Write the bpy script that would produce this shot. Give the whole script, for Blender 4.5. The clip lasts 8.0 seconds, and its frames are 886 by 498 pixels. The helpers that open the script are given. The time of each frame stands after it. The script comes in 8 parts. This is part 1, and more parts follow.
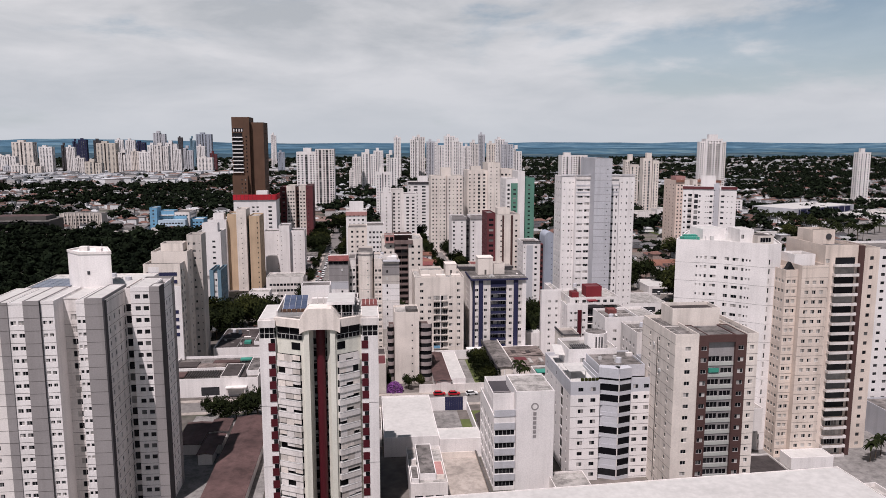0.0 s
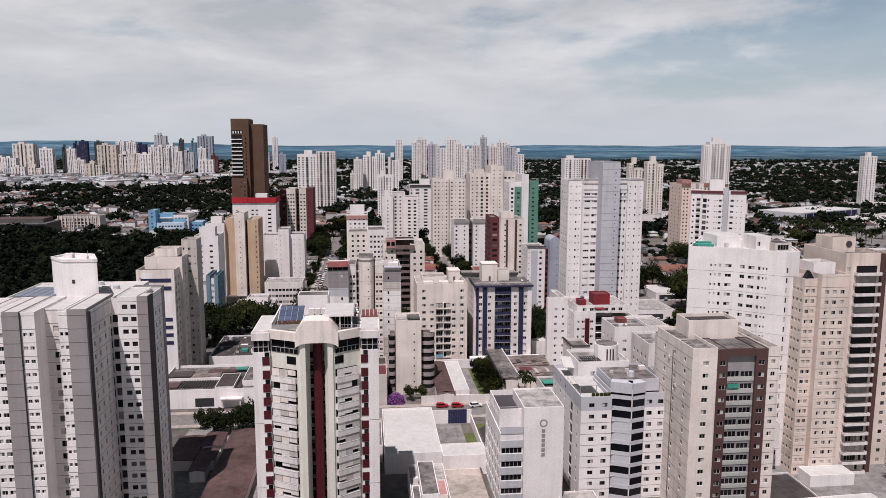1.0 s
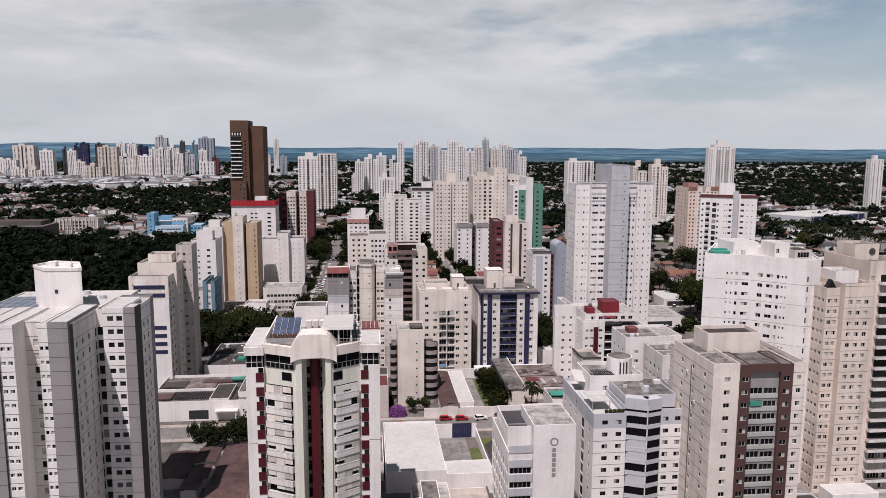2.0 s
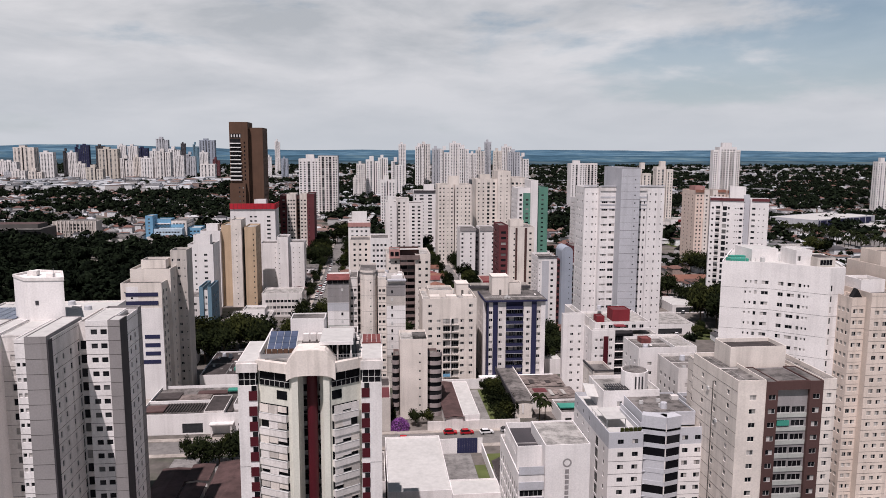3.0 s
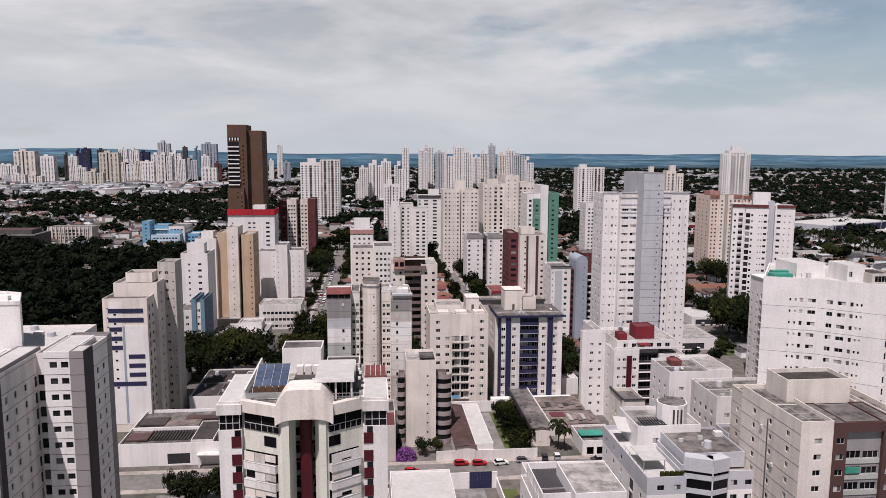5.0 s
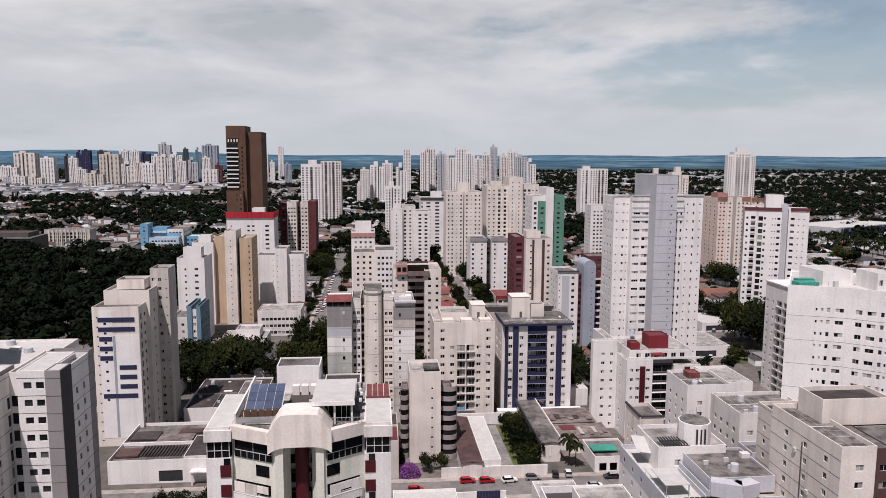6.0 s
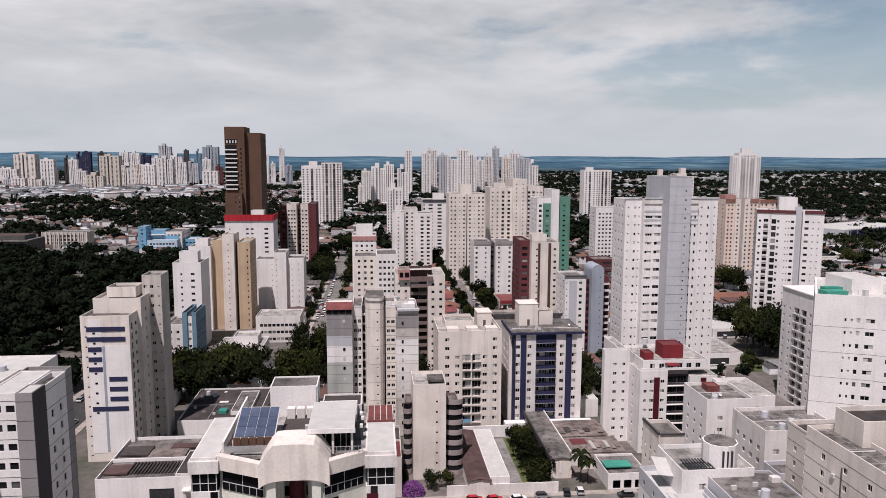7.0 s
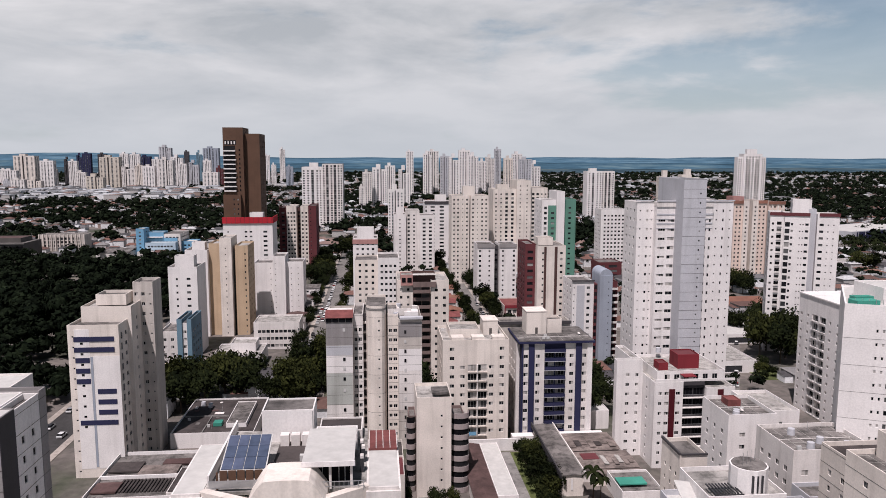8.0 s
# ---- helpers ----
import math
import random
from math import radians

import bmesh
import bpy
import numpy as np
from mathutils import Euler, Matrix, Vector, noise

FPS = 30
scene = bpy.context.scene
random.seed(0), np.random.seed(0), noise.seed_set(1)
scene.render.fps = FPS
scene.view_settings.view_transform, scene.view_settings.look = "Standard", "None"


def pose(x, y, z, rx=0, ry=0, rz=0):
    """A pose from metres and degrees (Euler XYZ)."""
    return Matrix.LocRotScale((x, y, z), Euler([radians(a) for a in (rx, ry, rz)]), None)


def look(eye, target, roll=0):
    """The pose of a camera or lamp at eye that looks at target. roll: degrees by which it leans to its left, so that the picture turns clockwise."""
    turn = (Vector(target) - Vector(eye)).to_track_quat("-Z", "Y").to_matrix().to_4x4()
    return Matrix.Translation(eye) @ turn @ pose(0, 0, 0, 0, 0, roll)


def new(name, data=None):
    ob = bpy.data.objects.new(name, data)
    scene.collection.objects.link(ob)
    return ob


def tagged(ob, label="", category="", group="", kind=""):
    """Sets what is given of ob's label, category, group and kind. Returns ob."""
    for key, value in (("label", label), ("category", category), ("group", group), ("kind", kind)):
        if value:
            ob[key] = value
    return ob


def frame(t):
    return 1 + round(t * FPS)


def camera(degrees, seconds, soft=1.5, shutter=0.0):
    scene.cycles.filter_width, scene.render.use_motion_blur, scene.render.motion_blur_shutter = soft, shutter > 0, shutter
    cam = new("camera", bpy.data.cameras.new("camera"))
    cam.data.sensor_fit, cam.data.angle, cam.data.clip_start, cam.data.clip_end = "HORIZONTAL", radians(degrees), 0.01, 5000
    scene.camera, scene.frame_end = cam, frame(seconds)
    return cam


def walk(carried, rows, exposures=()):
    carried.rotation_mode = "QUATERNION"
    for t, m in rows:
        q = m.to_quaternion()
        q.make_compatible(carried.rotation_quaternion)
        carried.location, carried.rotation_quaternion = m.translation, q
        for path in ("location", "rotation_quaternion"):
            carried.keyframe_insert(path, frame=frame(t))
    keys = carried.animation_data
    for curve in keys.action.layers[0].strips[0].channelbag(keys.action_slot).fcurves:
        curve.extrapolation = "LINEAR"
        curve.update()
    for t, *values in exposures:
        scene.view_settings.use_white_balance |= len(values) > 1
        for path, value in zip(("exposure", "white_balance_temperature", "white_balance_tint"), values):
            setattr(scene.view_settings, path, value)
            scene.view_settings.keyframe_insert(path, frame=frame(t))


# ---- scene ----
cam = camera(62.58, 8.0, 0.85)
PATH = [
    (0, (0.000, 0.000, 85.000), (10.343, 98.403, 70.514), 0.00),
    (0.5, (0.151, 4.434, 84.975), (10.411, 102.872, 70.667), 0.07),
    (1, (0.265, 8.956, 84.954), (10.439, 107.428, 70.817), 0.13),
    (1.5, (0.344, 13.556, 84.936), (10.430, 112.060, 70.963), 0.18),
    (2, (0.393, 18.225, 84.923), (10.389, 116.760, 71.106), 0.21),
    (2.5, (0.415, 22.953, 84.913), (10.319, 121.518, 71.245), 0.24),
    (3, (0.412, 27.731, 84.907), (10.224, 126.325, 71.379), 0.25),
    (3.5, (0.389, 32.550, 84.904), (10.109, 131.172, 71.510), 0.26),
    (4, (0.350, 37.401, 84.904), (9.978, 136.049, 71.636), 0.26),
    (4.5, (0.296, 42.275, 84.907), (9.833, 140.946, 71.757), 0.25),
    (5, (0.233, 47.161, 84.913), (9.680, 145.856, 71.874), 0.24),
    (5.5, (0.163, 52.051, 84.921), (9.523, 150.768, 71.987), 0.23),
    (6, (0.089, 56.936, 84.933), (9.364, 155.674, 72.094), 0.21),
    (6.5, (0.016, 61.806, 84.946), (9.209, 160.563, 72.196), 0.19),
    (7, (-0.054, 66.652, 84.962), (9.062, 165.426, 72.292), 0.16),
    (7.5, (-0.116, 71.465, 84.980), (8.925, 170.255, 72.383), 0.14),
    (8, (-0.168, 76.235, 85.000), (8.804, 175.040, 72.469), 0.12),
]
walk(cam, [(t, look(eye, target, roll)) for t, eye, target, roll in PATH], [(0, 0.32, 6350, 19), (8, 0.32, 6350, 19)])

# ---------------------------------------------------------------- world, sun, exposure
SUN = Vector((-0.19, -0.39, 0.90)).normalized()
world = bpy.data.worlds.new("world")
scene.world = world
world.use_nodes = True


def build_sky(nt):
    n, l = nt.nodes, nt.links
    n.clear()
    out, bg = n.new("ShaderNodeOutputWorld"), n.new("ShaderNodeBackground")
    sky = n.new("ShaderNodeTexSky")
    sky.sky_type, sky.sun_disc = "NISHITA", False
    sky.sun_elevation = math.asin(SUN.z)
    sky.sun_rotation = math.atan2(SUN.x, SUN.y)
    sky.altitude, sky.air_density, sky.dust_density = 750, 1.0, 2.0
    tint = n.new("ShaderNodeMix")
    tint.data_type, tint.blend_type = "RGBA", "MULTIPLY"
    tint.inputs[0].default_value = 1.0
    tint.inputs[7].default_value = (0.064, 0.083, 0.080, 1)
    l.new(sky.outputs[0], tint.inputs[6])
    # cloud layers, flattened towards the horizon
    co, sep = n.new("ShaderNodeTexCoord"), n.new("ShaderNodeSeparateXYZ")
    l.new(co.outputs["Generated"], sep.inputs[0])
    up = n.new("ShaderNodeMath")
    up.operation = "MAXIMUM"
    l.new(sep.outputs[2], up.inputs[0])
    up.inputs[1].default_value = 0.0

    def cloud_noise(scale, flat, detail, rough, shift, bend):
        mp, no = n.new("ShaderNodeMapping"), n.new("ShaderNodeTexNoise")
        mp.inputs["Scale"].default_value, mp.inputs["Location"].default_value = (1, 1, flat), shift
        l.new(co.outputs["Generated"], mp.inputs[0])
        l.new(mp.outputs[0], no.inputs["Vector"])
        no.inputs["Scale"].default_value, no.inputs["Detail"].default_value = scale, detail
        no.inputs["Roughness"].default_value, no.inputs["Distortion"].default_value = rough, bend
        return no.outputs[0]

    def math_of(op, a, b, clamp=False):
        m = n.new("ShaderNodeMath")
        m.operation, m.use_clamp = op, clamp
        for k, q in enumerate((a, b)):
            if isinstance(q, (int, float)):
                m.inputs[k].default_value = q
            else:
                l.new(q, m.inputs[k])
        return m.outputs[0]

    def span(source, a, b, c, d):
        m = n.new("ShaderNodeMapRange")
        m.interpolation_type = "SMOOTHSTEP"
        for k, q in enumerate((a, b, c, d)):
            m.inputs[1 + k].default_value = q
        l.new(source, m.inputs[0])
        return m.outputs[0]

    # the deck breaks up towards +x, well above the horizon
    deep = n.new("ShaderNodeMix")
    deep.data_type, deep.blend_type = "RGBA", "MULTIPLY"
    deep.inputs[0].default_value = 1.0
    l.new(tint.outputs[2], deep.inputs[6])
    l.new(span(up.outputs[0], 0.18, 0.5, 1.0, 0.35), deep.inputs[7])
    gaps = math_of("MULTIPLY", span(sep.outputs[0], -0.1, 0.62, 0.0, 0.24), span(up.outputs[0], 0.035, 0.085, 0.0, 1.0))
    body = math_of("SUBTRACT", cloud_noise(4.2, 3.6, 9, 0.56, (0.3, 0.0, 0.35), 0.2), gaps)
    cover = span(body, 0.24, 0.44, 0.34, 1.0)
    veil = math_of("MULTIPLY", cover, span(up.outputs[0], 0.2, 0.45, 1.0, 0.06))
    tone = n.new("ShaderNodeValToRGB")
    e = tone.color_ramp.elements
    e[0].position, e[0].color = 0.33, (0.485, 0.53, 0.535, 1)
    e[1].position, e[1].color = 0.64, (0.775, 0.795, 0.77, 1)
    l.new(cloud_noise(4.6, 3.8, 9, 0.56, (1.7, 0.4, 0.1), 0.25), tone.inputs[0])
    mix = n.new("ShaderNodeMix")
    mix.data_type = "RGBA"
    l.new(veil, mix.inputs[0])
    l.new(deep.outputs[2], mix.inputs[6])
    l.new(tone.outputs[0], mix.inputs[7])
    low = n.new("ShaderNodeMapRange")
    low.inputs["From Min"].default_value, low.inputs["From Max"].default_value = 0.0, 0.16
    low.inputs["To Min"].default_value, low.inputs["To Max"].default_value = 0.85, 0.0
    l.new(up.outputs[0], low.inputs[0])
    haze = n.new("ShaderNodeMix")
    haze.data_type = "RGBA"
    haze.inputs[7].default_value = (0.60, 0.655, 0.665, 1)
    l.new(low.outputs[0], haze.inputs[0])
    l.new(mix.outputs[2], haze.inputs[6])
    l.new(haze.outputs[2], bg.inputs[0])
    bg.inputs[1].default_value = 0.73
    l.new(bg.outputs[0], out.inputs[0])


build_sky(world.node_tree)
sun = new("sun", bpy.data.lights.new("sun", "SUN"))
sun.data.energy, sun.data.angle, sun.data.color = 3.95, radians(0.6), (1.0, 0.945, 0.90)
sun.matrix_world = look(SUN * 300, (0, 0, 0))
scene.view_settings.exposure = 0.0

# ---------------------------------------------------------------- materials
MATS = {}


def ramp(nt, source, stops):
    r = nt.nodes.new("ShaderNodeValToRGB")
    e = r.color_ramp.elements
    while len(e) < len(stops):
        e.new(0.5)
    for k, (p, c) in zip(e, stops):
        k.position, k.color = p, (*c, 1) if len(c) == 3 else c
    nt.links.new(source, r.inputs[0])
    return r.outputs[0]


def noise_of(nt, scale, detail=4, stretch=(1, 1, 1), rough=0.55):
    geo, mp, no = nt.nodes.new("ShaderNodeNewGeometry"), nt.nodes.new("ShaderNodeMapping"), nt.nodes.new("ShaderNodeTexNoise")
    mp.inputs["Scale"].default_value = stretch
    nt.links.new(geo.outputs["Position"], mp.inputs[0])
    nt.links.new(mp.outputs[0], no.inputs["Vector"])
    no.inputs["Scale"].default_value, no.inputs["Detail"].default_value, no.inputs["Roughness"].default_value = scale, detail, rough
    return no.outputs[0]


def mixed(nt, kind, fac, a, b):
    m = nt.nodes.new("ShaderNodeMix")
    m.data_type, m.blend_type = "RGBA", kind
    for value, k in ((fac, 0), (a, 6), (b, 7)):
        if isinstance(value, (int, float)):
            m.inputs[k].default_value = value
        elif isinstance(value, tuple):
            m.inputs[k].default_value = (*value, 1)
        else:
            nt.links.new(value, m.inputs[k])
    return m.outputs[2]


def material(name, color, rough=0.8, blotch=0.0, stain=0.25, streak=0.2, grain=3.0, bump=0.15, metal=0.0, vary=0.0, island=False, spec=0.3):
    """A painted or mineral surface: broad stains, rain streaks, fine grain and relief. vary: brightness from piece to piece."""
    if name in MATS:
        return MATS[name]
    m = bpy.data.materials.new(name)
    m.use_nodes = True
    nt = m.node_tree
    p = nt.nodes["Principled BSDF"]
    c = tuple(color)
    col = mixed(nt, "MULTIPLY", 1.0, c, ramp(nt, noise_of(nt, 0.12, 5), [(0.3, (1 - stain,) * 3), (0.62, (1, 1, 1))]))
    if streak:
        col = mixed(nt, "MULTIPLY", 1.0, col, ramp(nt, noise_of(nt, 0.55, 5, (1, 1, 0.05)), [(0.3, (1 - streak, 1 - streak * 1.03, 1 - streak * 1.06)), (0.5, (1, 1, 1))]))
    col = mixed(nt, "MULTIPLY", 1.0, col, ramp(nt, noise_of(nt, grain, 3), [(0.3, (0.9,) * 3), (0.7, (1.05,) * 3)]))
    if blotch:
        col = mixed(nt, "MULTIPLY", 1.0, col, ramp(nt, noise_of(nt, 0.45, 8, rough=0.7), [(0.38, (1 - blotch,) * 3), (0.56, (1, 1, 1))]))
    if vary:
        src = nt.nodes.new("ShaderNodeNewGeometry").outputs["Random Per Island"] if island else nt.nodes.new("ShaderNodeObjectInfo").outputs["Random"]
        col = mixed(nt, "MULTIPLY", 1.0, col, ramp(nt, src, [(0, (1 - vary,) * 3), (1, (1 + vary,) * 3)]))
    nt.links.new(col, p.inputs["Base Color"])
    p.inputs["Roughness"].default_value, p.inputs["Metallic"].default_value = rough, metal
    p.inputs["Specular IOR Level"].default_value = spec
    if bump:
        b = nt.nodes.new("ShaderNodeBump")
        b.inputs["Strength"].default_value, b.inputs["Distance"].default_value = bump, 0.03
        nt.links.new(noise_of(nt, grain * 3, 4), b.inputs["Height"])
        nt.links.new(b.outputs[0], p.inputs["Normal"])
    MATS[name] = m
    return m


def choice_material(name, stops, rough=0.3, island=False, spec=0.5, metal=0.0, sash=False):
    """One of several base colours for each piece; sash: for each leaf of each window."""
    m = bpy.data.materials.new(name)
    m.use_nodes = True
    nt = m.node_tree
    p = nt.nodes["Principled BSDF"]
    src = nt.nodes.new("ShaderNodeNewGeometry").outputs["Random Per Island"] if island else nt.nodes.new("ShaderNodeObjectInfo").outputs["Random"]
    if sash:
        both = nt.nodes.new("ShaderNodeMath")
        both.operation = "MULTIPLY_ADD"
        nt.links.new(nt.nodes.new("ShaderNodeNewGeometry").outputs["Random Per Island"], both.inputs[0])
        both.inputs[1].default_value = 5.3
        nt.links.new(src, both.inputs[2])
        part_of = nt.nodes.new("ShaderNodeMath")
        part_of.operation = "FRACT"
        nt.links.new(both.outputs[0], part_of.inputs[0])
        src = part_of.outputs[0]
    r = ramp(nt, src, stops)
    r.node.color_ramp.interpolation = "CONSTANT"
    col = mixed(nt, "MULTIPLY", 1.0, r, ramp(nt, noise_of(nt, 0.9, 4), [(0.3, (0.75,) * 3), (0.7, (1.1,) * 3)]))
    nt.links.new(col, p.inputs["Base Color"])
    p.inputs["Roughness"].default_value, p.inputs["Specular IOR Level"].default_value, p.inputs["Metallic"].default_value = rough, spec, metal
    MATS[name] = m
    return m


white = material("white_paint", (0.80, 0.762, 0.748), stain=0.12, streak=0.13)
white2 = material("weathered_white_paint", (0.76, 0.712, 0.685), stain=0.2, streak=0.22)
cream = material("cream_paint", (0.77, 0.695, 0.635), stain=0.2, streak=0.2)
pinkcream = material("pink_cream_paint", (0.73, 0.625, 0.55), stain=0.2, streak=0.22)
beige = material("beige_paint", (0.60, 0.54, 0.47), stain=0.14, streak=0.1)
stone = material("grey_beige_render", (0.57, 0.52, 0.48), stain=0.25, streak=0.25)
greypaint = material("grey_paint", (0.29, 0.27, 0.268), stain=0.12, streak=0.12)
palegrey = material("pale_grey_paint", (0.50, 0.50, 0.53), stain=0.1, streak=0.12)
bluegrey = material("blue_grey_paint", (0.33, 0.36, 0.42), stain=0.1, streak=0.12)
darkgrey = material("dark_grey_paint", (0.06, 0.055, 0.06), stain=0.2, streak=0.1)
tan = material("tan_paint", (0.53, 0.39, 0.265), stain=0.12, streak=0.15)
brown = material("brown_cladding", (0.12, 0.065, 0.042), stain=0.2, streak=0.1)
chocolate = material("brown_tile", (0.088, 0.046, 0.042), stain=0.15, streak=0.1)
maroon = material("maroon_paint", (0.13, 0.035, 0.04), stain=0.2, streak=0.15)
wine = material("wine_red_tile", (0.075, 0.008, 0.014), stain=0.15, streak=0.1, rough=0.5)
redpaint = material("red_paint", (0.20, 0.022, 0.03), stain=0.2, streak=0.15)
brightred = material("bright_red_paint", (0.46, 0.022, 0.035), stain=0.15, streak=0.15)
salmon = material("salmon_paint", (0.75, 0.60, 0.52), stain=0.12, streak=0.1)
midgrey = material("mid_grey_paint", (0.30, 0.28, 0.28), stain=0.2, streak=0.2)
palegreen = material("pale_grey_green_paint", (0.46, 0.47, 0.44), stain=0.2, streak=0.2)
fadedred = material("faded_red_sheet", (0.235, 0.075, 0.07), stain=0.3, streak=0.1, blotch=0.3)
paleroad = material("worn_pale_asphalt", (0.21, 0.195, 0.185), rough=0.9, stain=0.3, streak=0.0, grain=1.0, blotch=0.25)
pinkpaint = material("faded_pink_paint", (0.45, 0.24, 0.22), stain=0.2, streak=0.15)
greenpaint = material("green_paint", (0.11, 0.255, 0.195), stain=0.15, streak=0.12)
navy = material("navy_tile", (0.024, 0.026, 0.072), stain=0.15, streak=0.1)
limewall = material("pale_green_paint", (0.70, 0.685, 0.605), stain=0.12, streak=0.15)
paleblue = material("pale_blue_paint", (0.46, 0.58, 0.68), stain=0.15, streak=0.12)
skyblue = material("sky_blue_paint", (0.17, 0.37, 0.55), stain=0.15, streak=0.1)
steelblue = material("steel_blue_tile", (0.15, 0.25, 0.32), stain=0.15, streak=0.1)
roofgrey = material("grey_roof_slab", (0.215, 0.195, 0.185), stain=0.55, streak=0.0, grain=1.5, blotch=0.65)
rooflight = material("pale_roof_slab", (0.45, 0.425, 0.40), stain=0.45, streak=0.0, grain=1.5, blotch=0.55)
roofwhite = material("white_roof_membrane", (0.52, 0.505, 0.485), stain=0.08, streak=0.0, grain=0.8, blotch=0.08)
brownroof = material("brown_sheet_roof", (0.115, 0.068, 0.064), stain=0.45, streak=0.0, grain=1.2, blotch=0.35)
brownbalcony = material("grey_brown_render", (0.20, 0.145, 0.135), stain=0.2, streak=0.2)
mauve = material("pale_mauve_render", (0.36, 0.305, 0.30), stain=0.2, streak=0.25)
roofdark = material("dark_fibre_cement_roof", (0.075, 0.062, 0.06), stain=0.45, streak=0.0, grain=1.2, blotch=0.4)
rooftile = material("clay_tile_roof", (0.26, 0.12, 0.085), stain=0.4, streak=0.0, vary=0.35, island=False)
rust = material("rusty_sheet_roof", (0.27, 0.22, 0.20), stain=0.6, streak=0.0, grain=0.8, blotch=0.55)
asphalt = material("asphalt", (0.055, 0.052, 0.052), rough=0.9, stain=0.3, streak=0.0, grain=1.0, blotch=0.25)
concrete = material("concrete", (0.26, 0.245, 0.235), stain=0.3, streak=0.0, grain=1.2, blotch=0.4)
paving = material("pale_paving", (0.42, 0.37, 0.33), stain=0.3, streak=0.0, grain=1.0, blotch=0.3)
grass = material("grass", (0.10, 0.12, 0.04), stain=0.5, streak=0.0, grain=0.6, rough=1.0)
joint = material("dark_joint", (0.10, 0.09, 0.085), stain=0.2, streak=0.0, bump=0)
framewhite = material("white_window_frame", (0.55, 0.54, 0.53), rough=0.5, streak=0, stain=0.1, bump=0)
framedark = material("dark_window_frame", (0.04, 0.04, 0.045), rough=0.4, streak=0, stain=0.1, bump=0)
railmat = material("aluminium_rail", (0.45, 0.45, 0.46), rough=0.4, metal=0.6, streak=0, stain=0.1, bump=0)
bark = material("bark", (0.10, 0.075, 0.055), rough=0.95, stain=0.4, streak=0.0, grain=4)
purple = material("purple_bloom", (0.20, 0.06, 0.24), rough=0.8, stain=0.2, streak=0, vary=0.4, island=True)
teal = material("teal_net", (0.05, 0.29, 0.22), rough=0.7, stain=0.3, streak=0)
rubber = material("rubber", (0.02, 0.02, 0.02), rough=0.9, streak=0, stain=0.1, bump=0)
glass = choice_material("window_glass", [(0, (0.008, 0.009, 0.011)), (0.38, (0.022, 0.023, 0.026)), (0.56, (0.09, 0.09, 0.09)), (0.66, (0.30, 0.285, 0.27)), (0.80, (0.48, 0.45, 0.43))], 0.15, spec=0.05, sash=True)
glass_blind = choice_material("blind_glass", [(0, (0.012, 0.012, 0.014)), (0.3, (0.16, 0.15, 0.14)), (0.45, (0.40, 0.37, 0.34)), (0.75, (0.55, 0.51, 0.47))], 0.2, spec=0.05, sash=True)
glass_far = choice_material("window_glass_far", [(0, (0.014, 0.015, 0.018)), (0.5, (0.04, 0.041, 0.045)), (0.75, (0.12, 0.12, 0.12)), (0.92, (0.30, 0.29, 0.28))], 0.2, island=True, spec=0.12)
# Skyline panes: distance haze and sky reflection are put into the base colour.
glass_haze = choice_material("hazy_far_glass", [(0, (0.08, 0.088, 0.10)), (0.5, (0.13, 0.14, 0.155)), (0.8, (0.26, 0.265, 0.275))], 0.25, island=True, spec=0.3)
glass_dark = choice_material("tinted_glass", [(0, (0.008, 0.008, 0.010)), (0.7, (0.02, 0.02, 0.022))], 0.12, spec=0.05)
carpaint = choice_material("car_paint", [(0, (0.72, 0.72, 0.72)), (0.35, (0.30, 0.30, 0.31)), (0.55, (0.03, 0.03, 0.035)), (0.75, (0.55, 0.55, 0.56)), (0.93, (0.25, 0.02, 0.02))], 0.25)
solar = choice_material("solar_cell", [(0, (0.07, 0.09, 0.14)), (0.5, (0.09, 0.11, 0.17))], 0.2)


def leaf_material(name, dark, light, low=0.65, high=1.2):
    m = bpy.data.materials.new(name)
    m.use_nodes = True
    nt = m.node_tree
    p = nt.nodes["Principled BSDF"]
    isl = nt.nodes.new("ShaderNodeNewGeometry").outputs["Random Per Island"]
    col = ramp(nt, isl, [(0, dark), (1, light)])
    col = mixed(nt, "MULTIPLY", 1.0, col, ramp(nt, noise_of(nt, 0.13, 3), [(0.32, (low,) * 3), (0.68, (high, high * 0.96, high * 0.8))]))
    nt.links.new(col, p.inputs["Base Color"])
    p.inputs["Roughness"].default_value, p.inputs["Specular IOR Level"].default_value = 0.9, 0.03
    MATS[name] = m
    return m


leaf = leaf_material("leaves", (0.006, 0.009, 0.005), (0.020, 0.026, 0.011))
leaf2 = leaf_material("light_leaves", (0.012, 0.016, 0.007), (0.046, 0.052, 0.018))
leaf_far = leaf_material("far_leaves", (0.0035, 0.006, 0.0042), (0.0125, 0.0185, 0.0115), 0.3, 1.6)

# ---------------------------------------------------------------- mesh helpers


def mesh_of(name, verts, faces, mats, index=None, smooth=False):
    me = bpy.data.meshes.new(name)
    me.from_pydata(verts, [], faces)
    for m in mats:
        me.materials.append(m)
    if index is not None:
        me.polygons.foreach_set("material_index", index)
    if smooth:
        me.polygons.foreach_set("use_smooth", [True] * len(me.polygons))
    me.update()
    return me


def part(name, data, parent, label="", loc=(0, 0, 0), rz=0.0):
    ob = new(name, data)
    ob.parent = parent
    ob.location, ob.rotation_euler = loc, (0, 0, rz)
    if label:
        tagged(ob, label)
    return ob


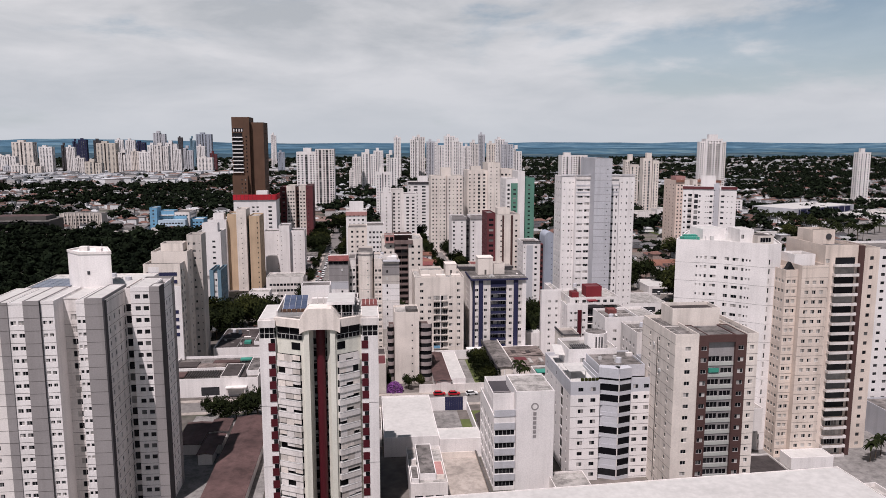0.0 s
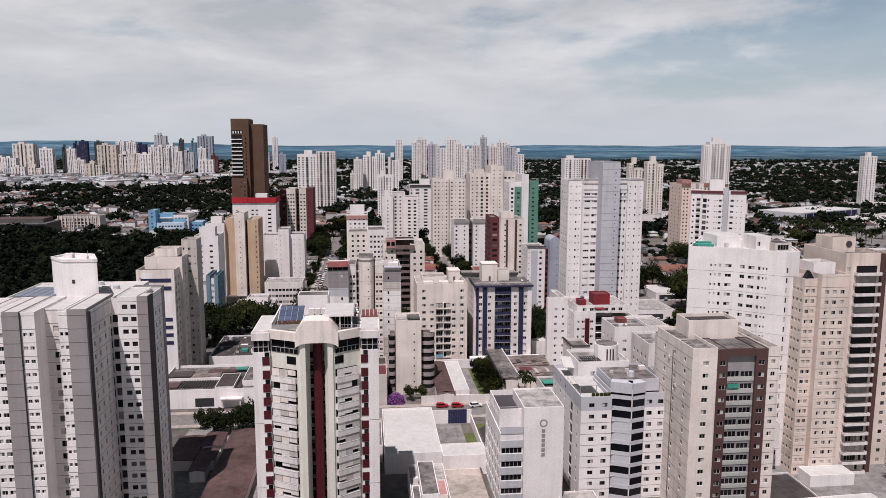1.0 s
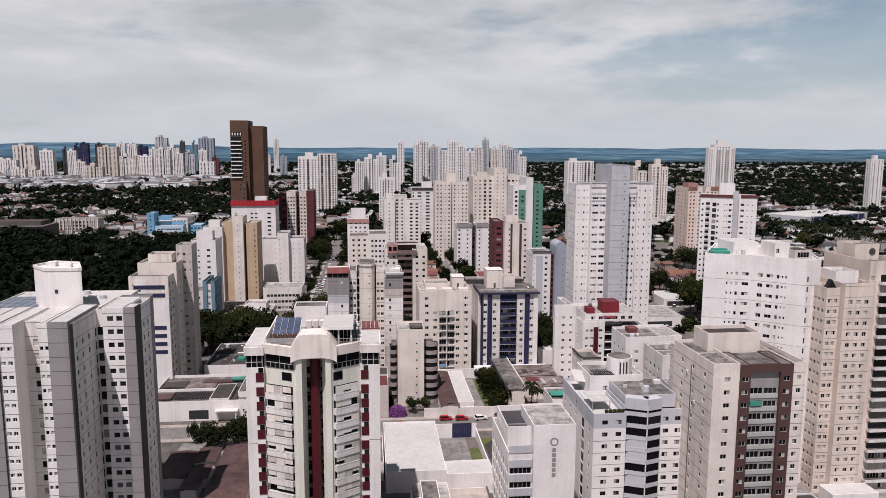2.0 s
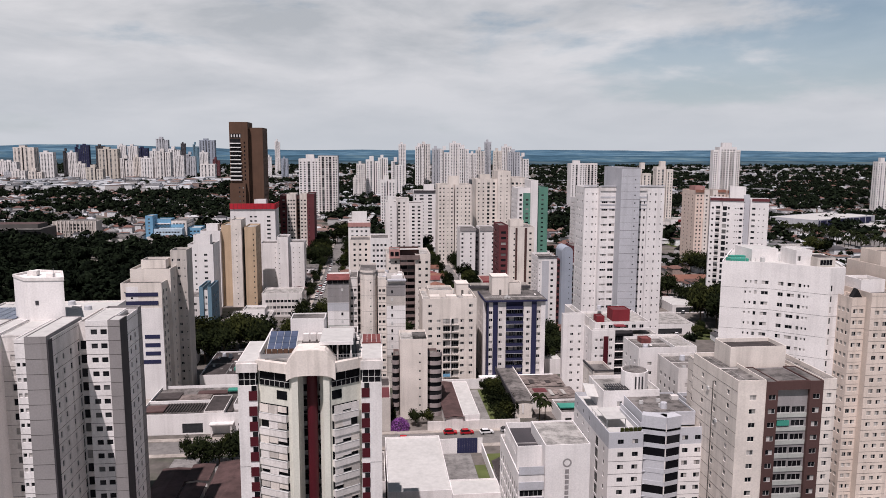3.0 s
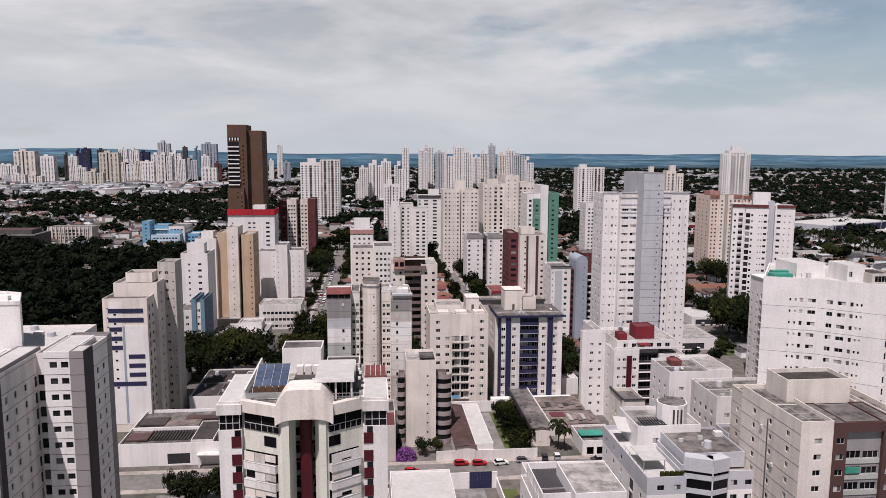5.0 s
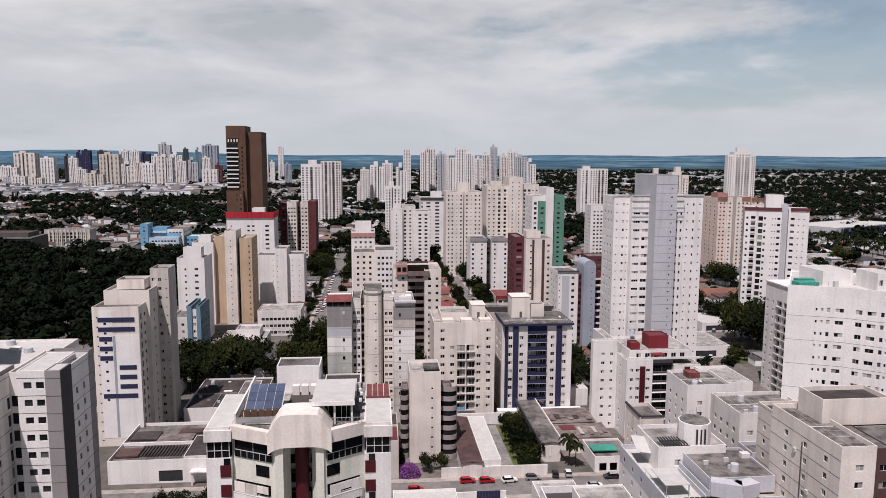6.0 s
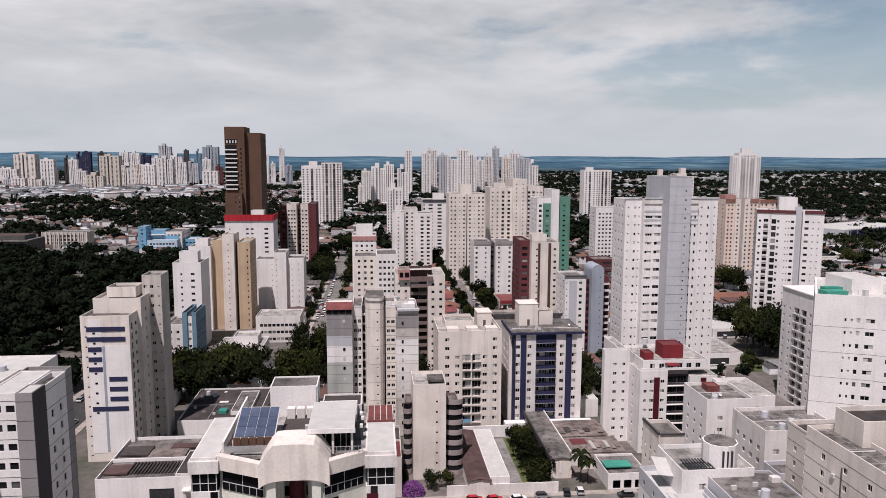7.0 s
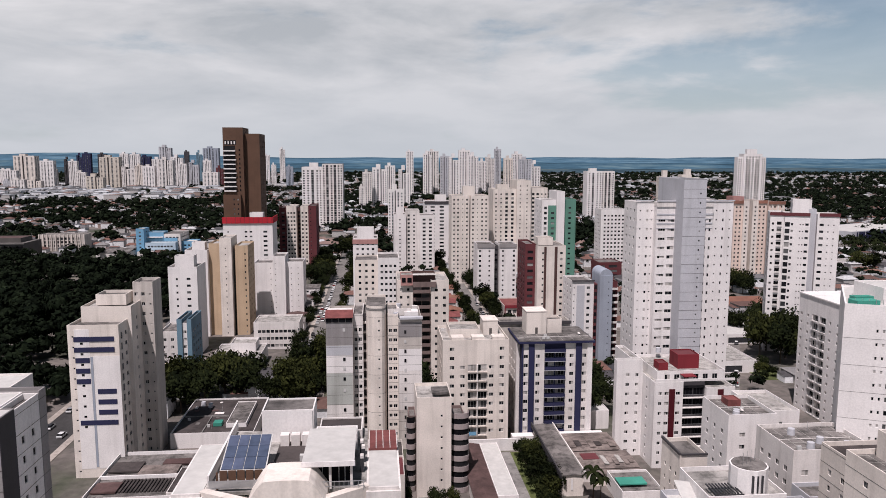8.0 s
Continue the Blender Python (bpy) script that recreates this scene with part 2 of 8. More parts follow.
def box_faces(v, f, x0, x1, y0, y1, z0, z1):
    k = len(v)
    v += [(x0, y0, z0), (x1, y0, z0), (x1, y1, z0), (x0, y1, z0), (x0, y0, z1), (x1, y0, z1), (x1, y1, z1), (x0, y1, z1)]
    f += [tuple(k + i for i in q) for q in ((3, 2, 1, 0), (4, 5, 6, 7), (0, 1, 5, 4), (1, 2, 6, 5), (2, 3, 7, 6), (3, 0, 4, 7))]


def boxes_mesh(name, boxes, mats, index=None):
    v, f = [], []
    for b in boxes:
        box_faces(v, f, *b)
    return mesh_of(name, v, f, mats, None if index is None else [i for i in index for _ in range(6)])


CACHE = {}


def lattice(name, us, vs, d, mat):
    """One connected frame: bars at the even steps of us and vs, open cells between."""
    nu, nv = len(us), len(vs)
    v = [(u, y, z) for y in (0, d) for z in vs for u in us]
    f = []

    def solid(i, j):
        return 0 <= i < nu - 1 and 0 <= j < nv - 1 and (i % 2 == 0 or j % 2 == 0)

    for i in range(nu - 1):
        for j in range(nv - 1):
            if not solid(i, j):
                continue
            q = [j * nu + i, j * nu + i + 1, (j + 1) * nu + i + 1, (j + 1) * nu + i]
            f.append(tuple(q))
            for e, (a, c) in enumerate(((0, -1), (1, 0), (0, 1), (-1, 0))):
                if not solid(i + a, j + c):
                    p, r = q[e], q[(e + 1) % 4]
                    f.append((r, p, p + nu * nv, r + nu * nv))
    return mesh_of(name, v, f, [mat])


def window_meshes(w, h, dark, pane_mat):
    """Frame and pane of a sliding window w by h, its outer side towards -y."""
    key = (round(w, 2), round(h, 2), dark, pane_mat.name)
    if key not in CACHE:
        b, d = 0.06, 0.05
        k = 2 if 0.72 < w < 1.9 else max(1, round(w / 0.9))
        us = [0, b] + [w * i / k + o for i in range(1, k) for o in (-0.03, 0.03)] + [w - b, w]
        fr = lattice("window_frame", us, [0, b, h - b, h], d, framedark if dark else framewhite)
        pv, leaves = [], max(1, k)
        for q in range(leaves):
            a0, a1 = b + (w - 2 * b) * q / leaves, b + (w - 2 * b) * (q + 1) / leaves
            y = 0.03 if q % 2 == 0 else 0.038
            pv += [(a0, y, b), (a1, y, b), (a1, y, h - b), (a0, y, h - b)]
        pn = mesh_of("pane", pv, [tuple(range(4 * q, 4 * q + 4)) for q in range(leaves)], [pane_mat])
        CACHE[key] = fr, pn
    return CACHE[key]


FOOT = [(95, 142, 195, 250), (160, 205, 360, 405)]
FACES = {"F": 0.0, "R": math.pi / 2, "B": math.pi, "L": -math.pi / 2}


class Building:
    """A building on the ground at (ox, oy), turned by rz degrees. Places are given in world metres when it is not turned, else from its base point."""

    def __init__(self, name, label, ox, oy, rz=0.0, near=True, category="apartment building", group="", kind=""):
        self.ob = tagged(new(name), label, category, group, kind)
        self.ob.location, self.ob.rotation_euler = (ox, oy, 0), (0, 0, radians(rz))
        self.o = (ox, oy) if rz == 0 else (0, 0)
        self.near, self.count, self.far_glass = near, 0, glass_far
        self.panes = ([], [])

    def box(self, name, x0, x1, y0, y1, z0, z1, mat, label="", parent=None):
        a, b = self.o
        return part(name, boxes_mesh(name, [(x0 - a, x1 - a, y0 - b, y1 - b, z0, z1)], [mat]), parent or self.ob, label)

    def boxes(self, name, boxes, mat, label=""):
        a, b = self.o
        return part(name, boxes_mesh(name, [(p[0] - a, p[1] - a, p[2] - b, p[3] - b, p[4], p[5]) for p in boxes], [mat]), self.ob, label)

    def block(self, x0, x1, y0, y1, z0, z1, mat, F=(), R=(), L=(), B=(), fh=2.9, zb=None, top=1.0, roof=None, parapet=0.8, lines=None, dark=False,
              pane=None, deep=0.16, name="wall", label=""):
        """A storeyed block with real openings. F, R, L, B: columns (centre as a fraction of the side, width, height, sill) on each side."""
        a, b = self.o
        x0, x1, y0, y1 = x0 - a, x1 - a, y0 - b, y1 - b
        if self.ob.rotation_euler.z == 0:
            FOOT.append((x0 + a, x1 + a, y0 + b, y1 + b))
        zb = z0 if zb is None else zb
        pane = pane or glass
        v, f, jb = [], [], []

        def quad(*p):
            k = len(v)
            v.extend(p)
            f.append((k, k + 1, k + 2, k + 3))

        sides = {"F": (x0, y0, x1 - x0, F), "R": (x1, y0, y1 - y0, R), "B": (x1, y1, x1 - x0, B), "L": (x0, y1, y1 - y0, L)}
        for s, (cx, cy, width, cols) in sides.items():
            rz = FACES[s]
            c, n = math.cos(rz), math.sin(rz)

            def at(u, w, z):
                return (cx + c * u - n * w, cy + n * u + c * w, z)

            done = 0.0
            for col in sorted(cols):
                uc, ww, hh, sill = col[:4]
                w0, w1 = uc * width - ww / 2, uc * width + ww / 2
                if w0 < done + 0.02 or w1 > width - 0.02:
                    continue
                quad(at(done, 0, z0), at(w0, 0, z0), at(w0, 0, z1), at(done, 0, z1))
                z = z0
                rows = int((z1 - top - zb) / fh + 1e-6)
                skip = col[4] if len(col) > 4 else ()
                for r in range(rows):
                    if r in skip:
                        continue
                    a0 = zb + r * fh + sill
                    a1 = a0 + hh
                    if a1 > z1 - 0.2:
                        break
                    quad(at(w0, 0, z), at(w1, 0, z), at(w1, 0, a0), at(w0, 0, a0))
                    quad(at(w0, 0, a0), at(w1, 0, a0), at(w1, deep, a0), at(w0, deep, a0))
                    quad(at(w0, deep, a1), at(w1, deep, a1), at(w1, 0, a1), at(w0, 0, a1))
                    quad(at(w0, 0, a0), at(w0, deep, a0), at(w0, deep, a1), at(w0, 0, a1))
                    quad(at(w1, deep, a0), at(w1, 0, a0), at(w1, 0, a1), at(w1, deep, a1))
                    z = a1
                    if self.near and self.count < 196:
                        fr, pn = window_meshes(ww, hh, dark, pane)
                        wi = part("window", fr, self.ob, loc=at(w0, deep - 0.06, a0), rz=rz)
                        part("pane", pn, wi)
                        self.count += 1
                    else:
                        pv, pf = self.panes
                        k = len(pv)
                        pv.extend([at(w0, deep - 0.02, a0), at(w1, deep - 0.02, a0), at(w1, deep - 0.02, a1), at(w0, deep - 0.02, a1)])
                        pf.append((k, k + 1, k + 2, k + 3))
                quad(at(w0, 0, z), at(w1, 0, z), at(w1, 0, z1), at(w0, 0, z1))
                done = w1
            quad(at(done, 0, z0), at(width, 0, z0), at(width, 0, z1), at(done, 0, z1))
            if lines and s in lines:
                for r in range(int((z1 - zb) / fh) + 1):
                    h = zb + r * fh
                    if z0 + 0.3 < h < z1 - 0.1:
                        p, q = at(0, -0.02, h - 0.035), at(width, 0.03, h + 0.035)
                        jb.append((min(p[0], q[0]), max(p[0], q[0]), min(p[1], q[1]), max(p[1], q[1]), p[2], q[2]))
        t, zr = 0.18, z1 - parapet
        o, i = [(x0, y0), (x1, y0), (x1, y1), (x0, y1)], [(x0 + t, y0 + t), (x1 - t, y0 + t), (x1 - t, y1 - t), (x0 + t, y1 - t)]
        for k in range(4):
            m = (k + 1) % 4
            quad((*o[k], z1), (*o[m], z1), (*i[m], z1), (*i[k], z1))
            quad((*i[k], z1), (*i[m], z1), (*i[m], zr), (*i[k], zr))
        wall = part(name, mesh_of(name, v, f, [mat]), self.ob, label)
        part("roof", boxes_mesh("roof", [(x0 + t - 0.01, x1 - t + 0.01, y0 + t - 0.01, y1 - t + 0.01, zr - 0.25, zr)], [roof or roofgrey]), self.ob)
        if jb:
            tagged(part("storey_joint", boxes_mesh("storey_joint", jb, [joint]), self.ob), kind="stuff")
        return wall

    def poly(self, pts, z0, z1, mat, sides=None, fh=2.9, zb=None, top=1.0, parapet=0.8, roof=None, deep=0.16, lines=()):
        """A storeyed block on a many-sided plan, anticlockwise, in world metres. sides: for a side's index its columns (distance along it, width, height, sill)."""
        a, b = self.o
        q = [(x - a, y - b) for x, y in pts]
        FOOT.append((min(x for x, y in pts), max(x for x, y in pts), min(y for x, y in pts), max(y for x, y in pts)))
        zb, n = z0 if zb is None else zb, len(q)
        v, f, jv, jf = [], [], [], []

        def quad(*p):
            k = len(v)
            v.extend(p)
            f.append((k, k + 1, k + 2, k + 3))

        for e in range(n):
            (ax, ay), (bx, by) = q[e], q[(e + 1) % n]
            width, rz = math.hypot(bx - ax, by - ay), math.atan2(by - ay, bx - ax)
            c, d = math.cos(rz), math.sin(rz)

            def at(u, w, z):
                return (ax + c * u - d * w, ay + d * u + c * w, z)

            done = 0.0
            for uc, ww, hh, sill in sorted((sides or {}).get(e, ())):
                w0, w1 = uc - ww / 2, uc + ww / 2
                quad(at(done, 0, z0), at(w0, 0, z0), at(w0, 0, z1), at(done, 0, z1))
                z = z0
                for r in range(int((z1 - top - zb) / fh + 1e-6)):
                    a0, a1 = zb + r * fh + sill, zb + r * fh + sill + hh
                    quad(at(w0, 0, z), at(w1, 0, z), at(w1, 0, a0), at(w0, 0, a0))
                    quad(at(w0, 0, a0), at(w1, 0, a0), at(w1, deep, a0), at(w0, deep, a0))
                    quad(at(w0, deep, a1), at(w1, deep, a1), at(w1, 0, a1), at(w0, 0, a1))
                    quad(at(w0, 0, a0), at(w0, deep, a0), at(w0, deep, a1), at(w0, 0, a1))
                    quad(at(w1, deep, a0), at(w1, 0, a0), at(w1, 0, a1), at(w1, deep, a1))
                    z = a1
                    fr, pn = window_meshes(ww, hh, False, glass)
                    part("pane", pn, part("window", fr, self.ob, loc=at(w0, deep - 0.06, a0), rz=rz))
                quad(at(w0, 0, z), at(w1, 0, z), at(w1, 0, z1), at(w0, 0, z1))
                done = w1
            quad(at(done, 0, z0), at(width, 0, z0), at(width, 0, z1), at(done, 0, z1))
            if e in lines:
                for r in range(2, int((z1 - zb) / fh), 2):
                    h, k = zb + r * fh - 0.25, len(jv)
                    jv.extend((at(0.0, -0.02, h - 0.025), at(width, -0.02, h - 0.025), at(width, -0.02, h + 0.025), at(0.0, -0.02, h + 0.025),
                               at(0.0, 0.02, h - 0.025), at(width, 0.02, h - 0.025), at(width, 0.02, h + 0.025), at(0.0, 0.02, h + 0.025)))
                    jf.extend(tuple(k + i for i in g) for g in ((0, 1, 2, 3), (3, 2, 6, 7), (4, 5, 1, 0)))
        gx, gy = sum(x for x, y in q) / n, sum(y for x, y in q) / n
        inner = [(gx + (x - gx) * 0.978, gy + (y - gy) * 0.978) for x, y in q]
        for k in range(n):
            m = (k + 1) % n
            quad((*q[k], z1), (*q[m], z1), (*inner[m], z1), (*inner[k], z1))
            quad((*inner[k], z1), (*inner[m], z1), (*inner[m], z1 - parapet), (*inner[k], z1 - parapet))
        wall = part("wall", mesh_of("wall", v, f, [mat]), self.ob)
        zr = z1 - parapet
        rv = [(x, y, z) for z in (zr - 0.25, zr) for x, y in inner]
        part("roof", mesh_of("roof", rv, [tuple(range(n, 2 * n))] + [(k, (k + 1) % n, n + (k + 1) % n, n + k) for k in range(n)], [roof or roofgrey]), self.ob)
        if jv:
            tagged(part("storey_joint", mesh_of("storey_joint", jv, jf, [joint]), self.ob), kind="stuff")
        return wall

    def balconies(self, side, u0, u1, plane, depth, z0, n, fh, mat, rail=0.95, railm=None, bars=False):
        """n balconies one above another on a side; u0, u1 along it and plane across it, in world metres."""
        key = ("balcony", side, round(u1 - u0, 2), depth, mat.name, rail, bars, railm.name if railm else "")
        w = u1 - u0
        if key not in CACHE:
            t = 0.1
            bx = [(0, w, -depth, 0, -0.14, 0)]
            ix = [0]
            if bars:
                bx += [(0, w, -depth, -depth + 0.05, rail - 0.05, rail), (0, w, -depth + 0.01, -depth + 0.04, 0.1, 0.14)]
                k = int(w / 0.35)
                bx += [(w * j / k, w * j / k + 0.03, -depth, -depth + 0.03, 0, rail - 0.05) for j in range(k)]
                ix += [1] * (2 + k)
            else:
                bx += [(0, w, -depth, -depth + t, 0, rail), (0, t, -depth + t, 0, 0, rail), (w - t, w, -depth + t, 0, 0, rail)]
                ix += [1] * 3
            CACHE[key] = boxes_mesh("balcony", bx, [mat, railm or mat], ix)
        a, b = self.o
        rz = FACES[side]
        for k in range(n):
            loc = {"F": (u0 - a, plane - b), "R": (plane - a, u0 - b), "L": (plane - a, u1 - b), "B": (u1 - a, plane - b)}[side]
            part("balcony", CACHE[key], self.ob, loc=(*loc, z0 + k * fh), rz=rz)

    def done(self):
        if self.panes[1]:
            ob = part("window_panes", mesh_of("window_panes", *self.panes, [self.far_glass]), self.ob)
            tagged(ob, kind="stuff")
        return self.ob


def cols(n, w, h, sill, a=0.08, b=0.92, extra=()):
    """n like windows spread from a to b of a side."""
    return [(a + (b - a) * (k + 0.5) / n, w, h, sill) for k in range(n)] + list(extra)


def roof_house(bd, x0, x1, y0, y1, z0, z1, mat, cap=None):
    """A lift house or tank on a roof, with a door and a capping slab."""
    bd.box("roof_house", x0, x1, y0, y1, z0, z1, mat)
    bd.box("capping", x0 - 0.12, x1 + 0.12, y0 - 0.12, y1 + 0.12, z1, z1 + 0.15, cap or mat)
    bd.box("roof_door", (x0 + x1) / 2 - 0.4, (x0 + x1) / 2 + 0.4, y0 - 0.04, y0 - 0.003, z0, min(z0 + 2, z1 - 0.3), joint)

# ---------------------------------------------------------------- ground, roads


def slab(name, x0, x1, y0, y1, z, mat, label, category, thick=0.3, kind="structure"):
    ob = new(name, boxes_mesh(name, [(x0, x1, y0, y1, z - thick, z)], [mat]))
    return tagged(ob, label, category, kind=kind)


LOW = -8.7


def build_ground():
    m = bpy.data.materials.new("city_ground")
    m.use_nodes = True
    nt = m.node_tree
    p = nt.nodes["Principled BSDF"]
    p.inputs["Roughness"].default_value = 1.0
    base = ramp(nt, noise_of(nt, 0.02, 6, rough=0.6), [(0.36, (0.045, 0.055, 0.03)), (0.48, (0.12, 0.105, 0.095)), (0.58, (0.18, 0.155, 0.14)), (0.68, (0.08, 0.085, 0.05))])
    col = mixed(nt, "MULTIPLY", 1.0, base, ramp(nt, noise_of(nt, 0.3, 5), [(0.3, (0.6,) * 3), (0.7, (1.15,) * 3)]))
    nt.links.new(col, p.inputs["Base Color"])
    # level town, with a hollow eight metres deep round the cream tower
    xs, ys = (-5500, 60, 100, 111, 330, 360, 5500), (-600, 60, 222, 238, 400, 4990)
    verts = [(x, y, LOW if 105 < x < 340 and y < 230 else 0.0) for y in ys for x in xs]
    n = len(xs)
    faces = [(j * n + i, j * n + i + 1, (j + 1) * n + i + 1, (j + 1) * n + i) for j in range(len(ys) - 1) for i in range(n - 1)]
    ob = new("ground", mesh_of("ground", verts, faces, [m]))
    tagged(ob, "dusty urban ground with patches of scrub and paving", "ground", kind="structure")


build_ground()


def road(x0, x1, y0, y1, walk_w=2.2, mat=None):
    slab("road", x0, x1, y0, y1, 0.02, mat or asphalt, "worn grey asphalt city street", "road", 0.015)
    if x1 - x0 < y1 - y0:
        for a, b in ((x0 - walk_w, x0), (x1, x1 + walk_w)):
            slab("pavement", a, b, y0, y1, 0.16, paving, "pale concrete pavement with a raised kerb", "pavement", 0.16)
    else:
        for a, b in ((y0 - walk_w, y0), (y1, y1 + walk_w)):
            slab("pavement", x0, x1, a, b, 0.16, paving, "pale concrete pavement with a raised kerb", "pavement", 0.16)


road(-95, 66, 228.5, 237.5, mat=paleroad)
road(-32, -22, 330, 900, mat=paleroad)
road(49, 58, 320, 900, mat=paleroad)
road(-105, -94, 255, 420)
sq = tagged(new("road", boxes_mesh("road", [(-4.5, 4.5, -75, 62, 0.005, 0.02)], [paleroad])), "worn grey asphalt street beside the square", "road", kind="structure")
sq.location, sq.rotation_euler = (140, 350, 0), (0, 0, radians(-27))

# ---------------------------------------------------------------- angled pieces


def strip(bd, name, p0, p1, thick, z0, z1, mat, label="", off=0.0):
    """A wall piece along p0-p1, thick towards its back; off moves it forwards."""
    (ax, ay), (bx, by) = p0, p1
    L = math.hypot(bx - ax, by - ay)
    me = boxes_mesh(name, [(0, L, -off, thick - off, z0, z1)], [mat])
    return part(name, me, bd.ob, label, loc=(ax - bd.o[0], ay - bd.o[1], 0), rz=math.atan2(by - ay, bx - ax))


def cylinder_mesh(name, r0, r1, z0, z1, mat, n=20):
    v = [(r * math.cos(2 * math.pi * k / n), r * math.sin(2 * math.pi * k / n), z) for r, z in ((r0, z0), (r1, z1)) for k in range(n)]
    f = [(k, (k + 1) % n, n + (k + 1) % n, n + k) for k in range(n)] + [tuple(range(n, 2 * n)), tuple(range(n - 1, -1, -1))]
    return mesh_of(name, v, f, [mat], smooth=False)


def dish_mesh(r):
    key = ("dish", r)
    if key not in CACHE:
        v, f, n = [(0, 0, 0)], [], 16
        for q in (0.5, 1.0):
            v += [(r * q * math.cos(2 * math.pi * k / n), r * q * math.sin(2 * math.pi * k / n), 0.28 * r * q * q) for k in range(n)]
        f += [(0, 1 + k, 1 + (k + 1) % n) for k in range(n)]
        f += [(1 + k, 1 + n + k, 1 + n + (k + 1) % n, 1 + (k + 1) % n) for k in range(n)]
        CACHE[key] = mesh_of("satellite_dish", v, f, [white2], smooth=True)
    return CACHE[key]


def roof_slabs(b, x0, x1, y0, y1, z, step=2.6):
    """Raised joints between square roof slabs, and a service pipe across them."""
    a, c = b.o
    bx = [(x - a, x - a + 0.12, y0 - c, y1 - c, z, z + 0.07) for x in np.arange(x0 + step, x1, step)]
    bx += [(x0 - a, x1 - a, y - c, y - c + 0.12, z, z + 0.06) for y in np.arange(y0 + step, y1, step)]
    tagged(part("slab_joints", boxes_mesh("slab_joints", [tuple(float(q) for q in p) for p in bx], [rooflight]), b.ob), kind="stuff")
    b.box("service_pipe", x0 + 0.6, x1 - 0.4, (y0 + y1) / 2, (y0 + y1) / 2 + 0.14, z + 0.1, z + 0.24, white2)


def clutter(b, x0, x1, y0, y1, z, n, seed):
    """Roof things: tanks, air conditioners, aerials, dishes, low hatches."""
    r = random.Random(seed)
    for _ in range(n):
        x, y, k = r.uniform(x0, x1), r.uniform(y0, y1), r.random()
        if k < 0.25:
            key = ("tank",)
            if key not in CACHE:
                CACHE[key] = cylinder_mesh("water_tank", 0.8, 0.7, 0, 1.3, palegrey, 16)
            part("water_tank", CACHE[key], b.ob, loc=(x - b.o[0], y - b.o[1], z))
        elif k < 0.55:
            b.box("air_conditioner", x, x + 0.9, y, y + 0.4, z, z + 0.75, framewhite)
        elif k < 0.75:
            b.box("aerial", x, x + 0.06, y, y + 0.06, z, z + r.uniform(1.5, 3.2), railmat)
        elif k < 0.88:
            part("satellite_dish", dish_mesh(0.45), b.ob, loc=(x - b.o[0], y - b.o[1], z + 0.5)).rotation_euler = (0.6, 0.2, 0.4)
            b.box("dish_mast", x - 0.03, x + 0.03, y - 0.03, y + 0.03, z, z + 0.52, railmat)
        else:
            b.box("roof_hatch", x, x + 1.6, y, y + 1.2, z, z + 0.9, white2)


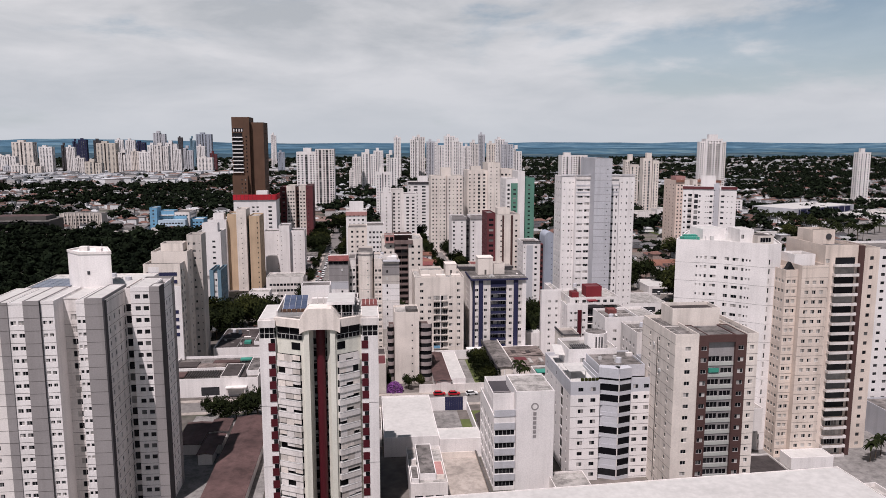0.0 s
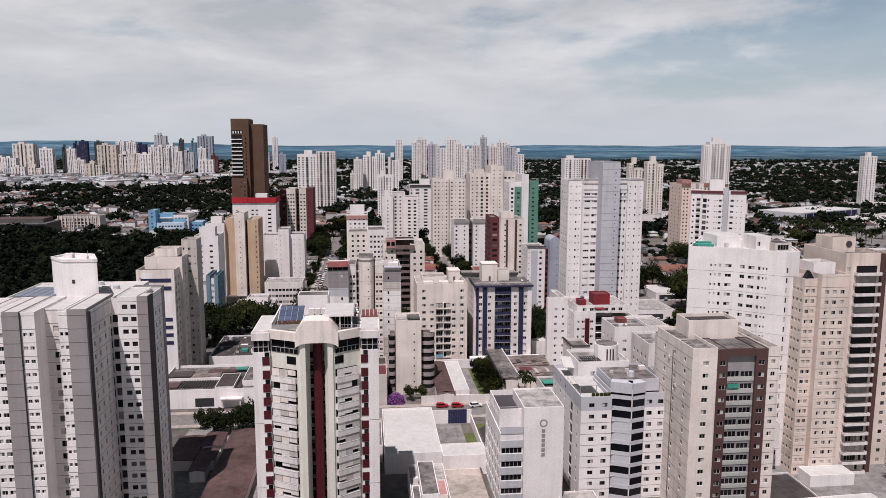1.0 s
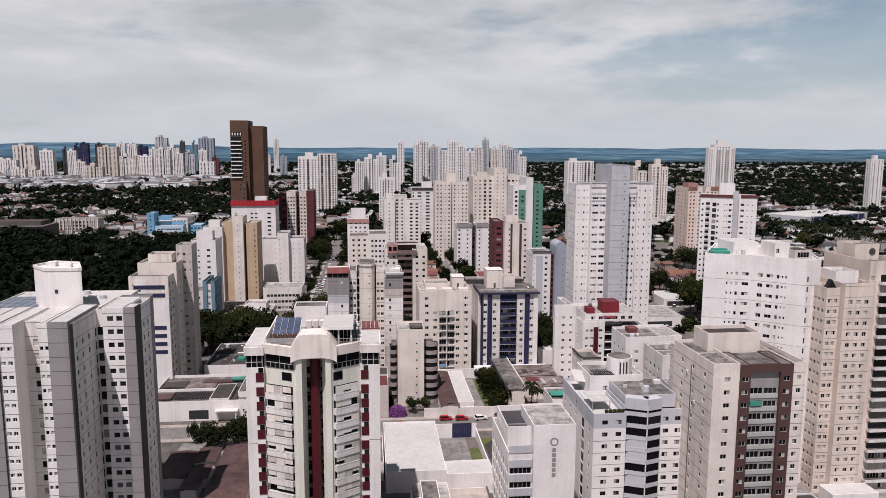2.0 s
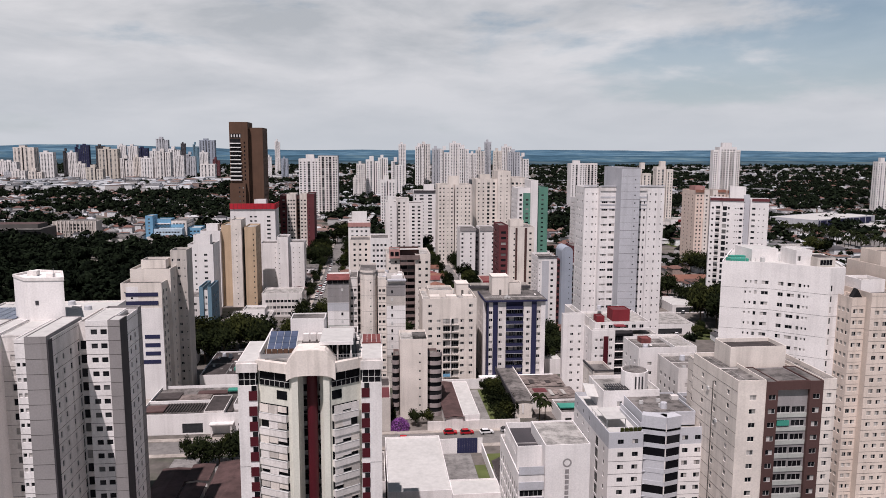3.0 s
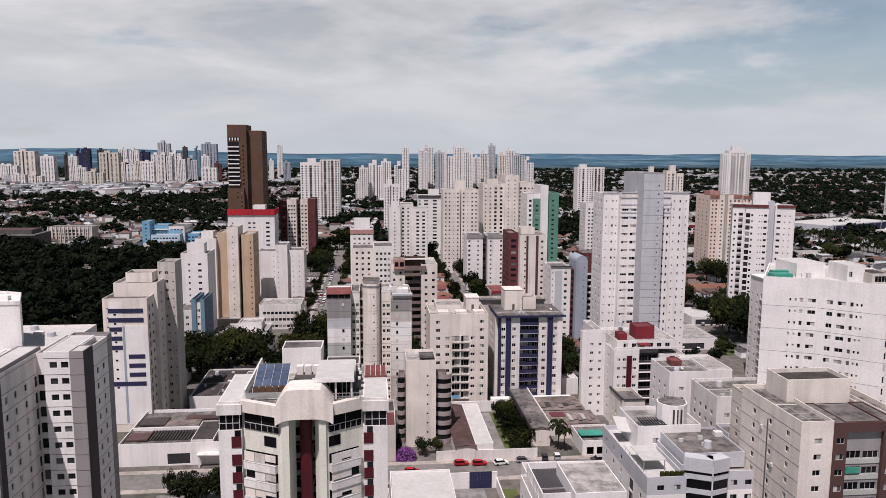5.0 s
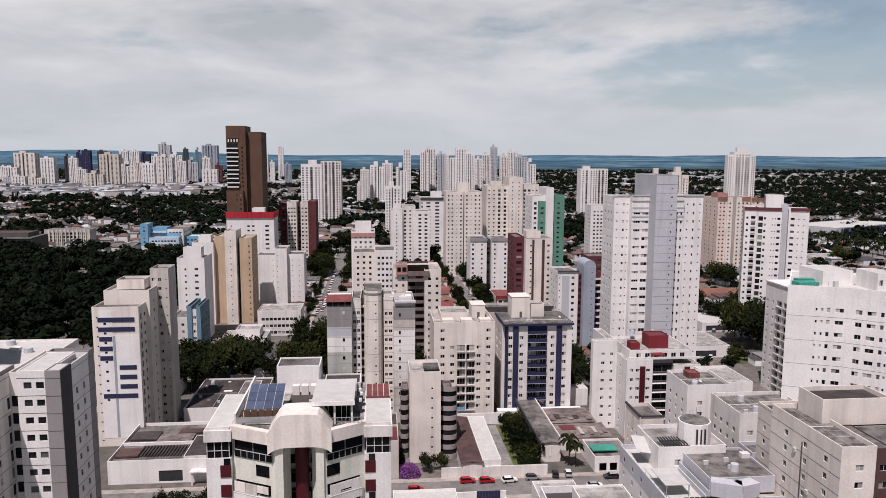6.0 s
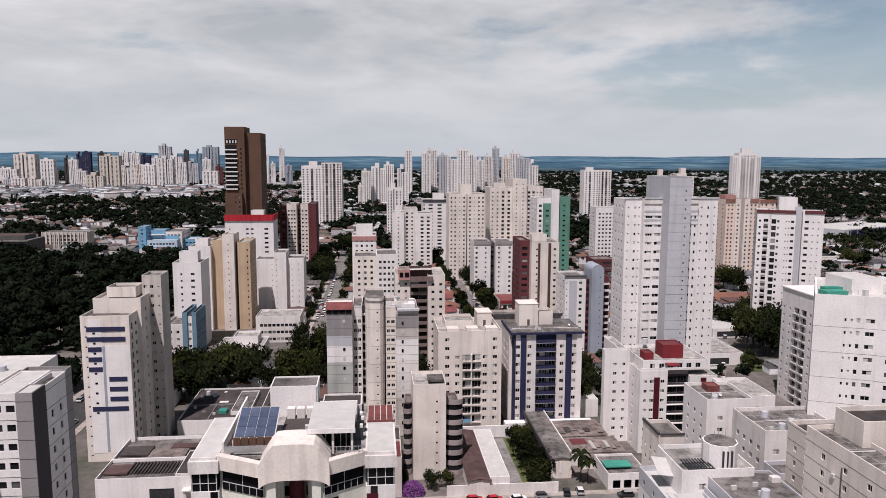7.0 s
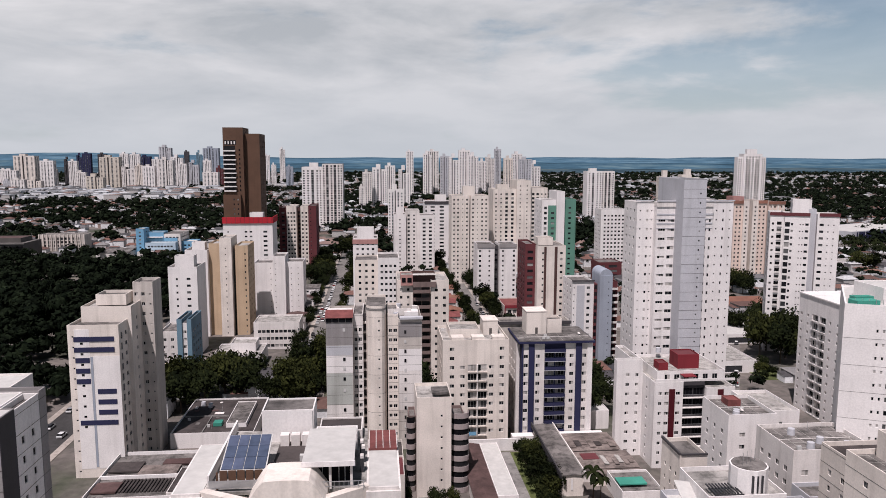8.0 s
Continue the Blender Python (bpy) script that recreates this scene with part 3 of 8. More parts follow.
# ---------------------------------------------------------------- grey and white tower
def grey_tower():
    b = Building("apartment_tower", "grey and white striped apartment tower with white lift house", -62, 170)
    pair = [(0.28, 0.8, 0.75, 1.25), (0.72, 0.8, 0.75, 1.25)]
    fh = 2.72
    b.block(-79.5, -76.0, 156, 172, 0, 52.1, white2, F=[(0.3, 0.9, 1.0, 1.1)], fh=fh, lines="F", roof=roofwhite, parapet=0.12)
    b.block(-76.0, -74.2, 155.8, 172, 0, 52.2, greypaint, fh=fh, lines="F", name="grey_bay", roof=roofwhite, parapet=0.12)
    b.block(-74.2, -70.9, 156, 172, 0, 52.2, white, F=[(0.27, 1.1, 0.9, 1.1), (0.74, 1.1, 0.9, 1.1)], fh=fh, lines="F", roof=roofwhite, parapet=0.12)
    b.block(-70.9, -67.7, 155.3, 171, 0, 52.6, greypaint, fh=fh, lines="F", name="grey_bay", roof=roofwhite, parapet=0.12)
    b.block(-67.7, -65.0, 155.8, 171, 0, 52.4, white, F=pair, fh=fh, lines="F", roof=roofwhite, parapet=0.12)
    b.block(-65.0, -60.6, 160.5, 172, 0, 52.0, white2, F=[(0.5, 1.6, 1.3, 0.9)], fh=fh, lines="F", roof=roofwhite, parapet=0.12)
    b.block(-60.6, -58.7, 155.8, 171, 0, 52.4, white, F=[(0.25, 0.62, 0.75, 1.25), (0.75, 0.62, 0.75, 1.25)], fh=fh, lines="F", roof=roofwhite, parapet=0.12)
    b.block(-58.7, -55.1, 155.3, 171, 0, 52.9, greypaint, R=[], fh=fh, lines="F", name="grey_bay", roof=roofwhite, parapet=0.12)
    b.block(-55.1, -54.85, 156.6, 171, 0, 52.3, white2, R=[(0.12, 0.8, 1.1, 1.0), (0.32, 0.8, 1.1, 1.0), (0.55, 0.8, 1.1, 1.0), (0.8, 1.0, 1.8, 0.5)], fh=fh, lines="R")
    b.box("charcoal_return", -55.1, -54.83, 155.35, 157.0, 0.5, 52.2, darkgrey)
    b.box("charcoal_return", -46.8, -46.74, 167.05, 170.95, 0.5, 52.8, darkgrey)
    b.box("charcoal_return", -67.7, -67.64, 155.35, 155.78, 0.5, 52.4, darkgrey)
    b.block(-54.85, -53.2, 168.6, 181, 0, 52.3, white2, F=[(0.5, 1.35, 1.7, 0.7)], fh=fh, dark=True, pane=glass_dark)
    b.block(-53.2, -49.0, 167.4, 178, 0, 52.8, white, F=[(0.36, 1.15, 1.0, 1.1), (0.78, 1.15, 1.0, 1.1)], fh=fh, lines="F", roof=roofwhite, parapet=0.12)
    b.block(-49.0, -46.8, 167.0, 171, 0, 52.9, greypaint, fh=fh, lines="F", name="grey_bay", roof=roofwhite, parapet=0.12)
    b.block(-49.0, -46.9, 171, 178, 0, 52.6, white, R=[(0.3, 0.8, 1.05, 1.1), (0.7, 0.8, 1.05, 1.1)], fh=fh, lines="R")
    b.block(-53.2, -46.8, 178, 180, 0, 52.9, greypaint, fh=fh, lines="R", name="grey_bay")
    b.block(-78, -53, 172, 190, 0, 52.0, white2, fh=fh, roof=roofwhite, parapet=0.3)
    # five-sided lift house
    ring = [(-65.6, 172.0), (-58.4, 172.0), (-61.8, 180.0), (-67.5, 182.0), (-69.6, 176.5)]
    v = [(x - b.o[0], y - b.o[1], z) for z in (51.0, 59.9) for x, y in ring]
    f = [(k, (k + 1) % 5, 5 + (k + 1) % 5, 5 + k) for k in range(5)] + [(5, 6, 7, 8, 9)]
    part("lift_house", mesh_of("lift_house", v, f, [white]), b.ob, "five-sided white lift house")
    cx, cy = -64.4, 176.4
    v = [(cx + (x - cx) * q - b.o[0], cy + (y - cy) * q - b.o[1], z) for q, z in ((1.03, 59.7), (1.03, 60.3), (0.94, 60.3), (0.94, 59.95)) for x, y in ring]
    f = [(5 * j + k, 5 * j + (k + 1) % 5, 5 * j + 5 + (k + 1) % 5, 5 * j + 5 + k) for j in range(3) for k in range(5)]
    part("coping", mesh_of("coping", v, f, [white2]), b.ob)
    b.box("roof_tank", -66.8, -65.0, 176, 177.6, 59.9, 60.9, white2)
    b.box("roof_hatch", -62.6, -61.4, 174.6, 175.8, 59.9, 60.6, white2)
    b.box("aerial", -60.6, -60.54, 173, 173.06, 59.9, 62.0, railmat)
    for i in range(5):
        for j in range(3):
            b.box("solar_panel", -77.4 + 1.75 * i, -75.8 + 1.75 * i, 174 + 3.6 * j, 177.4 + 3.6 * j, 51.85, 51.95, solar)
    b.box("window", -63.8, -63.2, 171.92, 171.99, 55.0, 55.8, framedark)
    clutter(b, -77, -56, 182, 189, 51.2, 7, 1)
    for i in range(3):
        for j in range(2):
            b.box("solar_panel", -69.5 + 1.7 * i, -67.9 + 1.7 * i, 161 + 3.2 * j, 164 + 3.2 * j, 51.75, 51.85, solar)
    return b.done()


grey_tower()


# ---------------------------------------------------------------- tower with the red column
def red_column_tower():
    b = Building("apartment_tower", "white tower with pale green bays and wine-red column", -10.5, 162)
    fh, top = 2.85, 43.9
    fl = int(top / fh)
    b.block(-23.4, -20.0, 155.6, 171, 0, 43.2, white, fh=fh, F=[], zb=0, name="wing")
    b.block(-1.6, 2.1, 155.6, 171, 0, 43.2, white, fh=fh, name="wing")
    b.block(-20.0, -1.6, 158.5, 176, 0, 44.0, white2, fh=fh, roof=rooflight)
    for x0, x1, g in ((-21.5, -20.05, -21.55), (-1.55, -0.1, -0.45)):
        for k in range(fl):
            z = 0.5 + k * fh
            b.box("red_panel", x0, x1, 155.5, 155.595, z, z + 1.75, wine)
            if k % 4 != 1:
                b.box("window", x0 + 0.5, x1 - 0.05, 155.54, 155.598, z + 1.78, z + 2.72, glass_dark)
        for z in (14, 28):
            b.box("joint_line", -23.38 if x0 < -10 else -0.05, x0 - 0.05 if x0 < -10 else 2.07, 155.57, 155.598, z, z + 0.06, joint)
    bays = (((-20.0, 156.6), (-13.6, 153.2)), ((-7.2, 153.2), (-1.6, 156.6)))
    rb = random.Random(21)
    for p0, p1 in bays:
        (ax, ay), (bx, by) = p0, p1
        strip(b, "bay_wall", p0, p1, 3.5, 0, 46.2, limewall)
        L = math.hypot(bx - ax, by - ay)
        ux, uy = (bx - ax) / L, (by - ay) / L
        o = (ax + ux * 0.55, ay + uy * 0.55), (bx - ux * 0.9, by - uy * 0.9)
        m0 = (ax + ux * L * 0.55, ay + uy * L * 0.55) if ax < -10 else (ax + ux * L * 0.08, ay + uy * L * 0.08)
        strip(b, "window", m0, (m0[0] + ux * L * 0.3, m0[1] + uy * L * 0.3), 0.05, 40.9, 42.5, glass_dark, off=0.05)
        for k in range(fl - 1):
            z = k * fh
            strip(b, "balcony_parapet", *o, 0.75, z - 0.05, z + 1.12, white2, off=0.75)
            strip(b, "balcony_glazing", *o, 0.05, z + 1.12, z + 2.75, glass_dark, off=0.05)
            strip(b, "balcony_cap", *o, 0.78, z + 1.12, z + 1.2, framewhite, off=0.78)
            # roller blinds, let down to different depths
            for q in (0.02, 0.35, 0.68):
                if rb.random() < 0.9:
                    w0 = (o[0][0] + (o[1][0] - o[0][0]) * q, o[0][1] + (o[1][1] - o[0][1]) * q)
                    w1 = (w0[0] + ux * L * 0.255, w0[1] + uy * L * 0.255)
                    strip(b, "blind", w0, w1, 0.05, z + rb.choice((1.25, 1.3, 1.5, 1.7, 2.0)), z + 2.78, rb.choice((cream, stone, white2)), off=0.62)
    # recess with the red column
    b.box("pillar", -13.7, -12.6, 153.0, 158.5, 0, 45.4, limewall)
    b.box("pillar", -8.2, -7.1, 153.0, 158.5, 0, 45.4, limewall)
    part("red_column", cylinder_mesh("red_column", 0.95, 0.95, 0, 45.0, wine, 28), b.ob, loc=(-10.4 - b.o[0], 156.3 - b.o[1], 0))
    for k in range(fl):
        for x in (-12.5, -9.4):
            b.box("window", x, x + 1.1, 158.42, 158.49, k * fh + 1.0, k * fh + 2.3, glass_dark)
        b.box("recess_slab", -12.6, -8.2, 157.6, 158.45, k * fh - 0.1, k * fh + 0.1, darkgrey)
    # arched white fascia over the recess
    v, f = [], []
    n = 14
    for k in range(n + 1):
        x = -14.6 + 8.6 * k / n
        q = abs((x + 10.3) / 4.3)
        zt = 50.2 - 0.35 * q * q - max(0, q - 0.62) * 6.0
        zl = 45.6 - 0.9 * ((x + 10.3) / 4.3) ** 4
        for y in (152.6, 157.5):
            v += [(x - b.o[0], y - b.o[1], zl), (x - b.o[0], y - b.o[1], zt)]
    for k in range(n):
        i, j = 4 * k, 4 * k + 4
        f += [(i, j, j + 1, i + 1), (i + 1, j + 1, j + 3, i + 3), (i + 2, i + 3, j + 3, j + 2), (i, i + 2, j + 2, j)]
    f += [(0, 1, 3, 2), (4 * n, 4 * n + 2, 4 * n + 3, 4 * n + 1)]
    part("arched_fascia", mesh_of("arched_fascia", v, f, [cream]), b.ob)
    # penthouse storeys
    for (x0, x1) in ((-23.6, -19.9), (-1.7, 2.3)):
        b.box("penthouse_glazing", x0 + 0.25, x1 - 0.25, 155.75, 164, 43.2, 45.6, glass_dark)
        for q in range(4):
            w = x0 + 0.3 + (x1 - x0 - 0.7) * q / 3
            b.box("mullion", w, w + 0.1, 155.7, 155.76, 43.2, 45.6, framewhite)
        b.box("rail", x0 + 0.25, x1 - 0.25, 155.66, 155.72, 44.2, 44.28, framewhite)
        b.box("penthouse_slab", x0, x1, 155.4, 171, 45.6, 47.2, white2)
        b.box("roof_sheet", x0 + 0.25, x1 - 0.25, 156.4, 170.6, 47.2, 47.32, roofwhite)
        b.box("roof_curb", x0 + 0.25, x1 - 0.25, 155.7, 155.95, 47.2, 47.6, white2)
    for p0, p1 in bays:
        strip(b, "fascia", p0, p1, 1.0, 45.9, 47.7, cream, off=0.7)
        ux, uy = (p1[0] - p0[0]), (p1[1] - p0[1])
        g0, g1 = (p0[0] + ux * 0.07, p0[1] + uy * 0.07), (p0[0] + ux * 0.93, p0[1] + uy * 0.93)
        strip(b, "glazing_band", g0, g1, 0.1, 43.2, 45.9, glass_dark, off=0.12)
        strip(b, "rail", g0, g1, 0.05, 44.2, 44.28, framewhite, off=0.18)
        for q in range(7):
            w = (g0[0] + (g1[0] - g0[0]) * q / 6, g0[1] + (g1[1] - g0[1]) * q / 6)
            strip(b, "rail_post", w, (w[0] + ux * 0.008, w[1] + uy * 0.008), 0.05, 43.2, 44.28 if q % 3 else 45.9, framewhite, off=0.18)
    b.box("terrace_floor", -20, -1.7, 156.5, 175, 46.9, 47.3, rooflight)
    b.box("dark_terrace", -13.2, -8.9, 158.2, 170.4, 47.3, 47.45, roofdark)
    b.box("terrace_wall", -19.9, -19.65, 158, 176, 47.3, 48.6, white)
    # white canopy over a dark glazed lounge, with a rail along the fascia
    b.box("canopy", -8.9, -3.0, 155.9, 166.4, 50.35, 50.72, roofwhite, "white membrane canopy")
    b.box("canopy_edge", -9.0, -2.9, 155.78, 155.9, 50.2, 50.8, white)
    b.box("lounge_wall", -8.6, -3.3, 166.0, 166.2, 47.3, 50.34, white)
    b.box("terrace_glazing", -8.5, -3.4, 158.0, 158.08, 47.35, 50.34, glass_dark)
    b.box("terrace_glazing", -3.4, -3.32, 158.1, 165.9, 47.35, 50.34, glass_dark)
    for x in (-8.7, -5.9, -3.5):
        b.box("canopy_post", x, x + 0.28, 156.3, 156.6, 47.3, 50.34, white2)
    for x in (-7.6, -6.8, -4.9, -4.2):
        b.box("mullion", x, x + 0.08, 157.9, 157.98, 47.35, 50.3, framewhite)
    b.box("terrace_rail", -8.6, -1.8, 155.5, 155.56, 48.5, 48.58, railmat)
    b.box("terrace_rail", -8.6, -1.8, 155.5, 155.56, 47.95, 48.0, railmat)
    for k in range(13):
        b.box("rail_post", -8.6 + 0.55 * k, -8.55 + 0.55 * k, 155.5, 155.55, 47.4, 48.5, railmat)
    # rear tank room, service boxes and lower roofs
    b.block(-15.6, -8.8, 171, 176, 47.3, 51.6, white, roof=roofgrey, parapet=0.2)
    for x in (-13.0, -11.6, -10.2):
        b.box("water_tank", x, x + 1.1, 169.0, 170.2, 47.45, 48.9, white2)
    b.box("air_conditioner", -10.0, -9.2, 164.0, 164.6, 47.45, 48.2, framewhite)
    b.box("ladder", -9.0, -8.92, 170.9, 170.98, 47.3, 51.4, railmat)
    b.block(-8.4, -3.0, 167.4, 170.6, 47.3, 49.4, white, roof=roofwhite, parapet=0.15)
    b.block(-8.2, -2.4, 171.0, 176, 47.3, 48.6, white2, roof=roofdark, parapet=0.2)
    b.box("red_roof", -1.55, 2.15, 166.9, 173.2, 47.34, 47.62, fadedred, "faded red sheet roof")
    for k in range(5):
        b.box("roof_batten", -1.5 + 0.9 * k, -1.42 + 0.9 * k, 166.95, 173.15, 47.62, 47.7, white2)
    for x, y in ((-2.5, 160.5), (-2.4, 163.4), (-2.6, 165.2)):
        b.box("plant_rack", x, x + 0.5, y, y + 0.9, 47.3, 49.0, framedark)
        b.box("planter", x + 0.05, x + 0.45, y + 0.1, y + 0.8, 49.0, 49.35, white2)
    b.box("brown_post", -18.7, -18.5, 157.2, 157.4, 47.3, 49.3, brown)
    b.box("terrace_screen", -19.4, -13.8, 156.6, 156.66, 47.7, 48.6, railmat)
    # solar panels on a sloping frame
    for k in range(5):
        b.box("brown_screen", -18.6 + k, -17.75 + k, 158.6, 158.75, 47.3, 48.9, brown)
    v = [(-18.75, 159.4, 48.58), (-13.4, 159.4, 48.58), (-13.4, 165.6, 50.5), (-18.75, 165.6, 50.5)]
    v = [(x - b.o[0], y - b.o[1], z - h) for h in (0.0, 0.1) for x, y, z in v]
    part("panel_frame", mesh_of("panel_frame", v, [(0, 1, 2, 3), (7, 6, 5, 4), (0, 4, 5, 1), (1, 5, 6, 2), (2, 6, 7, 3), (3, 7, 4, 0)], [framewhite]), b.ob)
    for i in range(4):
        for j in range(3):
            x, q = -18.6 + 1.28 * i, j / 3
            pv = [(x - b.o[0], 159.5 + 6.0 * q - b.o[1], 48.72 + 1.85 * q), (x + 1.2 - b.o[0], 159.5 + 6.0 * q - b.o[1], 48.72 + 1.85 * q)]
            q += 0.32
            pv += [(x + 1.2 - b.o[0], 159.5 + 6.0 * q - b.o[1], 48.72 + 1.85 * q), (x - b.o[0], 159.5 + 6.0 * q - b.o[1], 48.72 + 1.85 * q)]
            pv += [(c[0], c[1], c[2] - 0.08) for c in pv]
            part("solar_panel", mesh_of("solar_panel", pv, [(0, 1, 2, 3), (7, 6, 5, 4), (0, 4, 5, 1), (1, 5, 6, 2), (2, 6, 7, 3), (3, 7, 4, 0)], [solar]), b.ob)
    return b.done()


red_column_tower()


# ---------------------------------------------------------------- terraced grey-white block
def terraced_block():
    b = Building("apartment_block", "white and pale grey stepped apartment block with balcony stack", 60, 178)
    fh = 2.8
    rt2 = random.Random(40)
    pair = [(0.35, 1.3, 1.0, 1.0), (0.77, 1.3, 1.0, 1.0)]
    side = [(0.1, 0.8, 1.0, 1.0), (0.28, 0.8, 1.0, 1.0), (0.46, 0.8, 1.0, 1.0), (0.69, 2.2, 2.3, 0.2), (0.88, 0.8, 1.0, 1.0)]
    b.block(49.8, 57.3, 170, 196, 0, 22.6, white, F=pair, L=side, fh=fh, zb=0.1, top=0.05, lines="F", parapet=0.1, dark=True)
    b.block(49.8, 57.3, 170.03, 196, 22.6, 26.1, palegrey, F=pair, L=side[:3], fh=fh, zb=22.5, top=0.4, roof=roofwhite, parapet=1.0, dark=True)
    b.block(65.5, 71.3, 170.3, 190, 0, 22.9, white, F=[(0.2, 1.3, 1.0, 1.0), (0.68, 1.3, 1.0, 1.0)], R=cols(3, 1.0, 1.0, 1.0), fh=fh, zb=0.4, top=0.05, lines="F", parapet=0.1, dark=True)
    b.block(65.5, 71.3, 170.33, 190, 22.9, 26.6, palegrey, F=[(0.2, 1.3, 1.0, 1.0), (0.68, 1.3, 1.0, 1.0)], fh=fh, zb=22.8, top=0.4, roof=paving, parapet=1.0, dark=True)
    b.block(57.3, 65.5, 172.4, 190, 0, 27.2, palegrey, fh=fh, roof=roofgrey)
    # folded balcony stack, each storey with parapet and glazing on two facets
    facets = (((57.35, 171.4), (61.9, 169.3)), ((61.95, 169.3), (65.45, 170.4)))
    for k in range(10):
        z = 0.1 + fh * k
        for n, (p0, p1) in enumerate(facets):
            strip(b, "balcony_parapet", p0, p1, 0.14, z - 0.15, z + 0.85, palegrey)
            strip(b, "balcony_glazing", p0, p1, 0.06, z + 0.85, z + 2.62, palegrey if rt2.random() < (0.28, 0.1)[n] else glass_dark, off=-0.06)
        b.box("balcony_post", 61.8, 62.05, 169.22, 169.34, z + 0.85, z + 2.62, white2)
        b.box("balcony_slab", 57.4, 65.4, 170.9, 172.35, z - 0.15, z, palegrey)
    for p0, p1 in facets:
        strip(b, "fascia", p0, p1, 2.4, 26.75, 29.3, palegrey, off=0.25)
    # roof rooms and terraces behind the fascia
    b.block(58.0, 70.0, 173.2, 186, 26.0, 29.0, palegrey, roof=roofgrey, parapet=0.4, F=cols(4, 1.3, 0.8, 1.4), fh=3, top=0.1)
    b.block(53.2, 66.5, 184.5, 196, 25.0, 30.2, white, F=cols(2, 1.2, 1.2, 1.4), fh=4, top=0.5, roof=rooflight)
    b.box("glass_roof", 50.6, 55.2, 174.5, 181.5, 27.3, 27.42, roofwhite)
    for x in (50.8, 54.9):
        b.box("post", x, x + 0.15, 174.6, 174.75, 25.1, 27.3, railmat)
    for k in range(6):
        b.box("terrace_rail_post", 49.86, 49.92, 171 + 2.2 * k, 171.06 + 2.2 * k, 26.1, 26.9, railmat)
    b.box("terrace_rail", 49.86, 49.92, 170.6, 183, 26.86, 26.92, railmat)
    for k in range(5):
        b.box("planter", 52.8 + 0.95 * k, 53.5 + 0.95 * k, 171.0, 171.6, 25.1, 26.5, leaf2)
    v = [(50.4, 188.0, 28.0), (54.0, 188.0, 27.4), (54.0, 192.0, 29.2), (50.4, 192.0, 29.8)]
    v += [(a, c, z - 0.1) for a, c, z in v]
    me = mesh_of("awning", [(a - b.o[0], c - b.o[1], z) for a, c, z in v], [(0, 1, 2, 3), (7, 6, 5, 4), (0, 4, 5, 1), (1, 5, 6, 2), (2, 6, 7, 3), (3, 7, 4, 0)], [roofwhite])
    part("awning", me, b.ob)
    for k in range(9):
        b.box("pergola_beam", 54.4 + 0.55 * k, 54.6 + 0.55 * k, 184.7, 188.5, 30.4, 30.6, framedark)
    for y in (178.4, 180.9):
        b.box("pergola_rail", 54.3, 59.3, y + 6.2, y + 6.35, 30.2, 30.4, framedark)
    part("tank_tower", cylinder_mesh("tank_tower", 3.1, 3.1, 22.0, 34.0, white, 12), b.ob, "white many-sided tank tower", loc=(61.6 - b.o[0], 188.0 - b.o[1], 0))
    part("tank_roof", cylinder_mesh("tank_roof", 2.85, 2.8, 33.98, 34.15, roofgrey, 12), b.ob, loc=(61.6 - b.o[0], 188.0 - b.o[1], 0))
    for x in (60.7, 61.5, 62.3):
        b.box("dark_slot", x, x + 0.28, 184.8, 185.12, 30.3, 33.2, framedark)
    for k in range(4):
        b.box("aerial", 60.0 + 1.0 * k, 60.06 + 1.0 * k, 187.0 + 0.6 * k, 187.06 + 0.6 * k, 34.1, 36.4, railmat)
    clutter(b, 59, 69, 176, 182, 28.6, 6, 23)
    b.block(64.5, 73.5, 186, 200, 0, 19.5, white2, roof=roofgrey)
    return b.done()


terraced_block()


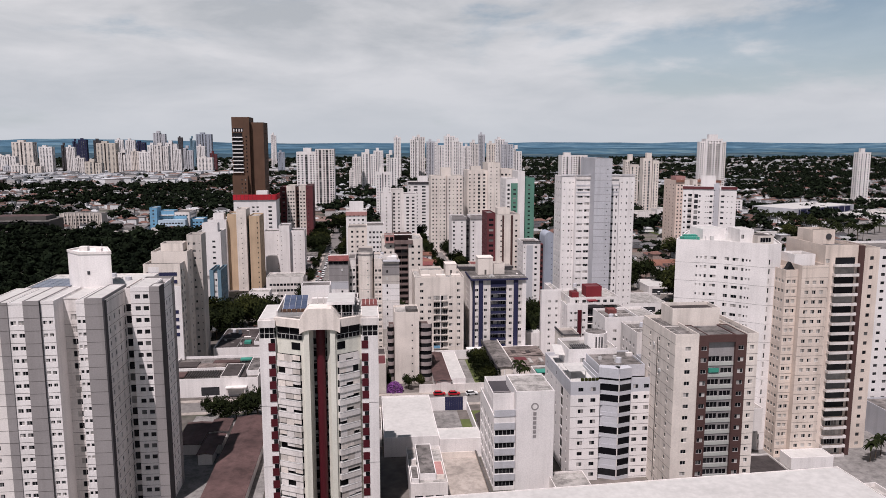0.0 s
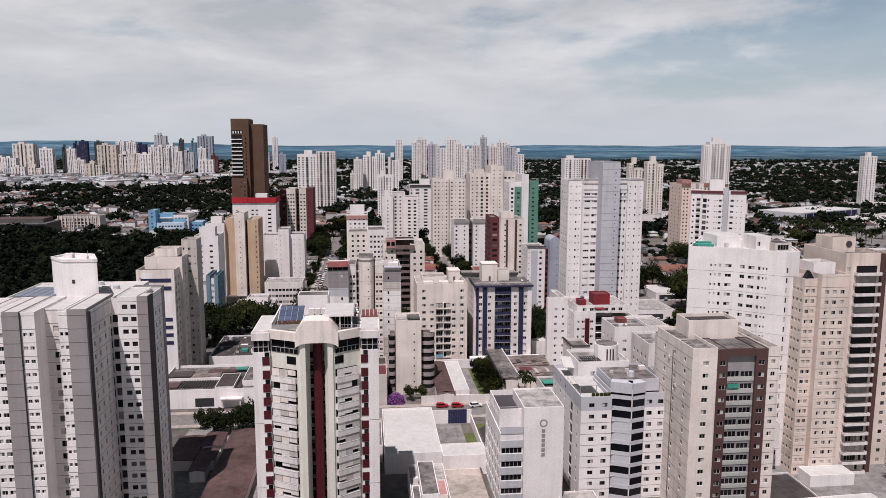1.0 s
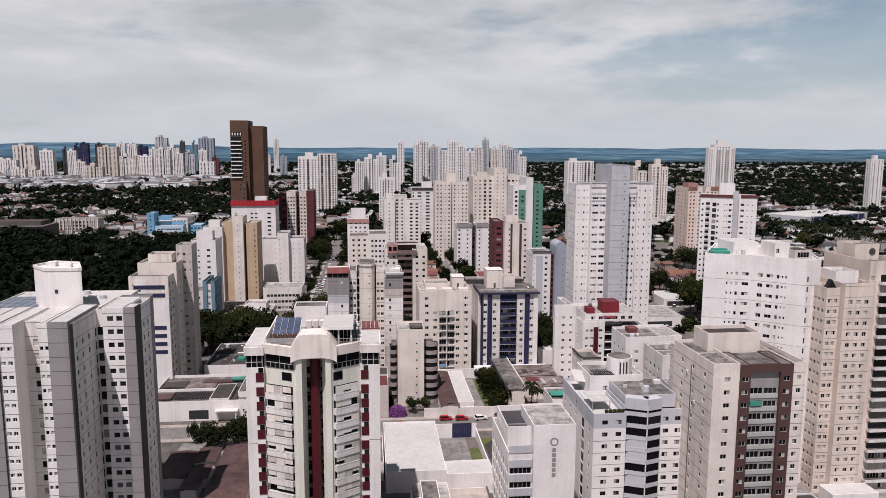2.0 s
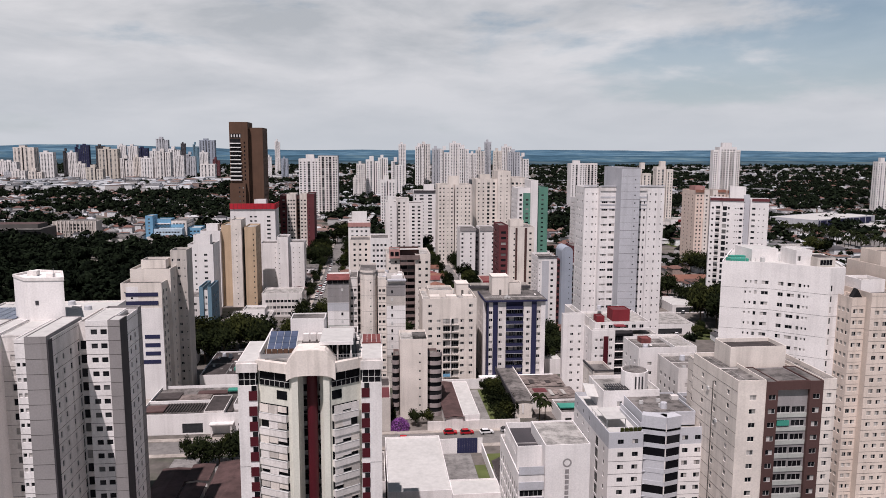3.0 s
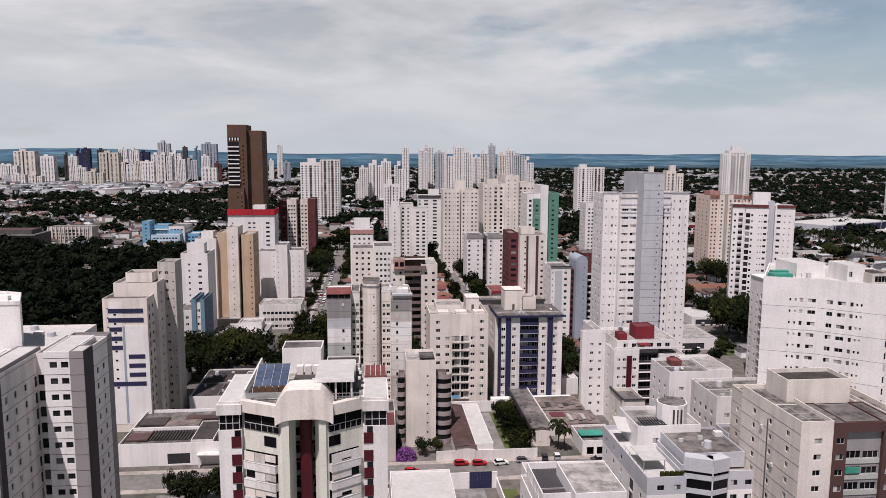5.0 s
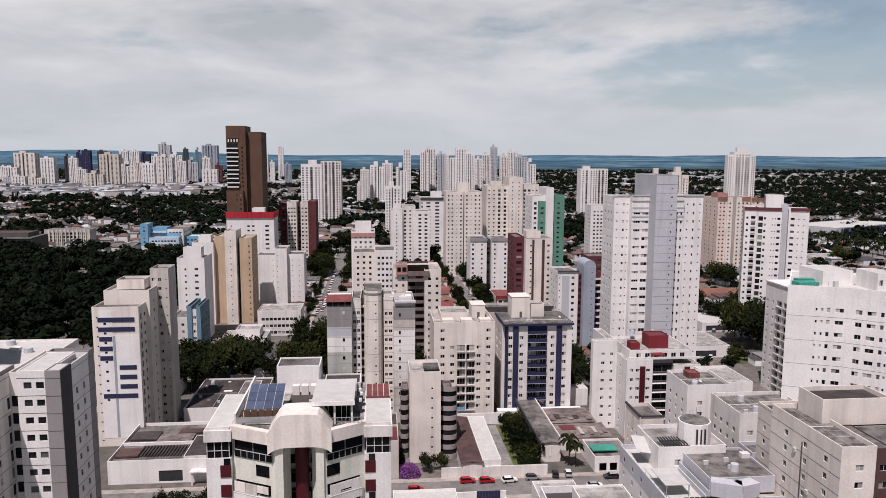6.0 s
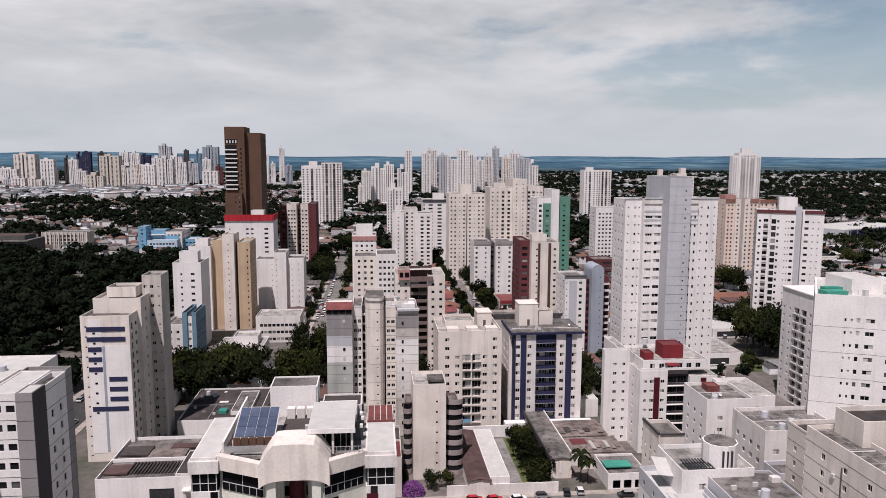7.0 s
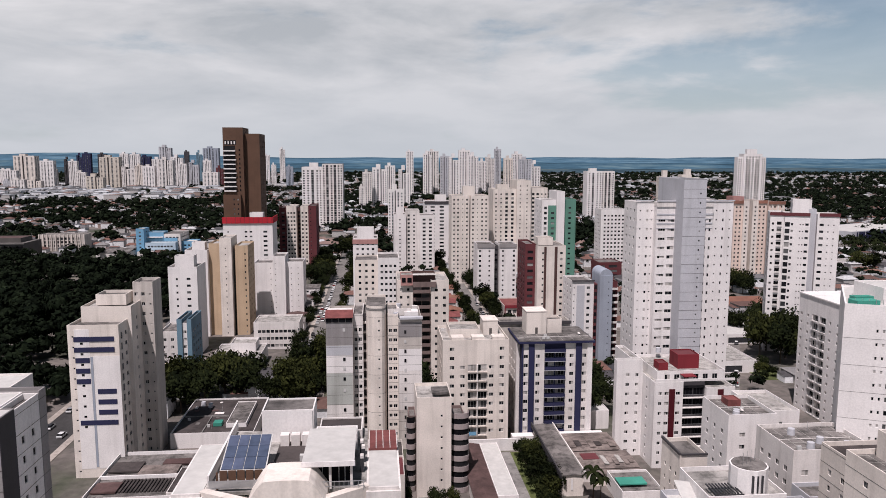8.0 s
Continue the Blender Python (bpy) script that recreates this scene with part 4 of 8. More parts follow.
# ---------------------------------------------------------------- block with the brown front
def brown_front_block():
    b = Building("apartment_block", "cream apartment block with brown tiled front and grey balconies", 80, 166)
    fh = 2.78
    b.block(70.3, 76.0, 156.5, 176, 0, 41.2, cream, F=[(0.55, 1.35, 1.0, 1.1)], L=cols(3, 1.0, 1.0, 1.1, 0.1, 0.95), fh=fh, lines="L")
    b.block(76.0, 78.3, 156.2, 166, 0, 40.9, chocolate, F=[(0.5, 1.4, 1.05, 1.1)], fh=fh, name="brown_bay", parapet=0.15)
    b.block(78.3, 84.8, 156.9, 166, 0, 40.6, midgrey, F=[(0.26, 2.8, 1.35, 1.0), (0.74, 2.8, 1.25, 1.0)], fh=fh, top=1.8, pane=glass_dark, parapet=0.1)
    b.block(78.3, 84.8, 156.25, 156.85, 39.2, 40.9, chocolate, name="brown_bay", parapet=0.1)
    b.block(84.8, 87.5, 156.2, 166, 0, 40.9, chocolate, F=[(0.5, 1.4, 1.05, 1.1)], fh=fh, name="brown_bay", parapet=0.15)
    b.block(87.5, 90.4, 156.5, 176, 0, 41.1, cream, F=[(0.5, 1.0, 1.0, 1.1)], fh=fh, lines="F")
    b.block(76, 87.5, 166, 176, 0, 40.4, cream, roof=rust)
    roof_slabs(b, 70.6, 75.8, 157, 175.6, 40.4)
    b.box("air_conditioner", 70.0, 70.29, 164, 164.8, 30, 30.6, framewhite)
    b.box("air_conditioner", 70.0, 70.29, 168, 168.8, 35.6, 36.2, framewhite)
    b.box("drain_pipe", 70.15, 70.29, 166.4, 166.55, 2, 38, joint)
    for k in range(13):
        b.box("balcony_panel", 78.35, 84.75, 156.78, 156.89, 0.1 + k * fh, 0.95 + k * fh, palegreen)
    b.box("green_awning", 78.7, 81.2, 156.6, 156.76, 39.2 - 3 * fh + 1.0, 39.2 - 3 * fh + 2.0, teal)
    b.block(74.4, 86.5, 168, 175, 40, 44.6, cream, roof=roofdark, L=[(0.5, 0.5, 0.6, 1.6)], F=[(0.8, 0.7, 0.5, 2.0)], fh=4.4, top=0.3)
    b.block(75.6, 90, 178, 190, 0, 36.6, cream, L=cols(3, 0.9, 1.0, 1.1), F=cols(4, 1.1, 1.0, 1.1), fh=fh, lines="LF", roof=roofdark)
    return b.done()


brown_front_block()


# ---------------------------------------------------------------- cream block with the balcony tower
def cream_balcony_block():
    b = Building("apartment_tower", "cream apartment tower with curved balcony stack and brown stripe", 130, 205)
    fh = 2.9
    b.block(120.3, 124, 196, 204, LOW, 48.5, pinkcream, F=cols(2, 1.1, 1.1, 1.0), L=cols(4, 1.0, 1.0, 1.0), fh=fh, lines="F", pane=glass_blind)
    b.block(124, 132, 194, 208, LOW, 50.0, pinkcream, F=cols(3, 1.2, 1.1, 1.0), fh=fh, lines="F", pane=glass_blind)
    b.block(132, 142.2, 196, 216, LOW, 55.5, pinkcream, F=[(0.09, 1.2, 1.2, 1.0), (0.62, 6.2, 2.0, 0.6)], fh=fh, pane=glass_blind)
    b.balconies("F", 134.6, 141.9, 196, 1.6, LOW + 0.2, 21, fh, white2, rail=0.7)
    b.box("brown_stripe", 142.2, 143.8, 195.3, 214, LOW, 55.3, chocolate)
    b.block(143.8, 152, 200, 216, LOW, 54, pinkcream, F=cols(2, 1.2, 1.1, 1.0), fh=fh)
    b.block(121, 134, 188, 193.9, LOW, LOW + 3.4, white, roof=roofwhite, parapet=0.2)
    v = [(121.0, 198.5, 48.4), (122.2, 198.5, 50.6), (123.6, 198.5, 48.4), (121.0, 197, 48.4), (122.2, 197, 50.6), (123.6, 197, 48.4)]
    part("glass_gable", mesh_of("glass_gable", [(x - b.o[0], y - b.o[1], z) for x, y, z in v], [(2, 1, 0), (3, 4, 5), (3, 0, 1, 4), (4, 1, 2, 5)], [glass_dark]), b.ob)
    b.block(124.5, 131, 199, 206, 49.2, 52.5, white, roof=rooflight)
    b.block(133, 140, 204, 212, 54, 59, pinkcream)
    part("round_emblem", cylinder_mesh("round_emblem", 0.9, 0.9, -0.06, 0.06, darkgrey), b.ob, loc=(138 - b.o[0], 203.9 - b.o[1], 57)).rotation_euler = (math.pi / 2, 0, 0)
    return b.done()


cream_balcony_block()


def white_neighbour():
    b = Building("apartment_tower", "white apartment tower with rows of small dark windows", 168, 232, near=False)
    b.block(155, 186, 222, 242, -8.55, 50, white, F=cols(7, 1.4, 1.0, 1.1), fh=2.85)
    return b.done()


white_neighbour()


# ---------------------------------------------------------------- turned white block
def turned_white_block():
    b = Building("apartment_tower", "broad white apartment tower with a folded front and small dark windows", 112, 220)
    fh = 2.85
    tiny, mid, wide, cross = (0.46, 0.7, 1.1), (0.71, 1.05, 0.9), (1.75, 0.95, 0.95), (1.3, 1.05, 0.9)
    plan = [(95.5, 215.5), (106.8, 210.7), (117.75, 201.5), (121.9, 201.7), (131.5, 226.0), (109.0, 237.0)]
    b.poly(plan, -8.55, 55.3, white, {0: [(6.3, *tiny), (7.5, *tiny), (8.8, *mid), (11.1, *wide)],
                                      1: [(2.7, *cross), (5.2, *wide), (7.3, *mid), (8.4, *tiny), (9.3, *tiny)],
                                      2: [(0.6, 0.5, 1.6, 0.6)]}, fh=fh, top=2.2, roof=roofwhite, parapet=0.5, lines=(0, 1, 2))
    # bent white roof slab, tank room and glazed roof terrace
    b.block(104.5, 112.0, 216.5, 226, 54.6, 58.2, white, roof=roofwhite, parapet=0.15)
    b.block(112.4, 116.8, 208.5, 216, 54.6, 58.9, white, F=[(0.2, 0.9, 1.3, 1.4)], fh=4, top=0.2, roof=roofwhite, parapet=0.2)
    b.block(116.5, 121.5, 205.5, 212.5, 54.6, 57.3, stone, F=[(0.5, 3.4, 1.5, 0.6)], fh=2.6, top=0.1, pane=glass_dark, roof=roofdark, parapet=0.2)
    b.box("roof_vent", 106.0, 106.9, 214.0, 214.9, 54.8, 56.2, framewhite)
    b.box("green_net", 97.6, 102.6, 214.6, 217.6, 54.85, 55.9, teal)
    b.box("green_net", 99.2, 103.4, 217.8, 219.6, 54.85, 56.2, teal)
    for k in range(7):
        b.box("terrace_post", 96.6 + 1.2 * k, 96.68 + 1.2 * k, 216.2 - 0.5 * k, 216.28 - 0.5 * k, 55.25, 56.3, railmat)
    clutter(b, 108, 124, 222, 230, 54.8, 6, 12)
    return b.done()


def white_side_block():
    b = Building("apartment_tower", "plain white apartment block with a stack of dark recessed balconies", 153, 296)
    fh = 2.85
    b.block(142.8, 163, 283.5, 308, 0, 39.5, white, F=cols(4, 1.3, 1.0, 1.0), L=[(0.06, 1.0, 0.95, 1.0), (0.21, 1.0, 0.95, 1.0), (0.37, 3.3, 2.1, 0.35), (0.54, 3.3, 2.1, 0.35), (0.70, 1.0, 0.95, 1.0), (0.86, 1.0, 0.95, 1.0)],
            fh=fh, top=3.2, roof=roofwhite, parapet=0.4, deep=0.9)
    for u in (293.3, 297.4):
        b.balconies("L", u, u + 3.3, 142.8, 0.35, 0.35, 12, fh, white2, rail=0.8, railm=railmat, bars=True)
    b.box("coping", 142.5, 163.2, 283.2, 308.3, 39.5, 39.9, white)
    return b.done()


white_side_block()


turned_white_block()


# ---------------------------------------------------------------- office with the blank sign wall
def sign_office():
    b = Building("office_building", "small white office block with blank sign wall and dark ribbon windows", 35, 172, category="office")
    b.block(30.0, 35.35, 167.0, 188, 0, 19.2, white, F=[(0.5, 4.8, 1.35, 1.0)], L=[(0.08 + 0.105 * k, 1.6, 2.0, 0.6) for k in range(9)], fh=3.3, top=0.3, roof=rooflight, parapet=0.5, pane=glass_dark)
    for k in range(6):
        b.box("grey_band", 30.05, 35.3, 166.88, 166.99, 2.5 + 3.3 * k, 4.2 + 3.3 * k, palegrey)
    b.block(30.2, 41.0, 169.6, 183.0, 18.9, 24.0, white, L=[(0.14 + 0.09 * k, 0.55, 1.7, 1.5) for k in range(9)], F=[], zb=20.2, fh=3.5, top=0.2, roof=darkgrey, parapet=1.3, pane=glass_dark, name="upper_storey")
    b.box("roof_beam", 30.5, 40.8, 173.6, 173.85, 22.75, 23.0, greypaint)
    b.block(35.4, 44.8, 166.6, 180, 0, 25.3, white, roof=rooflight, name="sign_wall", parapet=0.35)
    # plain mark and a column of plain bars instead of lettering
    ring = bpy.data.meshes.new("sign_ring")
    bm = bmesh.new()
    for k in range(24):
        a0, a1 = 2 * math.pi * k / 24, 2 * math.pi * (k + 1) / 24
        q = [bm.verts.new((r * math.cos(a), 0, r * math.sin(a))) for r, a in ((0.62, a0), (0.95, a0), (0.95, a1), (0.62, a1))]
        bm.faces.new(q)
    bm.to_mesh(ring)
    bm.free()
    ring.materials.append(midgrey)
    part("sign_ring", ring, b.ob, loc=(40.0 - b.o[0], 166.57 - b.o[1], 21.4))
    for k in range(6):
        b.box("sign_bar", 39.6, 40.4, 166.52, 166.595, 19.2 - 1.15 * k, 20.0 - 1.15 * k, midgrey)
    return b.done()


sign_office()


# ---------------------------------------------------------------- slim tower
def bow(w, d, n=12):
    """Half an ellipse w wide and d deep, from its left end to its right."""
    return [(w / 2 - w / 2 * math.cos(math.pi * k / n), -d * math.sin(math.pi * k / n) ** 0.6) for k in range(n + 1)]


def bowed_balcony(w, d, mat):
    """Bowed slab with a solid rounded parapet."""
    o, q = bow(w, d), [(x * 0.94 + w * 0.03, y * 0.94) for x, y in bow(w, d)]
    n = len(o)
    v = [(x, y, z) for z in (-0.2, 1.15) for x, y in o] + [(x, y, z) for z in (1.15, 0.02) for x, y in q]
    f = [(k, k + 1, n + k + 1, n + k) for k in range(n - 1)] + [(n + k, n + k + 1, 2 * n + k + 1, 2 * n + k) for k in range(n - 1)]
    f += [(2 * n + k, 2 * n + k + 1, 3 * n + k + 1, 3 * n + k) for k in range(n - 1)] + [tuple(range(3 * n, 4 * n)), tuple(range(n - 1, -1, -1))]
    return mesh_of("balcony", v, f, [mat])


def bowed_glazing(w, d):
    """Dark glazing between two bowed balconies."""
    o = bow(w, d)
    n = len(o)
    return mesh_of("balcony_glazing", [(x, y, z) for z in (0.9, 2.62) for x, y in o], [(k, k + 1, n + k + 1, n + k) for k in range(n - 1)], [glass_dark])


def slim_tower():
    b = Building("apartment_tower", "slim cream tower with stacked rounded dark balconies", 14, 256)
    fh = 2.8
    b.block(9.2, 17.8, 250, 262, 0, 26.0, cream, F=[(0.72, 0.55, 0.6, 1.3)], fh=fh, roof=rooflight)
    b.block(17.8, 21.6, 254, 262, 0, 19.6, brownbalcony, F=[(0.5, 3.0, 1.9, 0.7)], R=[(0.5, 6, 1.7, 0.9)], fh=fh, pane=glass_dark)
    b.block(7.4, 9.2, 255, 262, 0, 19.6, brownbalcony, F=[(0.5, 1.4, 1.7, 0.9)], fh=fh, pane=glass_dark)
    big, small = bowed_balcony(4.9, 2.6, mauve), bowed_balcony(2.4, 1.8, mauve)
    dark_big, dark_small = bowed_glazing(4.7, 2.4), bowed_glazing(2.2, 1.6)
    for k in range(7):
        z = 0.3 + fh * k
        part("balcony", big, b.ob, loc=(17.8 - b.o[0], 254 - b.o[1], z))
        part("balcony_glazing", dark_big, b.ob, loc=(17.9 - b.o[0], 254 - b.o[1], z))
        part("balcony", small, b.ob, loc=(6.7 - b.o[0], 255 - b.o[1], z))
        part("balcony_glazing", dark_small, b.ob, loc=(6.8 - b.o[0], 255 - b.o[1], z))
    part("balcony_roof", big, b.ob, loc=(17.8 - b.o[0], 254 - b.o[1], 0.3 + fh * 7))
    b.box("roof_hatch", 13.2, 17.4, 252, 257, 26.0, 26.5, roofgrey)
    return b.done()


slim_tower()


# ---------------------------------------------------------------- white block in the middle
def middle_white_block():
    b = Building("apartment_block", "off-white apartment block with dark stacked balconies", 28, 290)
    fh, top = 2.75, (8, 9)
    w = 1.35, 1.05, 1.0
    b.block(18.4, 37.8, 281, 300, 0, 32.4, cream, F=[(0.14, *w), (0.30, *w, top), (0.445, 2.55, 1.95, 0.4, top), (0.60, 2.55, 1.95, 0.4, top), (0.735, *w, top), (0.895, *w)],
            L=cols(4, 1.0, 1.0, 1.0), fh=fh, zb=3.4, roof=rooflight, pane=glass)
    for u in (25.75, 28.75):
        b.balconies("F", u, u + 2.6, 281, 0.7, 3.7, 8, fh, cream, railm=framedark, bars=True)
    for k in range(8):
        b.box("balcony_fin", 28.4, 28.62, 280.3, 280.98, 3.4 + k * fh, 5.9 + k * fh, white)
    b.box("blue_screen", 25.8, 28.3, 280.25, 280.29, 3.8, 4.9, skyblue)
    for x in (21, 27, 33):
        b.box("roof_pediment", x, x + 3.6, 281.2, 285, 32.4, 33.1, cream)
    b.block(21, 30, 287, 297, 31.6, 34.2, cream, roof=rooflight)
    roof_house(b, 31.5, 36.0, 290, 297, 31.6, 35.9, cream)
    clutter(b, 19, 37, 284, 298, 31.6, 7, 3)
    return b.done()


middle_white_block()


# ---------------------------------------------------------------- block with navy stripes
def navy_block():
    b = Building("apartment_block", "pale apartment block with navy tiled stripes and dark balconies", 53, 292)
    fh = 2.75
    x = [42.0, 42.5, 44.1, 45.8, 48.9, 55.3, 58.3, 60.1, 61.8, 63.4]
    k3 = dict(fh=fh, zb=3)
    b.block(x[0], x[1], 282.7, 300, 0, 30.5, navy, L=[], **k3, name="navy_bay")
    b.block(x[1], x[2], 283, 300, 0, 30.5, white2, F=[(0.5, 1.3, 1.1, 0.9)], **k3)
    b.block(x[2], x[3], 282.6, 290, 0, 30.5, navy, **k3, name="navy_bay")
    b.block(x[3], x[4], 283, 300, 0, 30.5, white2, F=[(0.35, 1.25, 1.1, 0.9)], **k3)
    b.block(x[4], x[5], 283.5, 300, 0, 30.5, navy, F=[(0.26, 2.7, 1.4, 0.95), (0.74, 2.7, 1.4, 0.95)], **k3, name="navy_bay")
    for k in range(10):
        b.box("balcony_panel", x[4] + 0.05, x[5] - 0.05, 282.7, 282.8, 2.95 + k * fh, 3.95 + k * fh, navy)
        b.box("balcony_slab", x[4] + 0.05, x[5] - 0.05, 282.7, 283.48, 2.8 + k * fh, 2.94 + k * fh, palegrey)
    b.block(x[5], x[6], 283, 300, 0, 30.5, white2, F=[(0.6, 1.25, 1.1, 0.9)], **k3)
    b.block(x[6], x[7], 282.6, 290, 0, 30.5, navy, **k3, name="navy_bay")
    b.block(x[7], x[8], 283, 300, 0, 30.5, white2, F=[(0.5, 1.3, 1.1, 0.9)], **k3)
    b.block(x[8], x[9], 282.8, 300, 0, 30.5, white, **k3)
    b.block(41.0, 42.0, 286, 299, 0, 30.2, white2, L=cols(4, 1.1, 1.1, 0.9), **k3)
    b.box("cornice", 40.9, 63.9, 282.1, 300.4, 30.5, 31.1, navy)
    b.box("roof", 41.2, 63.6, 282.4, 300, 31.1, 31.3, roofgrey)
    roof_house(b, 45.0, 51.2, 291, 298, 31.3, 38.2, cream)
    b.block(51.2, 56.2, 292, 298, 31.3, 35.6, cream, F=[(0.5, 0.9, 0.8, 1.6)], fh=4)
    b.block(38.6, 61.5, 302, 309.5, 0, 32.6, stone, L=cols(2, 1.4, 1.2, 0.9), F=cols(5, 1.2, 1.1, 0.9), fh=fh, zb=3, roof=roofgrey)
    b.box("cornice", 38.2, 61.9, 301.6, 301.98, 31.8, 32.75, darkgrey)
    b.box("cornice", 38.2, 38.58, 302, 309.8, 31.8, 32.75, darkgrey)
    b.box("podium", 39.0, 66.5, 279.6, 282.5, 0, 3.3, white)
    clutter(b, 46, 62, 284, 290, 31.3, 4, 4)
    roof_slabs(b, 41.4, 63.4, 282.6, 290.5, 31.3, 3.2)
    return b.done()


navy_block()


# ---------------------------------------------------------------- grey-beige triple block
def grey_triple_block():
    b = Building("apartment_block", "grey-beige apartment block of three shafts with painted bands", -1, 290)
    fh = 2.82
    b.block(-15.0, -7.4, 281, 300, 0, 39.2, stone, L=cols(4, 1.2, 1.1, 1.0), fh=fh, lines="F", roof=rust)
    for z0, z1, m in ((31.6, 38.2, midgrey), (28.6, 31.5, palegrey), (23.5, 28.5, white), (14.0, 23.4, palegreen), (3.0, 13.9, white2)):
        b.box("painted_band", -14.95, -7.45, 280.985, 281.02, z0, z1, m)
    for z in (35.6, 27.0, 24.2, 21.2, 17.8, 12.0):
        b.box("window", -10.2, -9.5, 280.9, 280.98, z, z + 0.95, glass_dark if z in (27.0, 21.2, 12.0) else framewhite)
    b.boxes("roof_glazing", [(-15.0 + 1.9 * k, -13.25 + 1.9 * k, 280.8, 280.95, 38.3, 39.45) for k in range(4)], glass_dark)
    v = [(-15.2, 280.5, 39.7), (-7.2, 280.5, 39.7), (-7.2, 284.6, 41.2), (-15.2, 284.6, 41.2)]
    v = [(x - b.o[0], y - b.o[1], z + h) for h in (0, -0.12) for x, y, z in v]
    part("roof_sheet", mesh_of("roof_sheet", v, [(0, 1, 2, 3), (7, 6, 5, 4), (0, 4, 5, 1), (1, 5, 6, 2), (2, 6, 7, 3), (3, 7, 4, 0)], [fadedred]), b.ob, "faded red sheet roof")
    b.box("roof_room", -14.8, -7.6, 284.7, 288, 38.5, 41.0, white2)
    b.block(-7.4, -4.5, 284, 300, 0, 40, white2, F=[(0.28, 0.9, 1.1, 0.9), (0.72, 0.9, 1.1, 0.9)], fh=fh, pane=glass_dark, lines="F")
    # Slot walls take a near-black colour that holds their shade.
    b.block(-4.5, -3.6, 287, 300, 0, 39.5, darkgrey, fh=fh)
    b.boxes("slot_slab", [(-4.5, -3.62, 285.6, 286.98, k * fh, k * fh + 0.5) for k in range(14)], white2)
    shaft = [(-3.6, 284.6), (-3.2, 283.2), (-2.4, 282.3), (-1.2, 281.9), (0.9, 281.9), (1.7, 282.6), (2.2, 284.0), (2.2, 300), (-3.6, 300)]
    b.poly(shaft, 0, 42.6, cream, sides={3: [(1.3, 0.55, 0.55, 1.3)]}, fh=fh, roof=roofgrey, lines=range(6))
    b.poly([(-0.7 + (x + 0.7) * 1.025, 291 + (y - 291) * 1.01) for x, y in shaft], 41.3, 41.9, concrete, parapet=0)
    # Narrower slot with the same shade colour.
    b.block(2.2, 2.6, 286, 300, 0, 39.5, darkgrey, fh=fh)
    b.block(2.6, 5.6, 282.6, 300, 0, 40, cream, F=[(0.26, 0.9, 1.0, 0.9), (0.72, 1.1, 1.0, 0.9)], fh=fh, pane=glass_dark, lines="F")
    b.block(5.6, 12.4, 281, 300, 0, 38.9, stone, R=cols(4, 1.0, 1.1, 1.0), fh=fh, lines="F", roof=roofgrey)
    for z0, z1, m in ((33.5, 38.0, midgrey), (30.2, 33.4, stone), (23.6, 30.1, white), (12.0, 23.5, white2)):
        b.box("painted_band", 5.65, 12.35, 280.985, 281.02, z0, z1, m)
    for k in range(12):
        b.box("window", 7.3, 7.9, 280.9, 280.98, 3.6 + k * fh, 4.6 + k * fh, framewhite if k % 3 == 1 else glass_dark)
    b.box("awning", 6.0, 12.6, 280.3, 282.4, 38.92, 39.5, palegrey)
    b.box("white_hatch", 7.5, 11.5, 284, 288, 38.2, 40.4, white)
    b.box("terrace_wall", 2.7, 9.5, 284.5, 284.8, 39.2, 41.2, white2)
    clutter(b, -3, 11, 284, 298, 39.0, 7, 5)
    return b.done()


grey_triple_block()


# ---------------------------------------------------------------- block with blue window bands
def blue_band_block():
    b = Building("apartment_tower", "cream apartment tower with dark blue window bands and blank lift shaft", -72, 280)
    fh = 2.82
    b.block(-80.5, -67.6, 269, 284, 0, 41.5, cream, R=[(0.14, 1.3, 1.9, 0.5), (0.36, 1.5, 1.1, 1.0), (0.6, 1.5, 1.1, 1.0), (0.84, 1.3, 1.9, 0.5)], pane=glass_dark, F=[(0.1, 0.5, 0.5, 1.5)], fh=fh)
    for k in range(9):
        z = 41.5 - 4.4 - k * fh
        x0, x1 = ((-79.0, -68.8), (-79.0, -68.8), (-78.8, -75.2), (-78.8, -75.2), (-78.8, -75.2), (-73.6, -68.8), (-73.6, -68.8), (-73.6, -68.8), (-78.4, -68.8))[k]
        b.box("blue_band", x0, x1, 268.86, 268.935, z, z + 1.3, navy)
        b.box("window", -77.4, -76.7, 268.9, 268.99, z - 0.75, z - 0.2, glass_dark)
    b.box("white_panel", -74.35, -67.65, 268.94, 268.996, 2.5, 33.2, white)
    b.box("white_panel", -78.8, -75.05, 268.94, 268.996, 2.5, 40.4, white)
    b.box("blue_pilaster", -75.0, -74.4, 268.9, 268.99, 3, 33, bluegrey)
    b.block(-79.5, -66.5, 276, 290, 0, 45.0, cream, fh=fh, R=[(0.3, 1.2, 1.0, 1.0)], roof=rooflight)
    b.block(-68.4, -63.0, 284, 292, 0, 50.2, stone, F=[(0.16, 0.95, 1.0, 1.1), (0.5, 0.95, 1.0, 1.1), (0.86, 0.5, 0.5, 1.3)], fh=fh)
    b.block(-77, -69, 280, 287, 44.5, 47.5, cream)
    return b.done()


blue_band_block()


